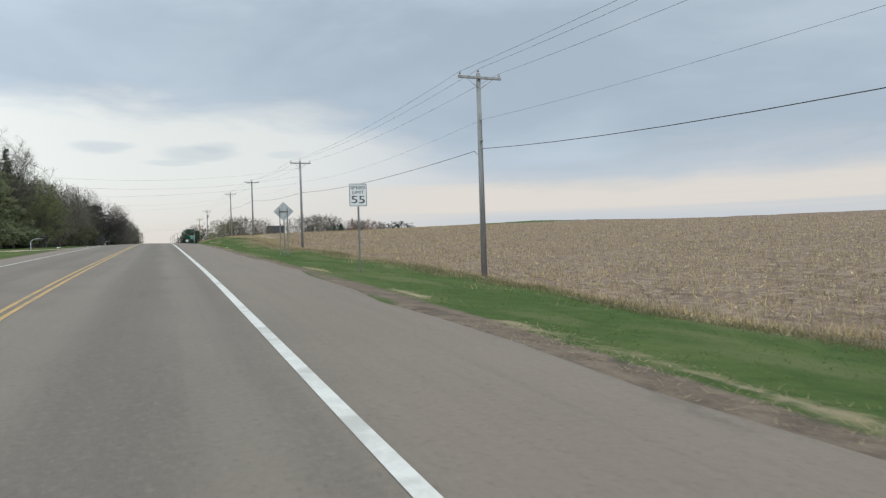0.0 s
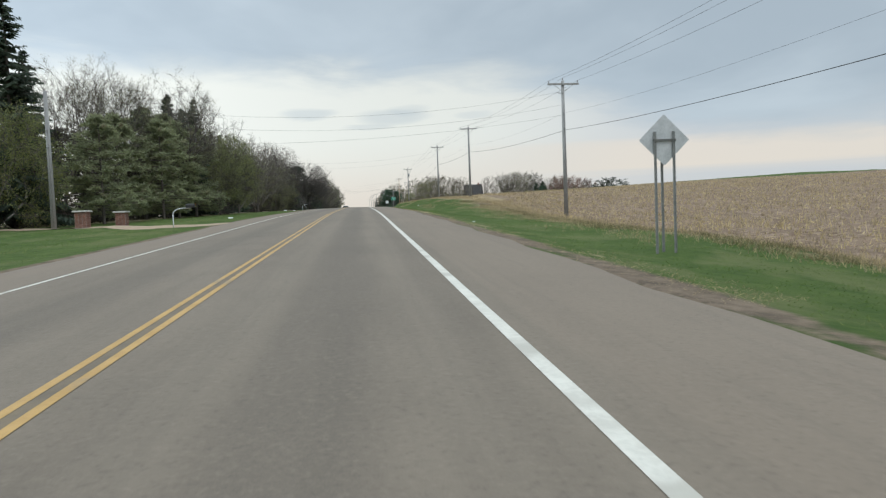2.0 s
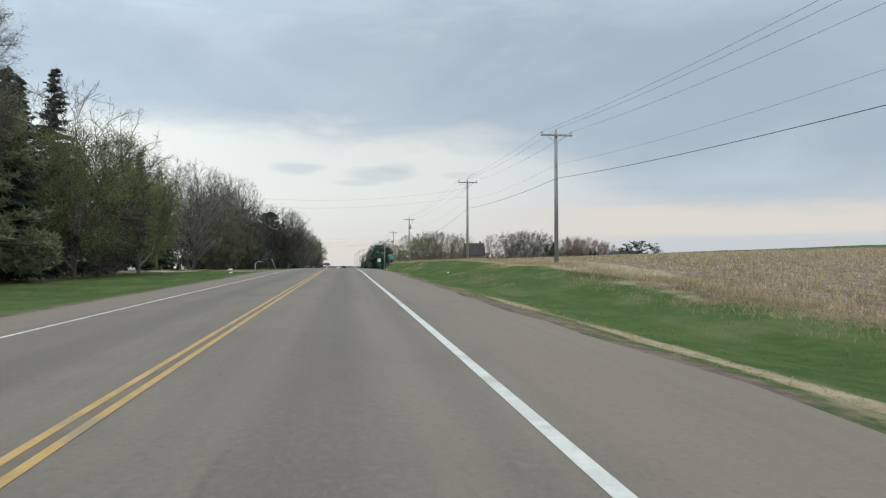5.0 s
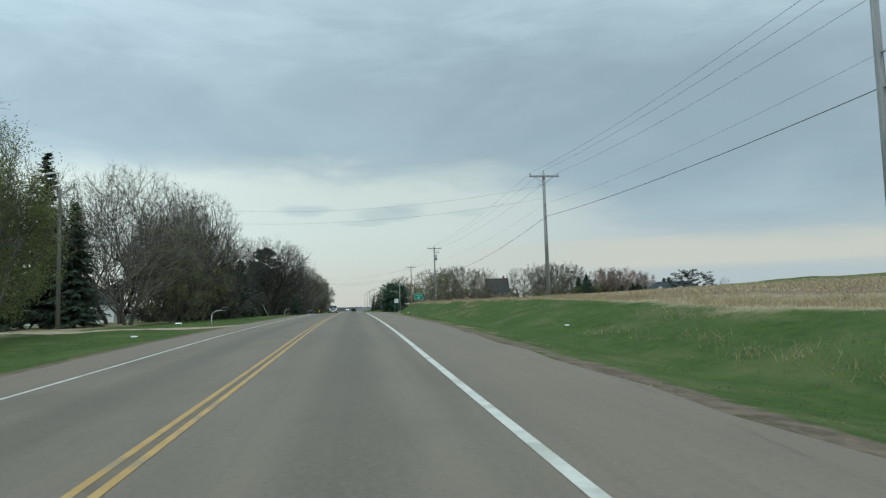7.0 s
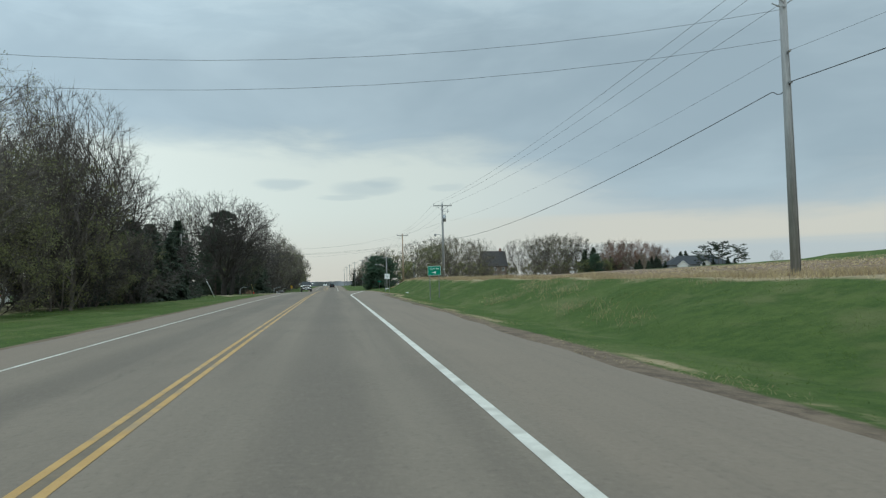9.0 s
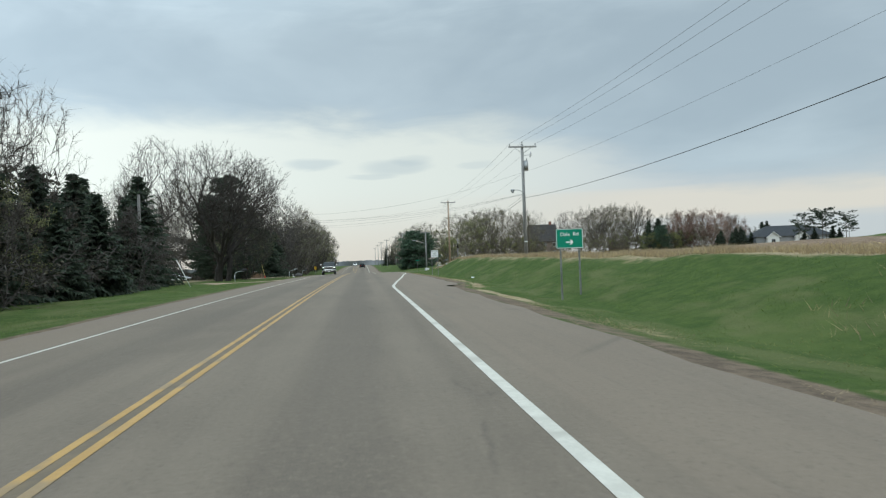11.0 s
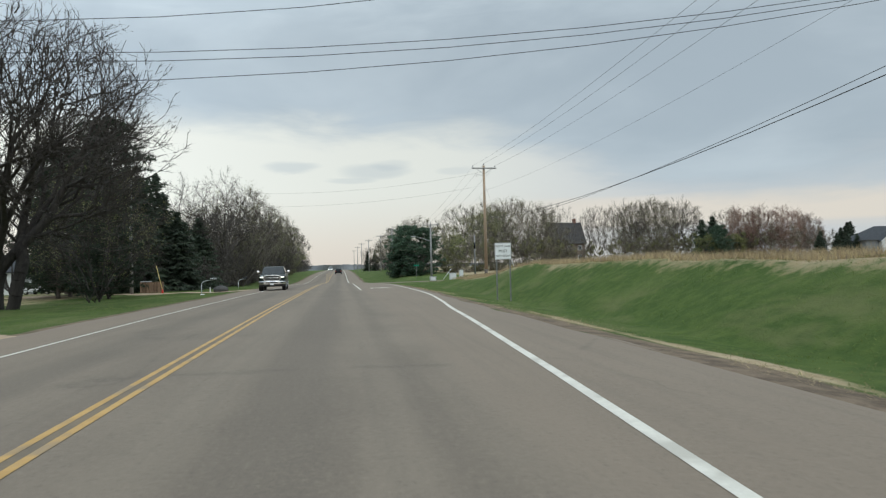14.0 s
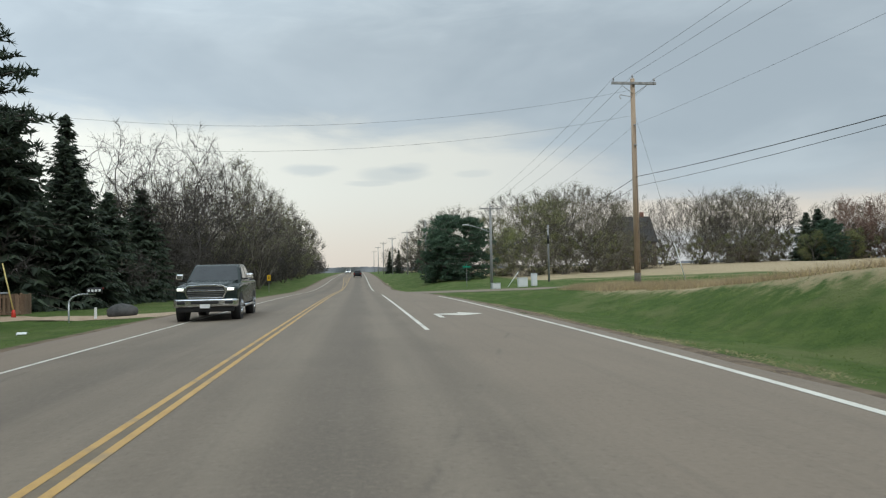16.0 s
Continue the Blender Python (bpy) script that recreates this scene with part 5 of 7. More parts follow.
# single trees that stand out
set_tree(elm, -15.4, 259.0, 0.92, 1.4)
copy_thing(elm_b, Matrix.Translation(on(-14.3, 258.4, -0.2)) @ Matrix.Rotation(radians(21), 4, "Y") @ Matrix.Rotation(2.0, 4, "Z") @ Matrix.Diagonal((1.05, 1.05, 0.92, 1)))
set_tree(elm_b, -19.8, 250.0, 0.93, 4.0)
set_tree(leaner, -19.0, 178.0, 1.02, 0.3)
set_tree(bud_a, -25.7, 247.4, 0.64, 2.3)
set_tree(bud_a, -27.5, 302.0, 1.18, 0.6)
set_tree(ash_b, -15.0, 191.0, 1.0, 1.0)
for x, y, k, s in ((-26.5, 96, spruce_a, 0.80), (-22.8, 85.0, spruce_a, 0.92), (-25, 98, bud_a, 0.86), (-24, 105, bud_a, 0.92), (-25, 113, bud_a, 1.0), (-24, 120, bud_a, 0.9), (-19.5, 113.0, bud_a, 0.95),
                   (-18.5, 90.0, white_pine, 0.60), (-19.5, 97.0, white_pine, 0.66), (-17.6, 104.0, white_pine, 0.68), (-20.5, 108.0, white_pine, 0.80), (-18.2, 112.5, white_pine, 0.74), (-21.0, 118.0, white_pine, 0.84), (-18.0, 120.0, white_pine, 0.76), (-19.5, 125.5, spruce_b, 1.0),
                   (-22.0, 139.3, spruce_a, 0.9), (-22.4, 133.6, spruce_b, 1.1), (-22.4, 126.0, spruce_b, 1.16), (-17.2, 131.0, leafy_a, 0.90), (-18.4, 139.5, leafy_a, 1.03), (-17.6, 148.0, leafy_a, 0.95), (-20.5, 151.0, leafy_b, 1.0), (-22.0, 80.0, leafy_b, 0.95), (-16.4, 192.5, willow, 0.88), (-16.0, 198.5, willow, 0.55), (-15.6, 206.5, willow, 0.5), (-16.4, 183.5, willow, 0.66),
                   (-25.5, 176.0, spruce_a, 0.83), (-22.0, 173.3, spruce_b, 0.80), (-27.5, 171.0, spruce_b, 0.95), (-28.0, 178.0, ash_c, 1.1), (-23, 184, oak, 0.86), (-24, 192, oak, 0.95), (-21, 199, ash_a, 0.98),
                   (-16.0, 208.0, spruce_c, 0.85), (-17.2, 215.0, spruce_c, 0.9), (-18.0, 237.5, spruce_c, 1.15), (-15.0, 219.0, spruce_c, 0.75), (-15.8, 227.0, spruce_c, 0.8), (-18.5, 204.0, spruce_c, 0.95), (-14.2, 211.0, spruce_c, 0.6), (-17.2, 221.0, spruce_c, 0.93), (-19.5, 228.5, spruce_c, 1.0),
                   (-20.6, 294.0, cedar, 1.2), (-21.5, 286.0, cedar, 0.9), (-20.0, 279.5, cedar, 0.72), (-23.0, 294.0, cedar, 0.95), (-19.5, 297.5, cedar, 0.72), (-16.5, 299.0, spruce_b, 0.78), (-18.8, 305.0, spruce_b, 1.0), (-15.5, 304.0, spruce_c, 0.9), (-14.8, 275.0, cedar, 0.62), (-15.0, 274.5, dark_bushy, 0.8), (-21.0, 294.0, spruce_b, 0.95),
                   (-16.5, 313.0, oak, 0.92), (-18.0, 319.0, dark_bushy, 0.92), (-17.0, 332.0, dark_bushy, 1.0), (-17.0, 344.0, dark_bushy, 1.0), (-15.5, 325.0, oak, 1.08), (-14.0, 338.0, bushy, 1.28), (-15.0, 349.0, oak, 1.05), (-13.0, 360.0, bushy, 1.22), (-14.0, 374.0, dark_bushy, 1.2), (-12.5, 389.0, dark_bushy, 1.15), (-13.0, 405.0, willow, 1.15), (-12.5, 424.0, dark_bushy, 1.1), (-13.0, 445.0, dark_bushy, 1.05),
                   (-14.6, 296.0, spruce_c, 0.95), (-14.8, 309.0, spruce_c, 1.0), (-17.5, 294.0, spruce_c, 1.25), (-16.0, 196.0, oak, 0.85), (-13.5, 268.0, dark_bushy, 0.7), (-17.5, 201.0, ash_c, 1.0), (-25.0, 268.0, ash_b, 0.8), (-29.5, 280.0, ash_b, 0.85), (-24.0, 262.0, ash_c, 0.7), (-18.5, 193.0, ash_b, 1.05), (-19.0, 199.0, ash_b, 1.0), (-18.6, 206.5, oak, 0.88), (-21.0, 203.0, ash_a, 0.95), (-34.0, 290.0, ash_a, 0.8), (-31.0, 320.0, deep, 0.8), (-36.0, 324.0, deep, 0.85), (-42.0, 336.0, deep, 1.0), (-31.5, 290.0, thicket_b, 0.36), (-37.5, 301.0, thicket, 0.45), (-33.0, 272.0, oak, 0.8), (-27.0, 276.0, thicket, 0.5)):
    set_tree(k, x, y, s, rng.uniform(0, 6.28))
# the body of the woods, row behind row
kinds = [ash_a, ash_b, ash_c, ash_a, oak, ash_c]
for y in np.concatenate([np.arange(136, 480, 10.0), np.arange(484, 660, 15.0)]):
    for row, (x0, keep) in enumerate(((-20.5, 0.42), (-27, 0.68))):
        if rng.uniform() < keep and not (row == 0 and (300 < y < 345 or 150 < y < 186 or 228 < y < 250 or 276 < y < 312)) and not (row == 1 and (150 < y < 172 or 225 < y < 275 or 300 < y < 340)) and not (row == 0 and 250 < y < 275):
            k = kinds[rng.integers(0, len(kinds))]
            if y > 285 and k is not oak:
                k = dark_ash
            if y > 430:
                k = far_ash
            if y > 300:
                x0 += 6.0
            if y > 470:
                x0 -= 2.0
            set_tree(k, x0 + rng.uniform(-2.5, 2.5), y + rng.uniform(-3, 3), rng.uniform(0.82, 1.05) * (0.75 if y > 480 else 1.0), rng.uniform(0, 6.28))
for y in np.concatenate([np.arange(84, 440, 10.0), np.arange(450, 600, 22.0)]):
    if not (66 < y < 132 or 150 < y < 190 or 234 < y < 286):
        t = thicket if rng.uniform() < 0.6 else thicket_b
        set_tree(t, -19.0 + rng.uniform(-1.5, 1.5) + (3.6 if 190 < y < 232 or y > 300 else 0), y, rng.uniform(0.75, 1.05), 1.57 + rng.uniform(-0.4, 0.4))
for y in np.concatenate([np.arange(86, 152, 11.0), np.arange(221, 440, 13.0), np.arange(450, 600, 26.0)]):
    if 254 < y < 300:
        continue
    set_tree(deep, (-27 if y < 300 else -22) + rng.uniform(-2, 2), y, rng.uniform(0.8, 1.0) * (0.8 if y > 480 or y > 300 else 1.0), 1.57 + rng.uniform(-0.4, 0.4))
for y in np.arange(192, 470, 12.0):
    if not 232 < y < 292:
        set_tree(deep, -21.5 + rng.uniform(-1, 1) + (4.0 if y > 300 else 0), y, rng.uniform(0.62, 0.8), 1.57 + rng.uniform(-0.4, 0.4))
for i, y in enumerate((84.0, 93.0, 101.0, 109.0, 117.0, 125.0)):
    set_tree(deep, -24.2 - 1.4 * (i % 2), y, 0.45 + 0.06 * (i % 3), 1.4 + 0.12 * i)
# woods and clumps across the road
for x, y, k, s in ((14.4, 356, pine_g, 0.78), (15.4, 357, pine_g, 1.02), (18.2, 353, pine_g, 0.92), (15.5, 374, bushy, 0.85), (18.5, 382, bushy, 0.9), (16.5, 394, bushy, 0.85), (26, 360, leafy_b, 0.8), (24.5, 368, willow, 0.85), (31, 366, willow, 1.02), (35, 372, willow, 1.12), (40, 374, bushy, 1.25), (45, 378, bushy, 1.22), (50, 380, bushy, 1.12), (54, 384, ash_c, 1.12),
                   (38, 386, bushy, 1.25), (44, 388, oak, 1.0), (30, 380, bushy, 1.15), (20, 382, bushy, 1.0), (16, 412, bushy, 0.8), (15.5, 436, bushy, 0.75), (17, 424, spruce_b, 0.6), (14.5, 470, spruce_b, 0.55), (13, 500, spruce_b, 0.6), (15, 530, bushy, 0.8), (55, 393, bushy, 1.05),
                   (70, 400, ash_b, 0.98), (78, 400, oak, 1.05), (83, 396, bushy, 1.28), (88, 400, bushy, 1.30), (93, 397, oak, 1.06), (97, 401, bushy, 1.2), (86, 408, bushy, 1.28), (92, 404, bushy, 1.25), (79, 405, bushy, 1.2), (74, 404, ash_c, 1.15),
                   (91, 379, leafy_b, 0.62), (94, 377, pine_g, 0.72), (98, 379, leafy_b, 0.60), (96, 382, pine_g, 0.84), (93, 384, spruce_c, 1.12), (97, 386, spruce_c, 1.2), (102, 382, spruce_c, 0.8), (124, 372, spruce_c, 0.85), (128, 376, spruce_c, 0.9), (118, 378, ash_b, 0.7), (110, 388, bushy, 0.95), (104, 392, bushy, 1.0)):
    set_tree(k, x, y, s, rng.uniform(0, 6.28))
for x, y, s in ((103, 384, 1.35), (107, 380, 1.45), (112, 378, 1.4), (117, 382, 1.3), (106, 388, 1.5), (122, 384, 1.2)):
    set_tree(redbrush, x, y, s, rng.uniform(0, 6.28))
for x, y in ((26, 354), (40, 362), (48, 370), (56, 374), (20, 362), (78, 388), (84, 386), (100, 380), (108, 374), (116, 374), (19, 364), (17, 386), (34, 358), (44, 366), (52, 372), (75, 392), (88, 388), (16, 402), (15.5, 425), (15.5, 455), (128, 384)):
    set_tree(scrub if x > 20 else thicket, x, y, rng.uniform(0.7, 0.95), rng.uniform(0, 3))
for x, y, s in ((25, 362, 0.5), (30, 360, 0.55), (35, 364, 0.6), (40, 366, 0.6), (45, 370, 0.62), (50, 374, 0.6), (55, 378, 0.5), (75, 393, 0.5), (80, 391, 0.55), (85, 390, 0.55), (90, 391, 0.6), (96, 393, 0.6), (102, 380, 0.55), (108, 384, 0.6), (114, 384, 0.6), (15.5, 366, 0.45), (17, 384, 0.45), (60, 414, 0.6), (66, 412, 0.6), (72, 412, 0.6), (69, 396, 0.42)):
    set_tree(low_scrub if x > 20 else deep, x, y, s, 1.57 + rng.uniform(-0.3, 0.3) + 1.2)
set_tree(ash_c, 99.0, 282.0, 0.24, 1.0, label="small bare bush on the rise")
for x, y, s in ((106, 325, 0.36), (110, 327, 0.42), (114, 326, 0.45), (118, 329, 0.42), (93, 341, 0.46), (95, 343, 0.55), (97, 341, 0.50), (98.6, 342, 0.60), (101, 344, 0.62), (103, 346, 0.52), (104.5, 345, 0.45)):
    set_tree(spruce_c, x, y, s, rng.uniform(0, 6.28))
for x, y, s in ((104, 324, 0.62), (107, 326, 0.78), (110, 324, 0.88), (113, 327, 0.86), (116, 324, 0.78), (119, 327, 0.62)):
    set_tree(old_pine, x, y, s, rng.uniform(0, 6.28))
for kind in (dark_bushy, dark_ash, far_ash, scrub, low_scrub, oak, white_pine, cedar, deep, willow, elm, elm_b, ash_a, ash_b, ash_c, bud_a, leafy_a, leafy_b, leaner, spruce_a, spruce_b, spruce_c, pine_g, old_pine, thicket, thicket_b, bushy, redbrush):
    for o in (*kind.children_recursive, kind):
        bpy.data.objects.remove(o)

# the far wooded ridge that closes the view, distance haze put into its colour
V, F = [], []
rr = np.random.default_rng(9)
ridge_x = np.linspace(-3200, 3200, 900)
for row, (dist, up) in enumerate(((2300, 17.0), (2380, 21.0))):
    top = float(land_z(0, dist)) + up + 3.0 * np.sin(ridge_x * 0.006 + row) + 2.5 * np.sin(ridge_x * 0.017 + 2 * row) + rr.uniform(-1.6, 1.6, len(ridge_x))
    foot = len(V)
    for x, z in zip(ridge_x, top):
        V += [(x, dist, -20.0), (x, dist + 15 * math.sin(x * 0.05), z)]
    for i in range(len(ridge_x) - 1):
        a = foot + 2 * i
        F.append((a, a + 2, a + 3, a + 1))
HAZED_WOOD = mat("distant_woods", (0.165, 0.180, 0.200), (0.205, 0.215, 0.230), 0.02, 0.95)
tagged(new("backdrop", mesh_from("backdrop", V, F, HAZED_WOOD)), "low wooded ridge on the horizon with blue-grey haze in its colour", "woods", kind="structure")


# ---- vehicles --------------------------------------------------------------
def paint(name, c, rough=0.25):
    return mat(name, c, tuple(v * 1.15 for v in c), 2.0, rough, spec=0.22, coat=0.08)


TRUCK_PAINT = paint("dark_green_car_paint", (0.012, 0.020, 0.018))
SILVER = mat("chrome", (0.55, 0.56, 0.57), (0.66, 0.67, 0.68), 5.0, 0.15, metal=1.0)
TYRE = mat("tyre_rubber", (0.012, 0.012, 0.012), (0.025, 0.025, 0.024), 12.0, 0.85, 0.3)
TRIM = mat("black_plastic", (0.012, 0.012, 0.013), (0.022, 0.022, 0.023), 9.0, 0.6)
GLASS = mat("dark_car_glass", (0.012, 0.015, 0.017), (0.02, 0.024, 0.026), 2.0, 0.12, spec=0.3)
HEADLIGHT = glow("lit_headlight", (0.95, 1.0, 0.86), 1.6)
TAIL = mat("red_lens", (0.25, 0.01, 0.008), (0.35, 0.015, 0.01), 6.0, 0.2)


def bm_side(outline, width, x=0.0, bevel=0.0, top=1.0, z_top=99.0):
    """A side outline in y and z, widened along x; the part above z_top is narrowed."""
    bm = bm_prism(outline, width, 0.0)
    bmesh.ops.transform(bm, matrix=Matrix.Rotation(radians(90), 4, "Z"), verts=bm.verts)
    for v in bm.verts:
        if v.co.z > z_top:
            v.co.x *= top
    if bevel:
        bmesh.ops.bevel(bm, geom=list(bm.edges), offset=bevel, segments=3, affect="EDGES", profile=0.6)
        for f in bm.faces:
            f.smooth = True
    bmesh.ops.translate(bm, vec=(x, 0, 0), verts=bm.verts)
    return bm


def quad(corners, thick=0.012):
    bm = bmesh.new()
    f = bm.faces.new([bm.verts.new(c) for c in corners])
    bm.normal_update()
    n = f.normal.copy()
    out = bmesh.ops.extrude_face_region(bm, geom=[f])
    bmesh.ops.translate(bm, vec=n * thick, verts=[v for v in out["geom"] if isinstance(v, bmesh.types.BMVert)])
    bmesh.ops.recalc_face_normals(bm, faces=bm.faces)
    return bm


def wheel(parent, x, y, r, wide):
    s = 1 if x > 0 else -1
    t = part("wheel", bm_tube((x - wide / 2, y, r), (x + wide / 2, y, r), r, r, 24, bevel=0.035), TYRE, parent)
    bm = bm_tube((x + s * (wide / 2 - 0.02), y, r), (x + s * (wide / 2 + 0.012), y, r), r * 0.66, r * 0.60, 20)
    for k in range(6):
        a = k * math.pi / 3
        bm = bm_tube((x + s * (wide / 2 + 0.015), y, r), (x + s * (wide / 2 + 0.015), y + math.cos(a) * r * 0.58, r + math.sin(a) * r * 0.58), 0.035, 0.03, 6, bm)
    part("rim", bm, SILVER, t, "bright wheel rim")


def bm_loft(sections, n=9):
    """A body out of rounded cross sections: (y, half width, foot, top, corner radius), from nose to tail."""
    bm = bmesh.new()
    rings = []
    for y, w, z0, z1, r in sections:
        ring_v = []
        for cx, cz, a0 in ((w - r, z1 - r, 0), (-w + r, z1 - r, 90), (-w + r * 0.6, z0 + r * 0.6, 180), (w - r * 0.6, z0 + r * 0.6, 270)):
            k = r if a0 < 180 else r * 0.6
            ring_v += [bm.verts.new((cx + k * math.cos(radians(a0 + 90 * i / n)), y, cz + k * math.sin(radians(a0 + 90 * i / n)))) for i in range(n + 1)]
        rings.append(ring_v)
    for p, q in zip(rings, rings[1:]):
        for i in range(len(p)):
            j = (i + 1) % len(p)
            bm.faces.new((p[i], p[j], q[j], q[i])).smooth = True
    bm.faces.new(rings[0]), bm.faces.new(rings[-1])
    bmesh.ops.recalc_face_normals(bm, faces=bm.faces)
    return bm


def pickup(m, label):
    """A full-size crew-cab truck, nose towards -y."""
    t = thing("pickup_truck", m, label, "pickup truck")
    part("body", bm_loft([(-2.78, 0.86, 0.60, 1.04, 0.10), (-2.70, 0.96, 0.54, 1.13, 0.12), (-2.50, 1.01, 0.50, 1.18, 0.14), (-1.90, 1.03, 0.50, 1.23, 0.14), (-1.22, 1.03, 0.50, 1.28, 0.12), (2.55, 1.03, 0.52, 1.34, 0.08), (2.78, 1.01, 0.55, 1.33, 0.08), (2.84, 0.97, 0.62, 1.28, 0.08)]), TRUCK_PAINT, t)
    part("hood", bm_loft([(-2.68, 0.60, 1.0, 1.165, 0.08), (-2.45, 0.70, 1.0, 1.245, 0.10), (-1.80, 0.76, 1.0, 1.315, 0.10), (-1.12, 0.80, 1.0, 1.355, 0.08)]), TRUCK_PAINT, t)
    part("cab", bm_side([(-1.28, 1.24), (-0.56, 1.83), (-0.28, 1.92), (0.95, 1.94), (1.25, 1.86), (1.42, 1.28)], 1.90, 0, 0.06, 0.82, 1.5), TRUCK_PAINT, t)
    part("windshield", quad([(-0.84, -1.20, 1.335), (0.84, -1.20, 1.335), (0.70, -0.56, 1.85), (-0.70, -0.56, 1.85)]), GLASS, t, "dark glass windshield")
    for s in (-1, 1):
        part("side_window", quad([(s * 0.935, -0.92, 1.38), (s * 0.935, 0.10, 1.38), (s * 0.815, 0.06, 1.80), (s * 0.81, -0.44, 1.80)], 0.02), GLASS, t)
        part("side_window", quad([(s * 0.935, 0.20, 1.38), (s * 0.935, 1.14, 1.38), (s * 0.81, 1.0, 1.80), (s * 0.815, 0.18, 1.80)], 0.02), GLASS, t)
        mir = part("mirror", bm_box(0.25, 0.12, 0.20, s * 1.20, -0.92, 1.38, 0.045), SILVER, t, "chrome door mirror")
        part("mirror_arm", bm_box(0.20, 0.06, 0.05, s * 1.02, -0.90, 1.37), TRIM, mir)
        bm = bm_prism([(s * 0.63, 0.965), (s * 0.93, 1.0), (s * 0.95, 1.10), (s * 0.62, 1.135)], 0.14, 0.015)
        bmesh.ops.translate(bm, vec=(0, -2.73, 0), verts=bm.verts)
        lamp = part("headlight", bm, SILVER, t, "chrome-backed headlight")
        part("bulb", bm_box(0.20, 0.02, 0.075, s * 0.80, -2.81, 1.02, 0.008), HEADLIGHT, lamp, "lit white lamp")
        part("fog_light", bm_box(0.26, 0.03, 0.10, s * 0.76, -2.935, 0.575, 0.02), TRIM, t, "dark fog light recess")
        part("running_board", bm_tube((s * 1.04, -1.25, 0.45), (s * 1.04, 1.2, 0.45), 0.05, 0.05, 10), SILVER, t)
        part("door_trim", bm_box(0.02, 3.9, 0.035, s * 1.03, 0.1, 1.26), SILVER, t, "bright belt trim")
        part("tail_light", bm_box(0.10, 0.06, 0.38, s * 0.92, 2.83, 0.86, 0.02), TAIL, t)
        for y in (-0.35, 0.62):
            part("door_handle", bm_box(0.03, 0.2, 0.04, s * 1.04, y, 1.15, 0.01), SILVER, t)
        for y in (-1.86, 1.90):
            part("wheel_arch", bm_tube((s * 0.74, y, 0.43), (s * 1.036, y, 0.43), 0.50, 0.50, 28), TRIM, t)
            wheel(t, s * 0.89, y, 0.42, 0.29)
    bm = bm_prism([(-0.55, 0.78), (0.55, 0.78), (0.62, 0.94), (0.58, 1.12), (-0.58, 1.12), (-0.62, 0.94)], 0.08)
    bmesh.ops.translate(bm, vec=(0, -2.765, 0), verts=bm.verts)
    part("grille", bm, TRIM, t, "black grille")
    for z, w, tall in ((1.045, 1.10, 0.022), (0.985, 1.16, 0.035), (0.925, 1.16, 0.022), (0.865, 1.12, 0.022), (0.82, 1.08, 0.018)):
        part("grille_bar", bm_box(w, 0.03, tall, 0, -2.81, z, 0.006), SILVER if tall > 0.03 else DARKSTEEL, t)
    bm = bm_prism([(-0.66, 1.12), (-0.58, 1.19), (-0.25, 1.215), (0.25, 1.215), (0.58, 1.19), (0.66, 1.12), (0.56, 1.125), (0.25, 1.15), (-0.25, 1.15), (-0.56, 1.125)], 0.10, 0.012)
    bmesh.ops.translate(bm, vec=(0, -2.745, 0), verts=bm.verts)
    for s in (-1, 1):
        made = bm_prism([(s * 0.58, 1.13), (s * 0.65, 1.11), (s * 0.665, 0.94), (s * 0.58, 0.76), (s * 0.53, 0.78), (s * 0.615, 0.94)], 0.07)
        bmesh.ops.translate(made, vec=(0, -2.78, 0), verts=made.verts)
        bm = joined(bm, made)
    part("grille_surround", bm_box(1.10, 0.09, 0.04, 0, -2.785, 0.755, 0.012, bm), SILVER, t, "chrome grille surround")
    part("bumper", bm_loft([(-2.93, 0.62, 0.51, 0.70, 0.05), (-2.90, 0.90, 0.49, 0.73, 0.06), (-2.80, 1.01, 0.47, 0.74, 0.06), (-2.55, 1.03, 0.47, 0.73, 0.06)]), SILVER, t, "chrome front bumper")
    part("intake", bm_box(0.88, 0.03, 0.10, 0, -2.935, 0.575, 0.02), TRIM, t, "black bumper intake")
    part("lower_bumper", bm_box(1.80, 0.26, 0.20, 0, -2.70, 0.31, 0.05), TRIM, t)
    part("number_plate", bm_box(0.31, 0.02, 0.13, 0, -2.95, 0.44), SIGN_W, t, "white number plate")
    part("rear_bumper", bm_box(1.94, 0.2, 0.2, 0, 2.88, 0.5, 0.05), SILVER, t)
    return t


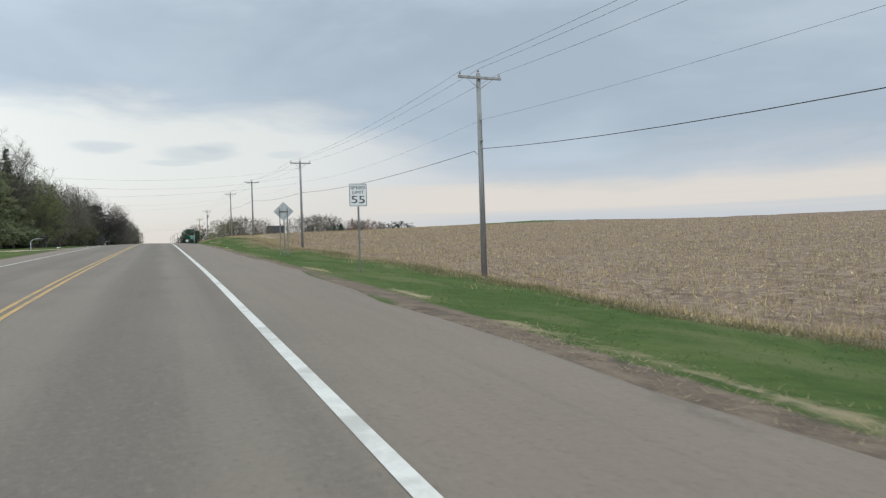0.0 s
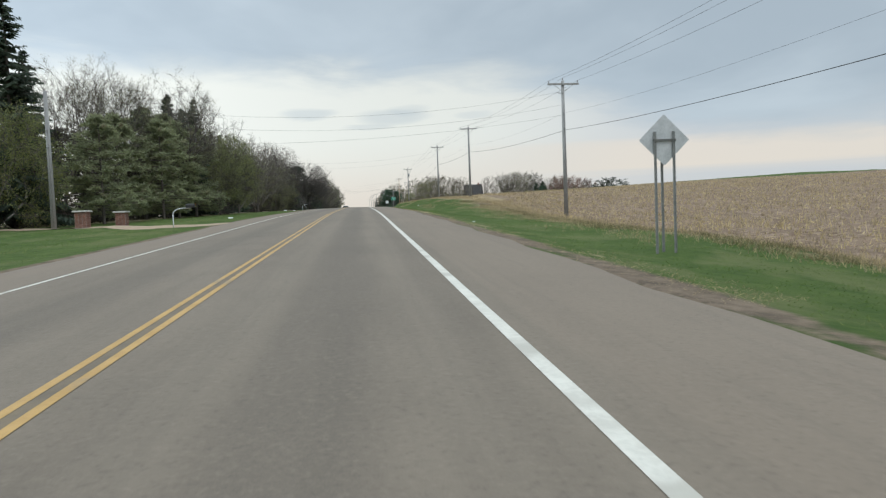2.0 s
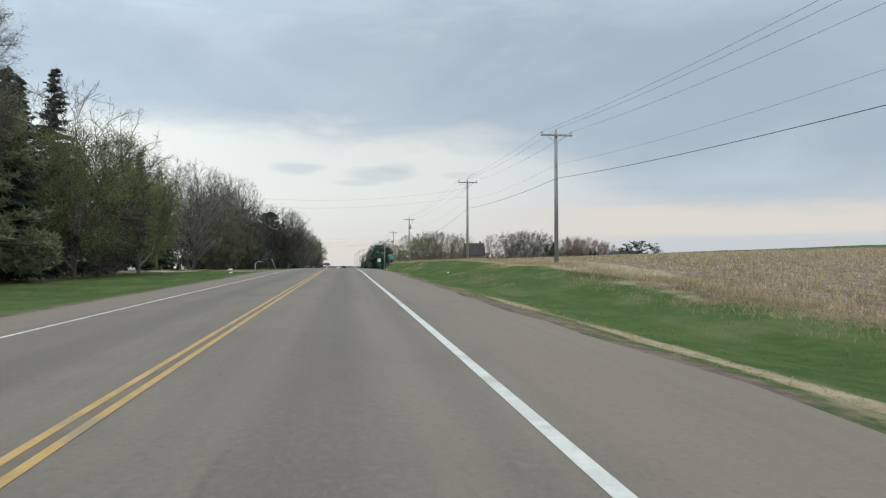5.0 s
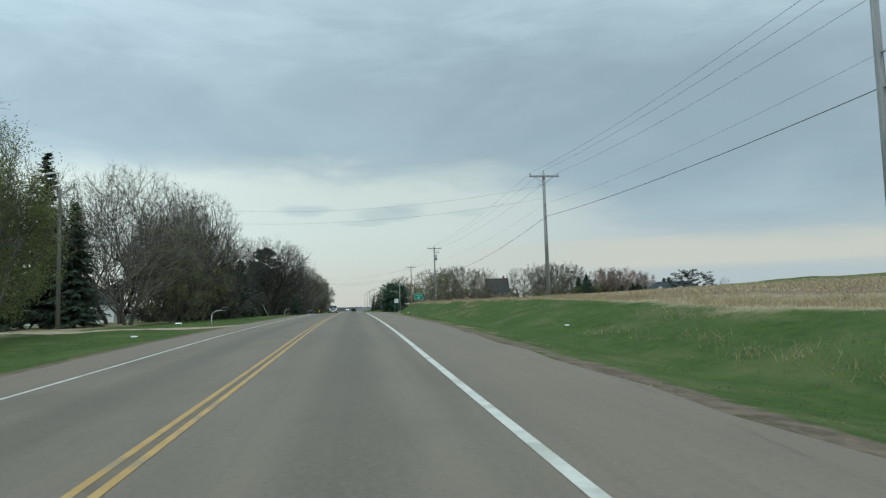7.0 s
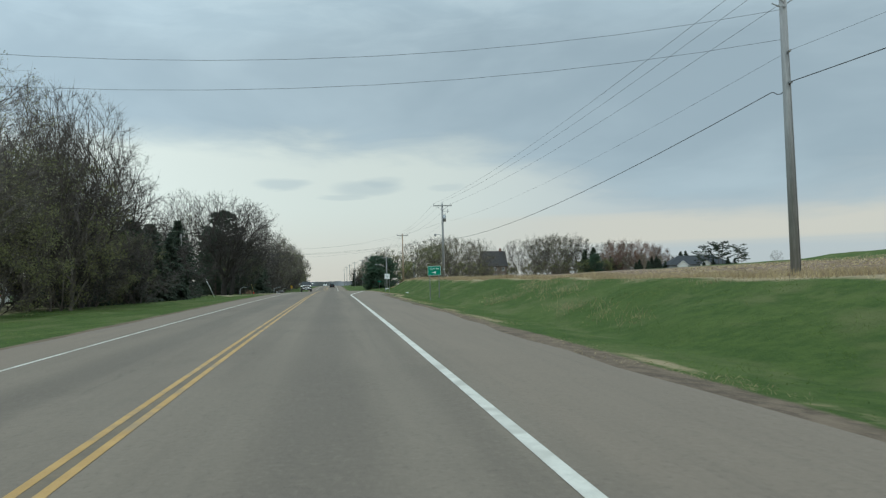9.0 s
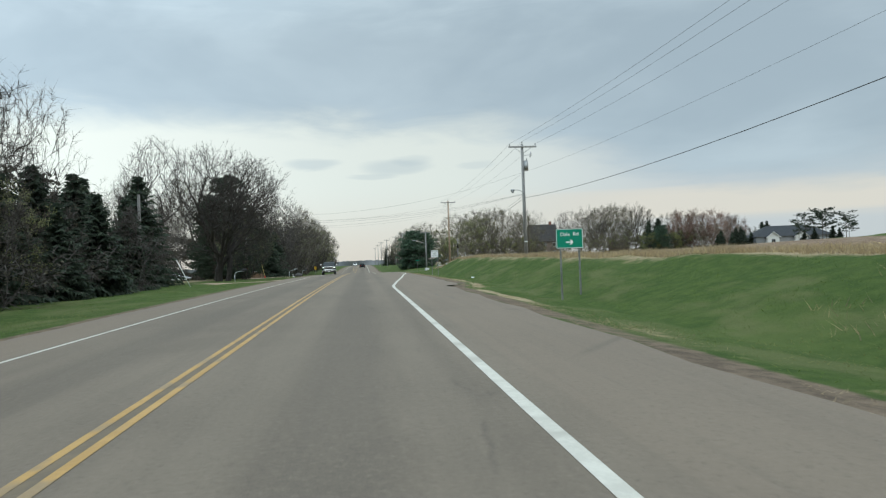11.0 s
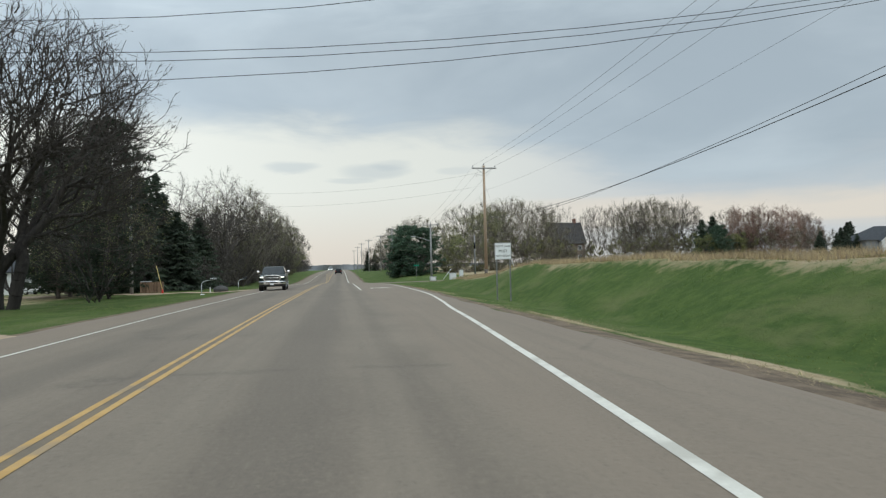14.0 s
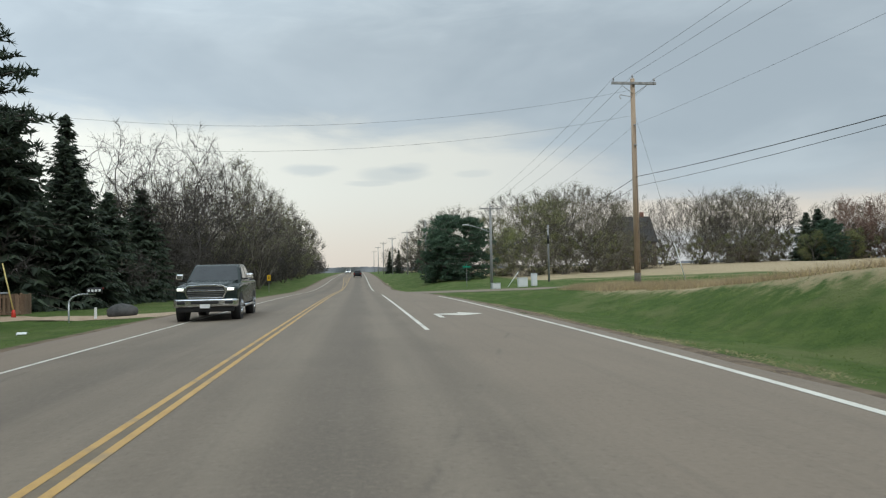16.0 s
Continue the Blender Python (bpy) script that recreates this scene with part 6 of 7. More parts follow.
def car(m, paint_m, label, tall=0.0, lit=False):
    """A plain four-door car, nose towards -y."""
    t = thing("car", m, label, "car", "cars in view")
    part("body", bm_side([(-2.15, 0.30), (-2.25, 0.50), (-2.20, 0.74), (-1.0, 0.95), (1.75, 1.0 + tall * 0.4), (2.2, 0.95 + tall * 0.5), (2.25, 0.45), (2.15, 0.30)], 1.78, 0, 0.06), paint_m, t)
    part("cabin", bm_side([(-1.1, 0.9), (-0.35, 1.36 + tall), (0.0, 1.44 + tall), (1.1, 1.42 + tall), (1.6 + tall, 1.2 + tall * 0.8), (2.0 + tall * 0.2, 0.92)], 1.62, 0, 0.05, 0.80, 1.15), paint_m, t)
    part("windshield", quad([(-0.72, -1.0, 0.98), (0.72, -1.0, 0.98), (0.60, -0.40, 1.36 + tall), (-0.60, -0.40, 1.36 + tall)], 0.02), GLASS, t)
    part("rear_window", quad([(0.66, 1.98, 1.0 + tall * 0.3), (-0.66, 1.98, 1.0 + tall * 0.3), (-0.58, 1.58 + tall, 1.22 + tall * 0.85), (0.58, 1.58 + tall, 1.22 + tall * 0.85)], 0.02), GLASS, t)
    for s in (-1, 1):
        part("side_window", quad([(s * 0.80, -0.75, 1.0), (s * 0.80, 1.5, 1.02), (s * 0.69, 1.25, 1.32 + tall), (s * 0.69, -0.22, 1.32 + tall)], 0.022), GLASS, t)
        part("headlight", bm_box(0.36, 0.12, 0.13, s * 0.66, -2.19, 0.58, 0.03), HEADLIGHT if lit else PORCELAIN, t)
        part("tail_light", bm_box(0.30, 0.08, 0.16, s * 0.70, 2.21, 0.66 + tall * 0.3, 0.02), TAIL, t)
        part("mirror", bm_box(0.16, 0.10, 0.12, s * 0.96, -0.68, 0.98, 0.03), paint_m, t)
        for y in (-1.38, 1.38):
            wheel(t, s * 0.80, y, 0.33, 0.22)
    part("bumper", bm_box(1.6, 0.12, 0.2, 0, -2.22, 0.34, 0.04), TRIM, t)
    return t


def on_road(x, y, turn=0.0):
    slope = math.degrees(math.atan((float(road_z(y + 2)) - float(road_z(y - 2))) / 4))
    return pose(x, y, float(road_z(y)) - 0.02 * abs(x) + 0.004, slope, 0, turn)


pickup(on_road(-3.05, 278.7, 2), "dark green pickup truck with lit headlights on the road")
car(on_road(1.75, 412, 180), paint("black_car_paint", (0.010, 0.011, 0.013)), "dark car driving away on the far road", 0.28)
WHITE_CAR = paint("white_car_paint", (0.62, 0.63, 0.64))
car(on_road(-1.8, 505, 0), WHITE_CAR, "white car with lit headlights coming along the road", 0.25, True)
for x, y, turn, pm, tall, label in ((-33.0, 309.0, 75, WHITE_CAR, 0.1, "white car parked among the trees"), (-24.0, 309.0, 80, paint("grey_car_paint", (0.06, 0.065, 0.075)), 0.2, "dark grey car parked in a yard"),
                                    (-18.0, 322.0, 70, paint("blue_car_paint", (0.02, 0.03, 0.05)), 0.05, "dark blue car parked under bare trees")):
    car(Matrix.Translation(on(x, y)) @ Matrix.Rotation(radians(turn), 4, "Z"), pm, label, tall)


# ---- houses ----------------------------------------------------------------
SIDING = mat("white_siding", (0.60, 0.61, 0.61), (0.70, 0.71, 0.71), 1.5, 0.7, 0.2, stretch=(0.2, 0.2, 6))
GREYDOOR = mat("grey_garage_door", (0.22, 0.225, 0.235), (0.27, 0.275, 0.285), 1.5, 0.6, 0.1)
SHINGLE = mat("dark_shingles", (0.026, 0.029, 0.034), (0.048, 0.052, 0.058), 3.0, 0.9, 0.5)
SHINGLE_G = mat("grey_shingles", (0.036, 0.034, 0.034), (0.062, 0.059, 0.058), 3.0, 0.9, 0.5)
CLAPBOARD = mat("weathered_brown_clapboard", (0.13, 0.10, 0.085), (0.19, 0.155, 0.13), 1.5, 0.8, 0.3, stretch=(0.2, 0.2, 6))
PANE = mat("window_glass", (0.03, 0.035, 0.04), (0.05, 0.055, 0.06), 1.0, 0.1, spec=0.8)
BRICK_RED = mat("red_brick", (0.150, 0.072, 0.054), (0.215, 0.108, 0.082), 5.0, 0.9, 0.5, each=0.3)
MORTAR = mat("mortar", (0.27, 0.25, 0.23), (0.35, 0.33, 0.30), 8.0, 0.95, 0.4)
CAPSTONE = mat("pale_cap_stone", (0.42, 0.41, 0.39), (0.55, 0.54, 0.51), 4.0, 0.9, 0.4)


def gable_roof(w, d, h, over=0.35, thick=0.16):
    """Two sloping slabs, ridge along x, eaves at z 0."""
    bm = bmesh.new()
    for s in (-1, 1):
        made = bm_prism([(s * (d / 2 + over), -over * h / (d / 2)), (0, h), (0, h + thick), (s * (d / 2 + over), -over * h / (d / 2) + thick)], w + 2 * over)
        bmesh.ops.transform(made, matrix=Matrix.Rotation(radians(-90), 4, "Z"), verts=made.verts)
        bm = joined(bm, made)
    return bm


def hip_roof(w, d, h, over=0.4):
    bm = bmesh.new()
    a, b = w / 2 + over, d / 2 + over
    c = [bm.verts.new(v) for v in ((-a, -b, 0), (a, -b, 0), (a, b, 0), (-a, b, 0), (-a + b * 0.85, 0, h), (a - b * 0.85, 0, h))]
    for f in ((0, 1, 5, 4), (2, 3, 4, 5), (1, 2, 5), (3, 0, 4), (3, 2, 1, 0)):
        bm.faces.new([c[i] for i in f])
    return bm


def house_window(parent, x, y, z, w=0.9, h=1.2):
    fr = bm_box(w + 0.16, 0.08, 0.08, x, y, z + h)
    for s in (-1, 1):
        fr = bm_box(0.08, 0.08, h, x + s * (w / 2 + 0.04), y, z, bm=fr)
    fr = bm_box(0.05, 0.06, h, x, y, z, bm=fr)
    win = part("window", bm_box(w + 0.20, 0.10, 0.09, x, y - 0.02, z - 0.09, bm=fr), SIDING, parent)
    part("pane", bm_box(w, 0.03, h, x, y + 0.01, z), PANE, win)


DULLSIDING = mat("dull_blue_grey_siding", (0.17, 0.185, 0.20), (0.23, 0.245, 0.26), 3.0, 0.7)
h1 = thing("ranch_house", Matrix.Translation(on(114.5, 345.0, -0.8)) @ Matrix.Rotation(radians(-12), 4, "Z"), "low blue-grey house with dark hipped roof and white gables", "house", "houses in view")
part("wall", bm_box(19.0, 10.0, 3.0), DULLSIDING, h1)
part("roof", hip_roof(19.0, 10.0, 2.9), SHINGLE, h1, "", Matrix.Translation((0, 0, 3.0)))
for x in (-5.6, 1.4):
    part("front_gable", bm_prism([(x - 1.5, 0), (x + 1.5, 0), (x + 1.5, 2.9), (x, 4.1), (x - 1.5, 2.9)], 1.6), SIDING, h1, "white front gable", Matrix.Translation((0, -5.2, 0)))
    for s in (-1, 1):
        part("gable_roof", bm_prism([(x, 4.12), (x + s * 1.85, 2.62), (x + s * 1.85, 2.80), (x, 4.32)], 3.4), SHINGLE, h1, "", Matrix.Translation((0, -4.6, 0)))
        part("barge_board", bm_prism([(x, 4.06), (x + s * 1.88, 2.54), (x + s * 1.88, 2.74), (x, 4.28)], 0.06), SIDING, h1, "", Matrix.Translation((0, -6.33, 0)))
    house_window(h1, x, -6.03, 1.1)
part("garage_door", bm_box(3.6, 0.12, 2.4, -2.1, -5.04, 0.1), GREYDOOR, h1, "grey garage door")
for x in (4.6, 6.4, 8.2):
    house_window(h1, x, -5.03, 1.0, 1.1, 1.1)
utility_pole(121.0, 350.0, 15.0, "slim utility pole beside a house", group="distant utility poles")

h2 = thing("farmhouse", Matrix.Translation(on(63.0, 403.0, -0.1)), "old brown farmhouse with steep grey roof and chimney", "house", "houses in view")
part("wall", bm_box(9.0, 8.0, 5.6), CLAPBOARD, h2)
made = bm_prism([(-4.0, 5.6), (4.0, 5.6), (0, 11.0)], 9.0)
bmesh.ops.transform(made, matrix=Matrix.Rotation(radians(90), 4, "Z"), verts=made.verts)
part("gable_wall", made, CLAPBOARD, h2)
part("roof", gable_roof(9.0, 8.0, 5.4), SHINGLE_G, h2, "steep grey shingle roof", Matrix.Translation((0, 0, 5.65)))
part("chimney", bm_box(0.8, 0.7, 2.0, 3.0, 0.2, 10.2, 0.03), BRICK_RED, h2, "red brick chimney")
for x in (-3.0, 0.0, 3.0):
    house_window(h2, x, -4.03, 1.0)
    house_window(h2, x, -4.03, 3.6)
h3 = thing("shed", Matrix.Translation(on(90.0, 403.0)), "weathered dark shed among bare trees", "shed", "houses in view")
part("wall", bm_box(6.0, 4.0, 2.6), CLAPBOARD, h3)
part("roof", gable_roof(6.0, 4.0, 1.4), SHINGLE, h3, "", Matrix.Translation((0, 0, 2.62)))
for x, y, w, label in ((-44.0, 231.0, 14.0, "white house glimpsed through bare trees"), (-46.0, 322.0, 12.0, "pale house glimpsed through dark woods")):
    h = thing("house", Matrix.Translation(on(x, y)) @ Matrix.Rotation(radians(8), 4, "Z"), label, "house", "houses in view")
    part("wall", bm_box(w, 8.0, 3.2), SIDING, h)
    part("roof", gable_roof(w, 8.0, 2.2), SHINGLE, h, "", Matrix.Translation((0, 0, 3.22)))
    for k in range(4):
        house_window(h, -w / 2 + 2 + k * (w - 4) / 3, -4.03, 1.0)

# brick gate pillars
for x, y in ((-15.1, 76.6), (-14.7, 82.6)):
    p = thing("gate_pillar", Matrix.Translation(on(x, y)), "low red brick gate pillar with pale stone cap", "pillar", "brick gate pillars")
    part("core", bm_box(0.68, 0.68, 1.08, 0, 0, -0.1), MORTAR, p)
    part("cap", bm_box(0.92, 0.92, 0.10, 0, 0, 0.985, 0.02), CAPSTONE, p, "pale stone cap")
    unit = bm_box(0.205, 0.10, 0.062, 0, 0, 0)
    stretcher = bpy.data.meshes.new("brick")
    unit.to_mesh(stretcher)
    unit.free()
    stretcher.materials.append(BRICK_RED)
    for c in range(13):
        for k in range(3):
            for side, (ux, uy, a) in enumerate(((0, -0.305, 0), (0.305, 0, 90), (0, 0.305, 0), (-0.305, 0, 90))):
                off = -0.225 + 0.225 * k + (0.008 if c % 2 else -0.008)
                b = new("brick", stretcher)
                b.parent = p
                b.matrix_basis = pose(ux + (off if a == 0 else 0), uy + (off if a else 0), 0.02 + c * 0.074, 0, 0, a)


# ---- mailboxes, boxes and other roadside things ---------------------------
def mailbox(x, y, label, reach=1.0, board=False):
    t = thing("mailbox", Matrix.Translation(on(x, y)), label, "mailbox", "mailboxes on bent pipe posts")
    pts = [(0, 0, -0.3), (0, 0, 0.75)] + [(reach * (1 - math.cos(a)) * 0.55, 0, 0.75 + 0.35 * math.sin(a)) for a in np.linspace(0.2, 1.57, 7)] + [(reach, 0, 1.11)]
    part("pipe_post", bm_sweep(pts, 0.032, 8), SIGN_BACK, t, "bent white pipe post")
    box = bmesh.new()
    made = bm_prism([(-0.09, 0), (0.09, 0), (0.09, 0.13)] + [(0.09 * math.cos(a), 0.13 + 0.09 * math.sin(a)) for a in np.linspace(0.3, 2.84, 7)] + [(-0.09, 0.13)], 0.50, 0.006)
    bmesh.ops.transform(made, matrix=Matrix.Translation((reach, 0, 1.13)) @ Matrix.Rotation(radians(90), 4, "Z"), verts=made.verts)
    part("box", joined(box, made), TRIM, t, "black metal mailbox")
    if board:
        pl = part("number_board", bm_box(0.62, 0.015, 0.16, reach, -0.12, 1.16, 0.004), TRIM, t, "dark board with pale bars")
    for k in range(4 if board else 0):
        part("bar", bm_box(0.085, 0.004, 0.10, reach - 0.2 + 0.135 * k, -0.13, 1.19), SIGN_W, pl)
    part("flag", bm_box(0.012, 0.10, 0.05, reach + 0.27, 0.05, 1.30), TAIL, t)
    return t


mailbox(-8.6, 72.6, "black mailbox on a bent pipe post by the drive")
mailbox(-8.6, 163.5, "black mailbox on a pale bent pipe post")
mailbox(-11.3, 246.5, "dark mailbox on a bent post beside the lawn")
mailbox(-9.3, 281.2, "dark mailbox with number board above a boulder", board=True)
mailbox(-9.0, 300.5, "small dark mailbox at the wood's edge", 0.8)


def lump(name, x, y, size, material, label, category, seed=1, group=""):
    """An uneven rounded lump resting on the ground."""
    bm = bmesh.new()
    bmesh.ops.create_icosphere(bm, subdivisions=3, radius=0.5)
    for v in bm.verts:
        n = noise.noise(v.co * 2.2 + Vector((seed, 0, 0))) * 0.16 + noise.noise(v.co * 6 + Vector((0, seed, 0))) * 0.05
        v.co = Vector((v.co.x * size[0], v.co.y * size[1], max(v.co.z, -0.32) * size[2])) * (1 + n)
    for f in bm.faces:
        f.smooth = True
    ob = part(name, bm, material)
    ob.matrix_basis = Matrix.Translation(on(x, y, 0.28 * size[2]))
    return tagged(ob, label, category, group)


DARKSTONE = mat("dark_stone", (0.045, 0.045, 0.045), (0.085, 0.083, 0.08), 3.0, 0.9, 0.6)
lump("boulder", -8.2, 284.0, (1.3, 0.9, 0.75), DARKSTONE, "dark rounded boulder beside a gravel drive", "boulder")
m1 = thing("marker_post", Matrix.Translation(on(-8.9, 282.9)), "short white marker beside a boulder", "marker")
part("stake", bm_box(0.10, 0.04, 0.55, 0, 0, -0.05, 0.01), SIGN_W, m1)
SLAT = mat("crate_slats", (0.15, 0.095, 0.062), (0.25, 0.17, 0.115), 4.0, 0.9, 0.6, stretch=(1, 1, 0.2), each=0.3)
cr = thing("slatted_crate", Matrix.Translation(on(-15.3, 289.0)) @ Matrix.Rotation(radians(6), 4, "Z"), "low brown slatted wooden crate on grass", "crate")
part("floor_board", bm_box(1.96, 1.0, 0.10, 0, 0, 0.02), SLAT, cr)
for k in range(10):
    for y in (-0.51, 0.51):
        part("slat", bm_box(0.13, 0.025, 1.02 + 0.03 * math.sin(k * 2.1), -0.90 + 0.2 * k, y, 0.0, 0.006), SLAT, cr)
for x in (-0.98, 0.98):
    for k in range(5):
        part("slat", bm_box(0.025, 0.13, 1.0, x, -0.40 + 0.2 * k, 0.0, 0.006), SLAT, cr)
for z in (0.18, 0.84):
    part("rail", bm_box(1.9, 0.03, 0.09, 0, -0.475, z, 0.006), SLAT, cr)
part("cover", bm_box(0.9, 1.06, 0.07, -0.52, 0, 1.03, 0.02), SIGN_BACK, cr, "grey cover board")
REDP = mat("red_plastic", (0.50, 0.035, 0.02), (0.60, 0.05, 0.03), 6.0, 0.5)
YELP = mat("pale_yellow_guard", (0.55, 0.45, 0.16), (0.64, 0.54, 0.22), 6.0, 0.5)
gw = thing("guy_wire", Matrix.Translation(on(-13.7, 286.3)), "slanted guy wire with pale guard and red foot", "guy wire", "pole guy wires")
part("foot", bm_tube((0, 0, -0.05), (0, 0, 0.35), 0.11, 0.06, 12), REDP, gw, "red plastic foot")
part("guard", bm_tube((0, 0, 0.3), (-0.55, 0.15, 2.5), 0.03, 0.03, 8), YELP, gw, "pale yellow guard tube")
part("strand", bm_tube((-0.55, 0.15, 2.5), (-3.0, 1.15, 9.6), 0.008, 0.008, 5), WIRE, gw)
for px, py, tx, ty, tz, up in ((-12.8, 234.0, -16.7, 233.4, 8.6, 2.4), (20.2, 289.0, 16.7, 287.2, 9.0, 2.2), (17.8, 325.0, 23.9, 330.9, 6.2, 1.6)):
    gw = thing("guy_wire", Matrix.Translation(on(px, py)), "slanted guy wire with pale plastic guard", "guy wire", "pole guy wires")
    top = Vector((tx - px, ty - py, tz))
    knee = top * (up / tz)
    part("guard", bm_tube((0, 0, -0.05), knee, 0.028, 0.028, 8), SIGN_W, gw, "pale plastic guard")
    part("strand", bm_tube(knee, top, 0.006, 0.006, 5), WIRE, gw)

# cabinets by the junction
for x, y, w, h, label in ((19.2, 324.0, 1.0, 0.95, "pale grey utility cabinet by the junction"), (20.6, 324.6, 0.55, 1.3, "narrow pale utility pedestal by the junction"), (15.8, 321.4, 0.9, 0.6, "low grey-green utility box on grass")):
    c = thing("utility_cabinet", Matrix.Translation(on(x, y)), label, "utility box", "utility boxes")
    part("housing", bm_box(w, 0.6, h, 0, 0, -0.05, 0.02), SIDING if h > 0.7 else SIGN_BACK, c)
    part("lid", bm_box(w + 0.06, 0.66, 0.06, 0, 0, h - 0.05, 0.015), SIGN_BACK, c)
    part("hatch", bm_box(w * 0.8, 0.02, h * 0.75, 0, -0.305, 0.08, 0.005), SIDING, c)
st = thing("service_pole", Matrix.Translation(on(24.0, 330.9)), "short grey pole with dark sleeve near cabinets", "utility pole", "distant utility poles")
part("shaft", bm_tube((0, 0, -0.3), (0, 0, 6.6), 0.13, 0.10, 12), OLDWOOD, st)
part("sleeve", bm_tube((0, 0, 4.4), (0, 0, 5.4), 0.135, 0.13, 12), TRIM, st, "dark sleeve")
sn = thing("street_name_sign", Matrix.Translation(on(14.7, 333.3)), "small green street name blades on a post", "road sign", "roadside signs")
u_post(0, 0.01, -0.3, 2.3, sn)
part("blade", bm_box(0.9, 0.02, 0.2, 0, 0, 2.2, 0.005), SIGN_G, sn)
part("cross_blade", bm_box(0.02, 0.9, 0.2, 0, 0, 2.43, 0.005), SIGN_G, sn)

# litter and sealed cracks
rl = np.random.default_rng(77)
for x, y, s in ((11.2, 139.4, 0.13), (11.1, 228.2, 0.19), (7.9, 65.5, 0.075), (-7.9, 274.3, 0.18), (-8.4, 89.4, 0.22), (-8.4, 144.4, 0.18), (-12.4, 169.4, 0.30)):
    bm = bmesh.new()
    bmesh.ops.create_grid(bm, x_segments=6, y_segments=5, size=0.5)
    for v in bm.verts:
        v.co = Vector((v.co.x * s * 1.7, v.co.y * s * 0.8, s * (0.30 - 0.8 * v.co.y * v.co.y) + s * 0.16 * noise.noise(v.co * 3 + Vector((x, y, 0)))))
    bmesh.ops.solidify(bm, geom=bm.faces, thickness=0.004)
    bmesh.ops.recalc_face_normals(bm, faces=bm.faces)
    ob = part("litter", bm, SIGN_W)
    ob.matrix_basis = Matrix.Translation(on(x, y, 0.03)) @ Matrix.Rotation(rl.uniform(-0.4, 0.4), 4, "Z") @ Matrix.Rotation(radians(14), 4, "X")
    tagged(ob, "crumpled scrap of white litter on grass", "litter", "roadside litter")
SEAL = mat("crack_sealant", (0.075, 0.068, 0.062), (0.12, 0.11, 0.10), 3.0, 0.7, 0.2)
for y0, y1, x0, x1, wide in ((195.0, 199.0, 5.25, 4.72, 0.045), (198.6, 199.6, 6.1, 5.2, 0.03)):
    ys = np.linspace(y0, y1, 16)
    xs = x0 + (x1 - x0) * (ys - y0) / (y1 - y0) + 0.06 * np.sin(ys * 2.7)
    w = wide * (0.5 + 0.5 * np.abs(np.sin(ys * 1.9)))
    strip("crack", xs - w / 2, xs + w / 2, ys, 0.004, SEAL, "dark crack in the asphalt shoulder")


# ---- grass, dead grass and corn stubble -----------------------------------
def blades(name, X, Y, height, width, material, label, lean=0.35, seed=1, category="grass"):
    """Single pointed blades standing on the land, joined into one sheet of growth."""
    r = np.random.default_rng(seed)
    n = len(X)
    Z = land_z(X, Y) - 0.01
    a = r.uniform(0, 2 * np.pi, n)
    h = np.broadcast_to(height, n) * r.uniform(0.55, 1.25, n)
    w = np.broadcast_to(width, n)
    dx, dy = np.cos(a) * w, np.sin(a) * w
    lx, ly = r.normal(0, lean, n) * h, r.normal(0, lean, n) * h
    V = np.stack([np.stack([X - dx, Y - dy, Z], -1), np.stack([X + dx, Y + dy, Z], -1), np.stack([X + lx, Y + ly, Z + h], -1)], 1).reshape(-1, 3)
    ob = new(name, mesh_from(name, V, np.arange(3 * n).reshape(n, 3), material))
    return tagged(ob, label, category, kind="stuff")


gr = np.random.default_rng(101)


def patchy(X, Y, amount):
    """Thins a scatter to uneven patches."""
    p = 0.55 + 0.3 * value_noise(X * 0.5, Y * 0.4) + 0.25 * value_noise(X * 1.9 + 9, Y * 1.7)
    return gr.uniform(0, 1, len(X)) < p * amount


n = 170000
X, Y = gr.uniform(0, 1, n) ** 0.8 * 8.0, gr.uniform(2, 305, n)
X = X + paved_r(Y) + 0.9
keep = patchy(X, Y, 1.3) & (X < np.where(Y < 110, 15.2, 16.6))
blades("verge_grass", X[keep], Y[keep], 0.045, 0.009, BLADE, "short green verge grass on the bank", 1.2, seed=2)
n = 110000
X, Y = PAVED_L - 0.75 - gr.uniform(0, 1, n) ** 0.9 * 10.5, gr.uniform(30, 305, n)
keep = patchy(X, Y, 1.4)
for y0, y1, half in ((71.5, 79, 3.6), (155, 160, 3.4), (283.5, 286, 3.0), (237, 243, 2.2)):
    keep &= ~(np.abs(Y - (y0 + (y1 - y0) * (-X - 5) / 11)) < half)
blades("lawn_grass", X[keep], Y[keep], 0.05, 0.009, BLADE, "mown green lawn along the woods", 1.2, seed=3)
n = 125000
X, Y = gr.normal(0, 1, n), 5 + 291 * gr.uniform(0, 1, n) ** 0.55
X = np.where(Y < 100, 14.6 + X * 0.9, np.where(Y < 195, 16.8 + X * 0.85, 15.9 + X * 0.75))
keep = patchy(X, Y, 1.6) & ((Y < 100) | (X > np.where(Y < 195, 15.5, 14.6) + 0.35 * value_noise(Y * 0.3, Y * 0.07)))
blades("dead_grass", X[keep], Y[keep], np.where(Y[keep] < 150, 0.22, np.where(Y[keep] < 195, 0.26, 0.34)), 0.009, DEADBLADE, "pale dead grass along the field edge", 0.45, seed=4)
n = 34000
X, Y = 14.2 + gr.normal(0, 0.85, n), gr.uniform(2, 118, n)
keep = patchy(X, Y, 1.5) & (value_noise(X * 0.45 + 7, Y * 0.16) > 0.12 - 0.35 * (X - 13.6))
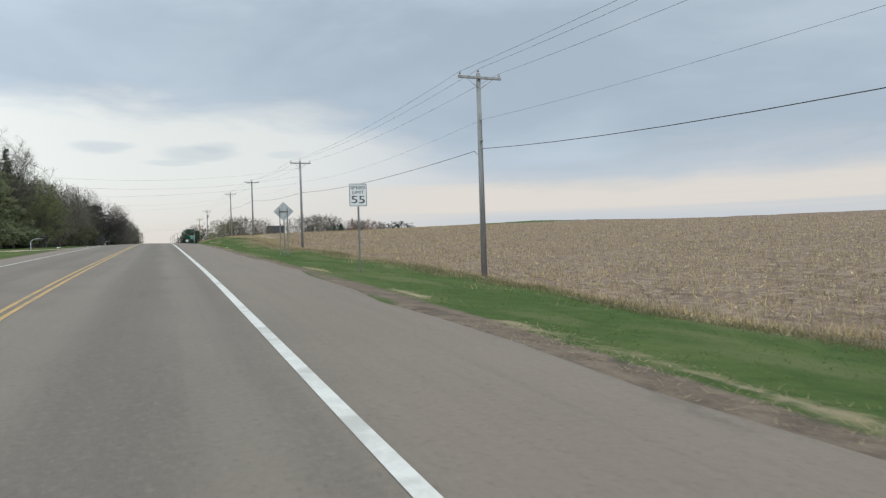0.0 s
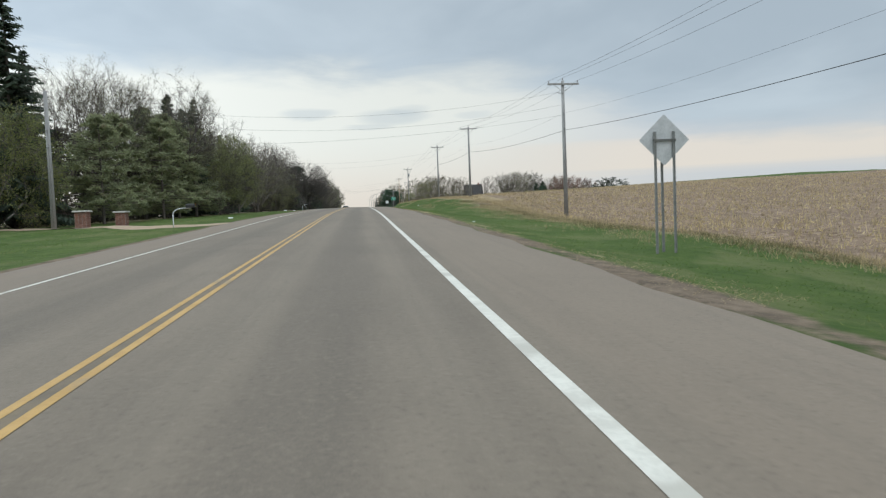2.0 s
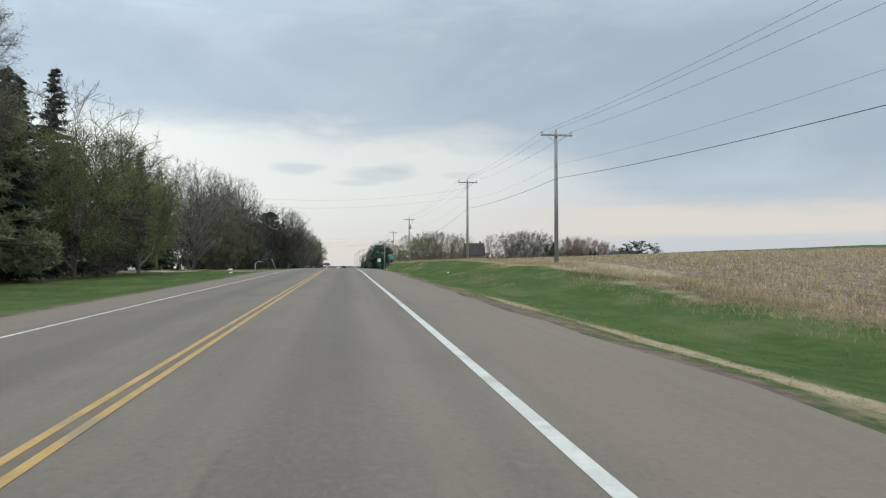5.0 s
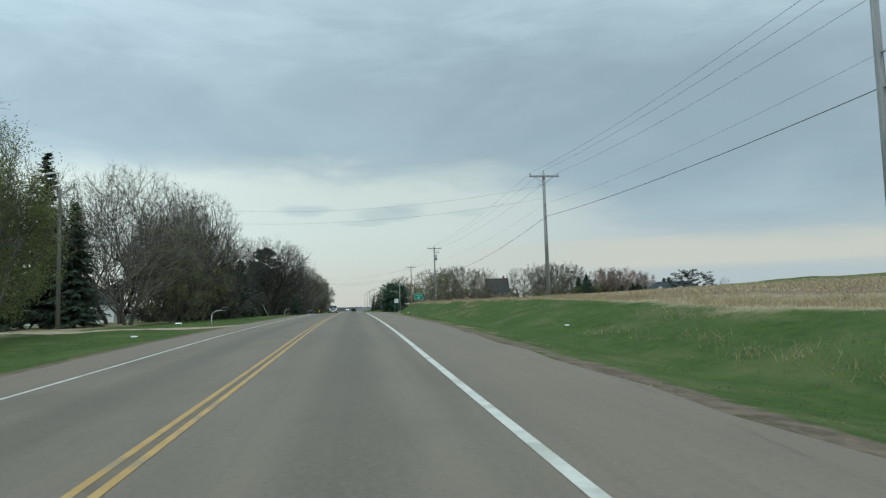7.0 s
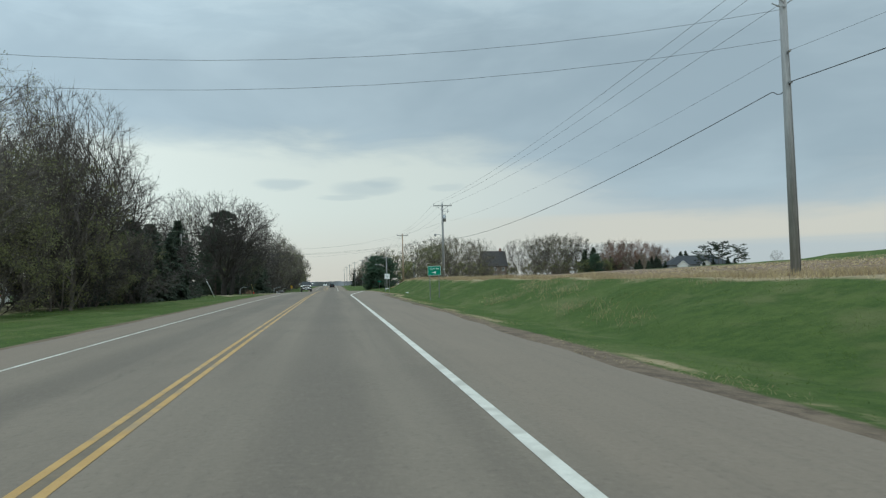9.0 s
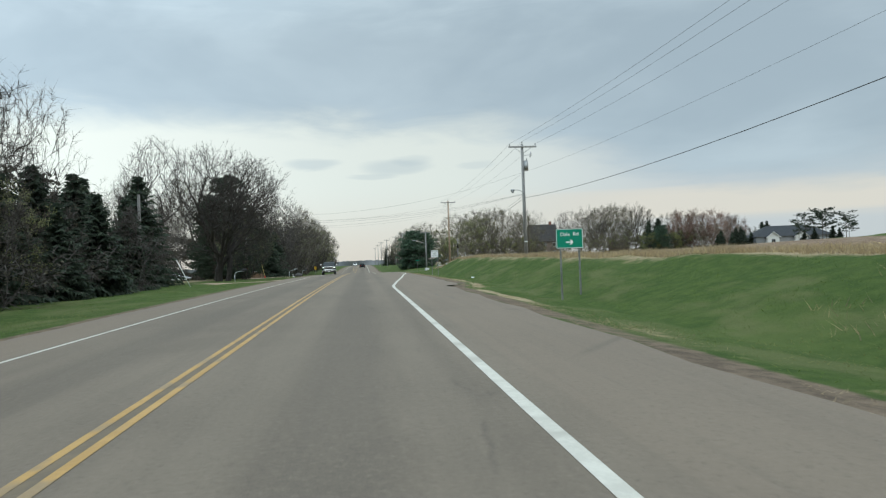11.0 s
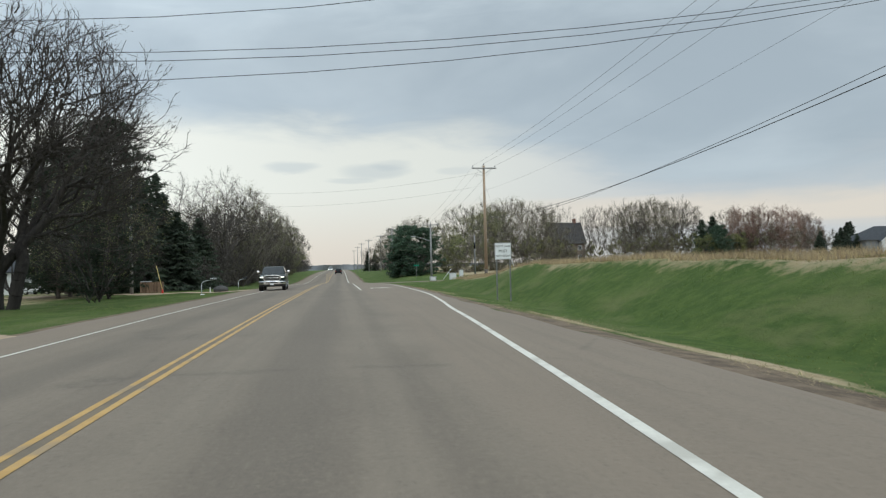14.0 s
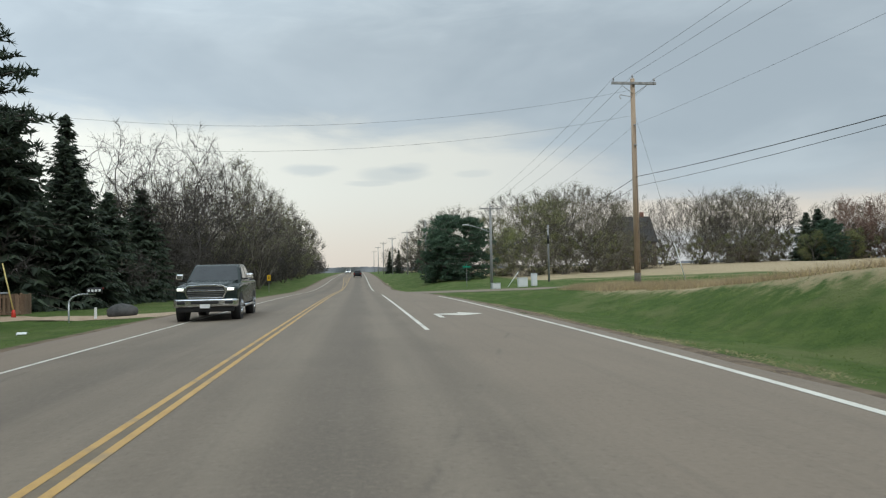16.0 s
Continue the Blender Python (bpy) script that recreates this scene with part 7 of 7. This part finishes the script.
blades("dead_grass", X[keep], Y[keep], 0.17, 0.010, WEED, "olive-brown weeds between verge and stubble", 0.5, seed=9)
n = 60000
Y = gr.uniform(2, 300, n)
X = paved_r(Y) + np.where(gr.uniform(0, 1, n) < 0.8, gr.normal(1.05, 0.42, n) * (1 - 0.4 * np.clip((Y - 235) / 20, 0, 1)) + 0.35 * value_noise(Y * 0.23, Y * 0.05), gr.uniform(0.05, 1.2, n))
keep = patchy(X, Y, 1.0) & (X > paved_r(Y)) & (value_noise(X * 0.9, Y * 0.35) > 0.35 * value_noise(Y * 0.11, X * 0.1 + 3))
blades("dead_grass", X[keep], Y[keep], 0.05, 0.006, DEADBLADE, "flattened straw along the asphalt edge", 1.8, seed=5)
# loose tufts of last year's stems on the bank
k = gr.integers(0, 2600, 22000)
tx, ty = gr.uniform(10.6, 15.2, 2600), 8 + 254 * gr.beta(2.2, 2.0, 2600)
big = gr.uniform(0.5, 1.5, 2600)
X, Y = tx[k] + gr.normal(0, 0.20, len(k)) * big[k], ty[k] + gr.normal(0, 0.40, len(k)) * big[k]
keep = ((value_noise(tx * 0.8 + 3, ty * 0.12) > -0.05) & (ty < 185))[k] & (X < np.where(Y < 110, 15.2, 16.6))
blades("dead_grass", X[keep], Y[keep], 0.18 * big[k][keep], 0.008, DEADBLADE, "scattered pale dead tufts on the bank", 0.6, seed=8)
# stubble stands in rows along the road
row = (110 * gr.uniform(0, 1, 180000) ** 1.7).astype(int)
X = 16.4 + row * 0.76 + gr.normal(0, 0.05, len(row))
Y = gr.uniform(0, 290, len(row))
keep = patchy(X, Y, 1.5) & (X > np.where(Y < 110, 15.8, 20.5)) & (gr.uniform(0, 1, len(row)) < np.clip(1.4 - X / 90, 0.25, 1) * np.clip((165 - Y) / 50, 0, 1))
blades("corn_stubble", X[keep], Y[keep], gr.uniform(0.14, 0.40, keep.sum()), 0.028, STALK, "cut corn stubble standing in rows", 0.28, seed=6, category="stubble")
X, Y = 16 + 62 * gr.uniform(0, 1, 60000) ** 1.4, gr.uniform(0, 200, 60000)
keep = patchy(X, Y, 1.3) & (X > np.where(Y < 110, 15.4, 19.5))
blades("corn_residue", X[keep], Y[keep], 0.12, 0.055, STALK, "pale corn leaves lying over the field", 2.2, seed=7, category="stubble")
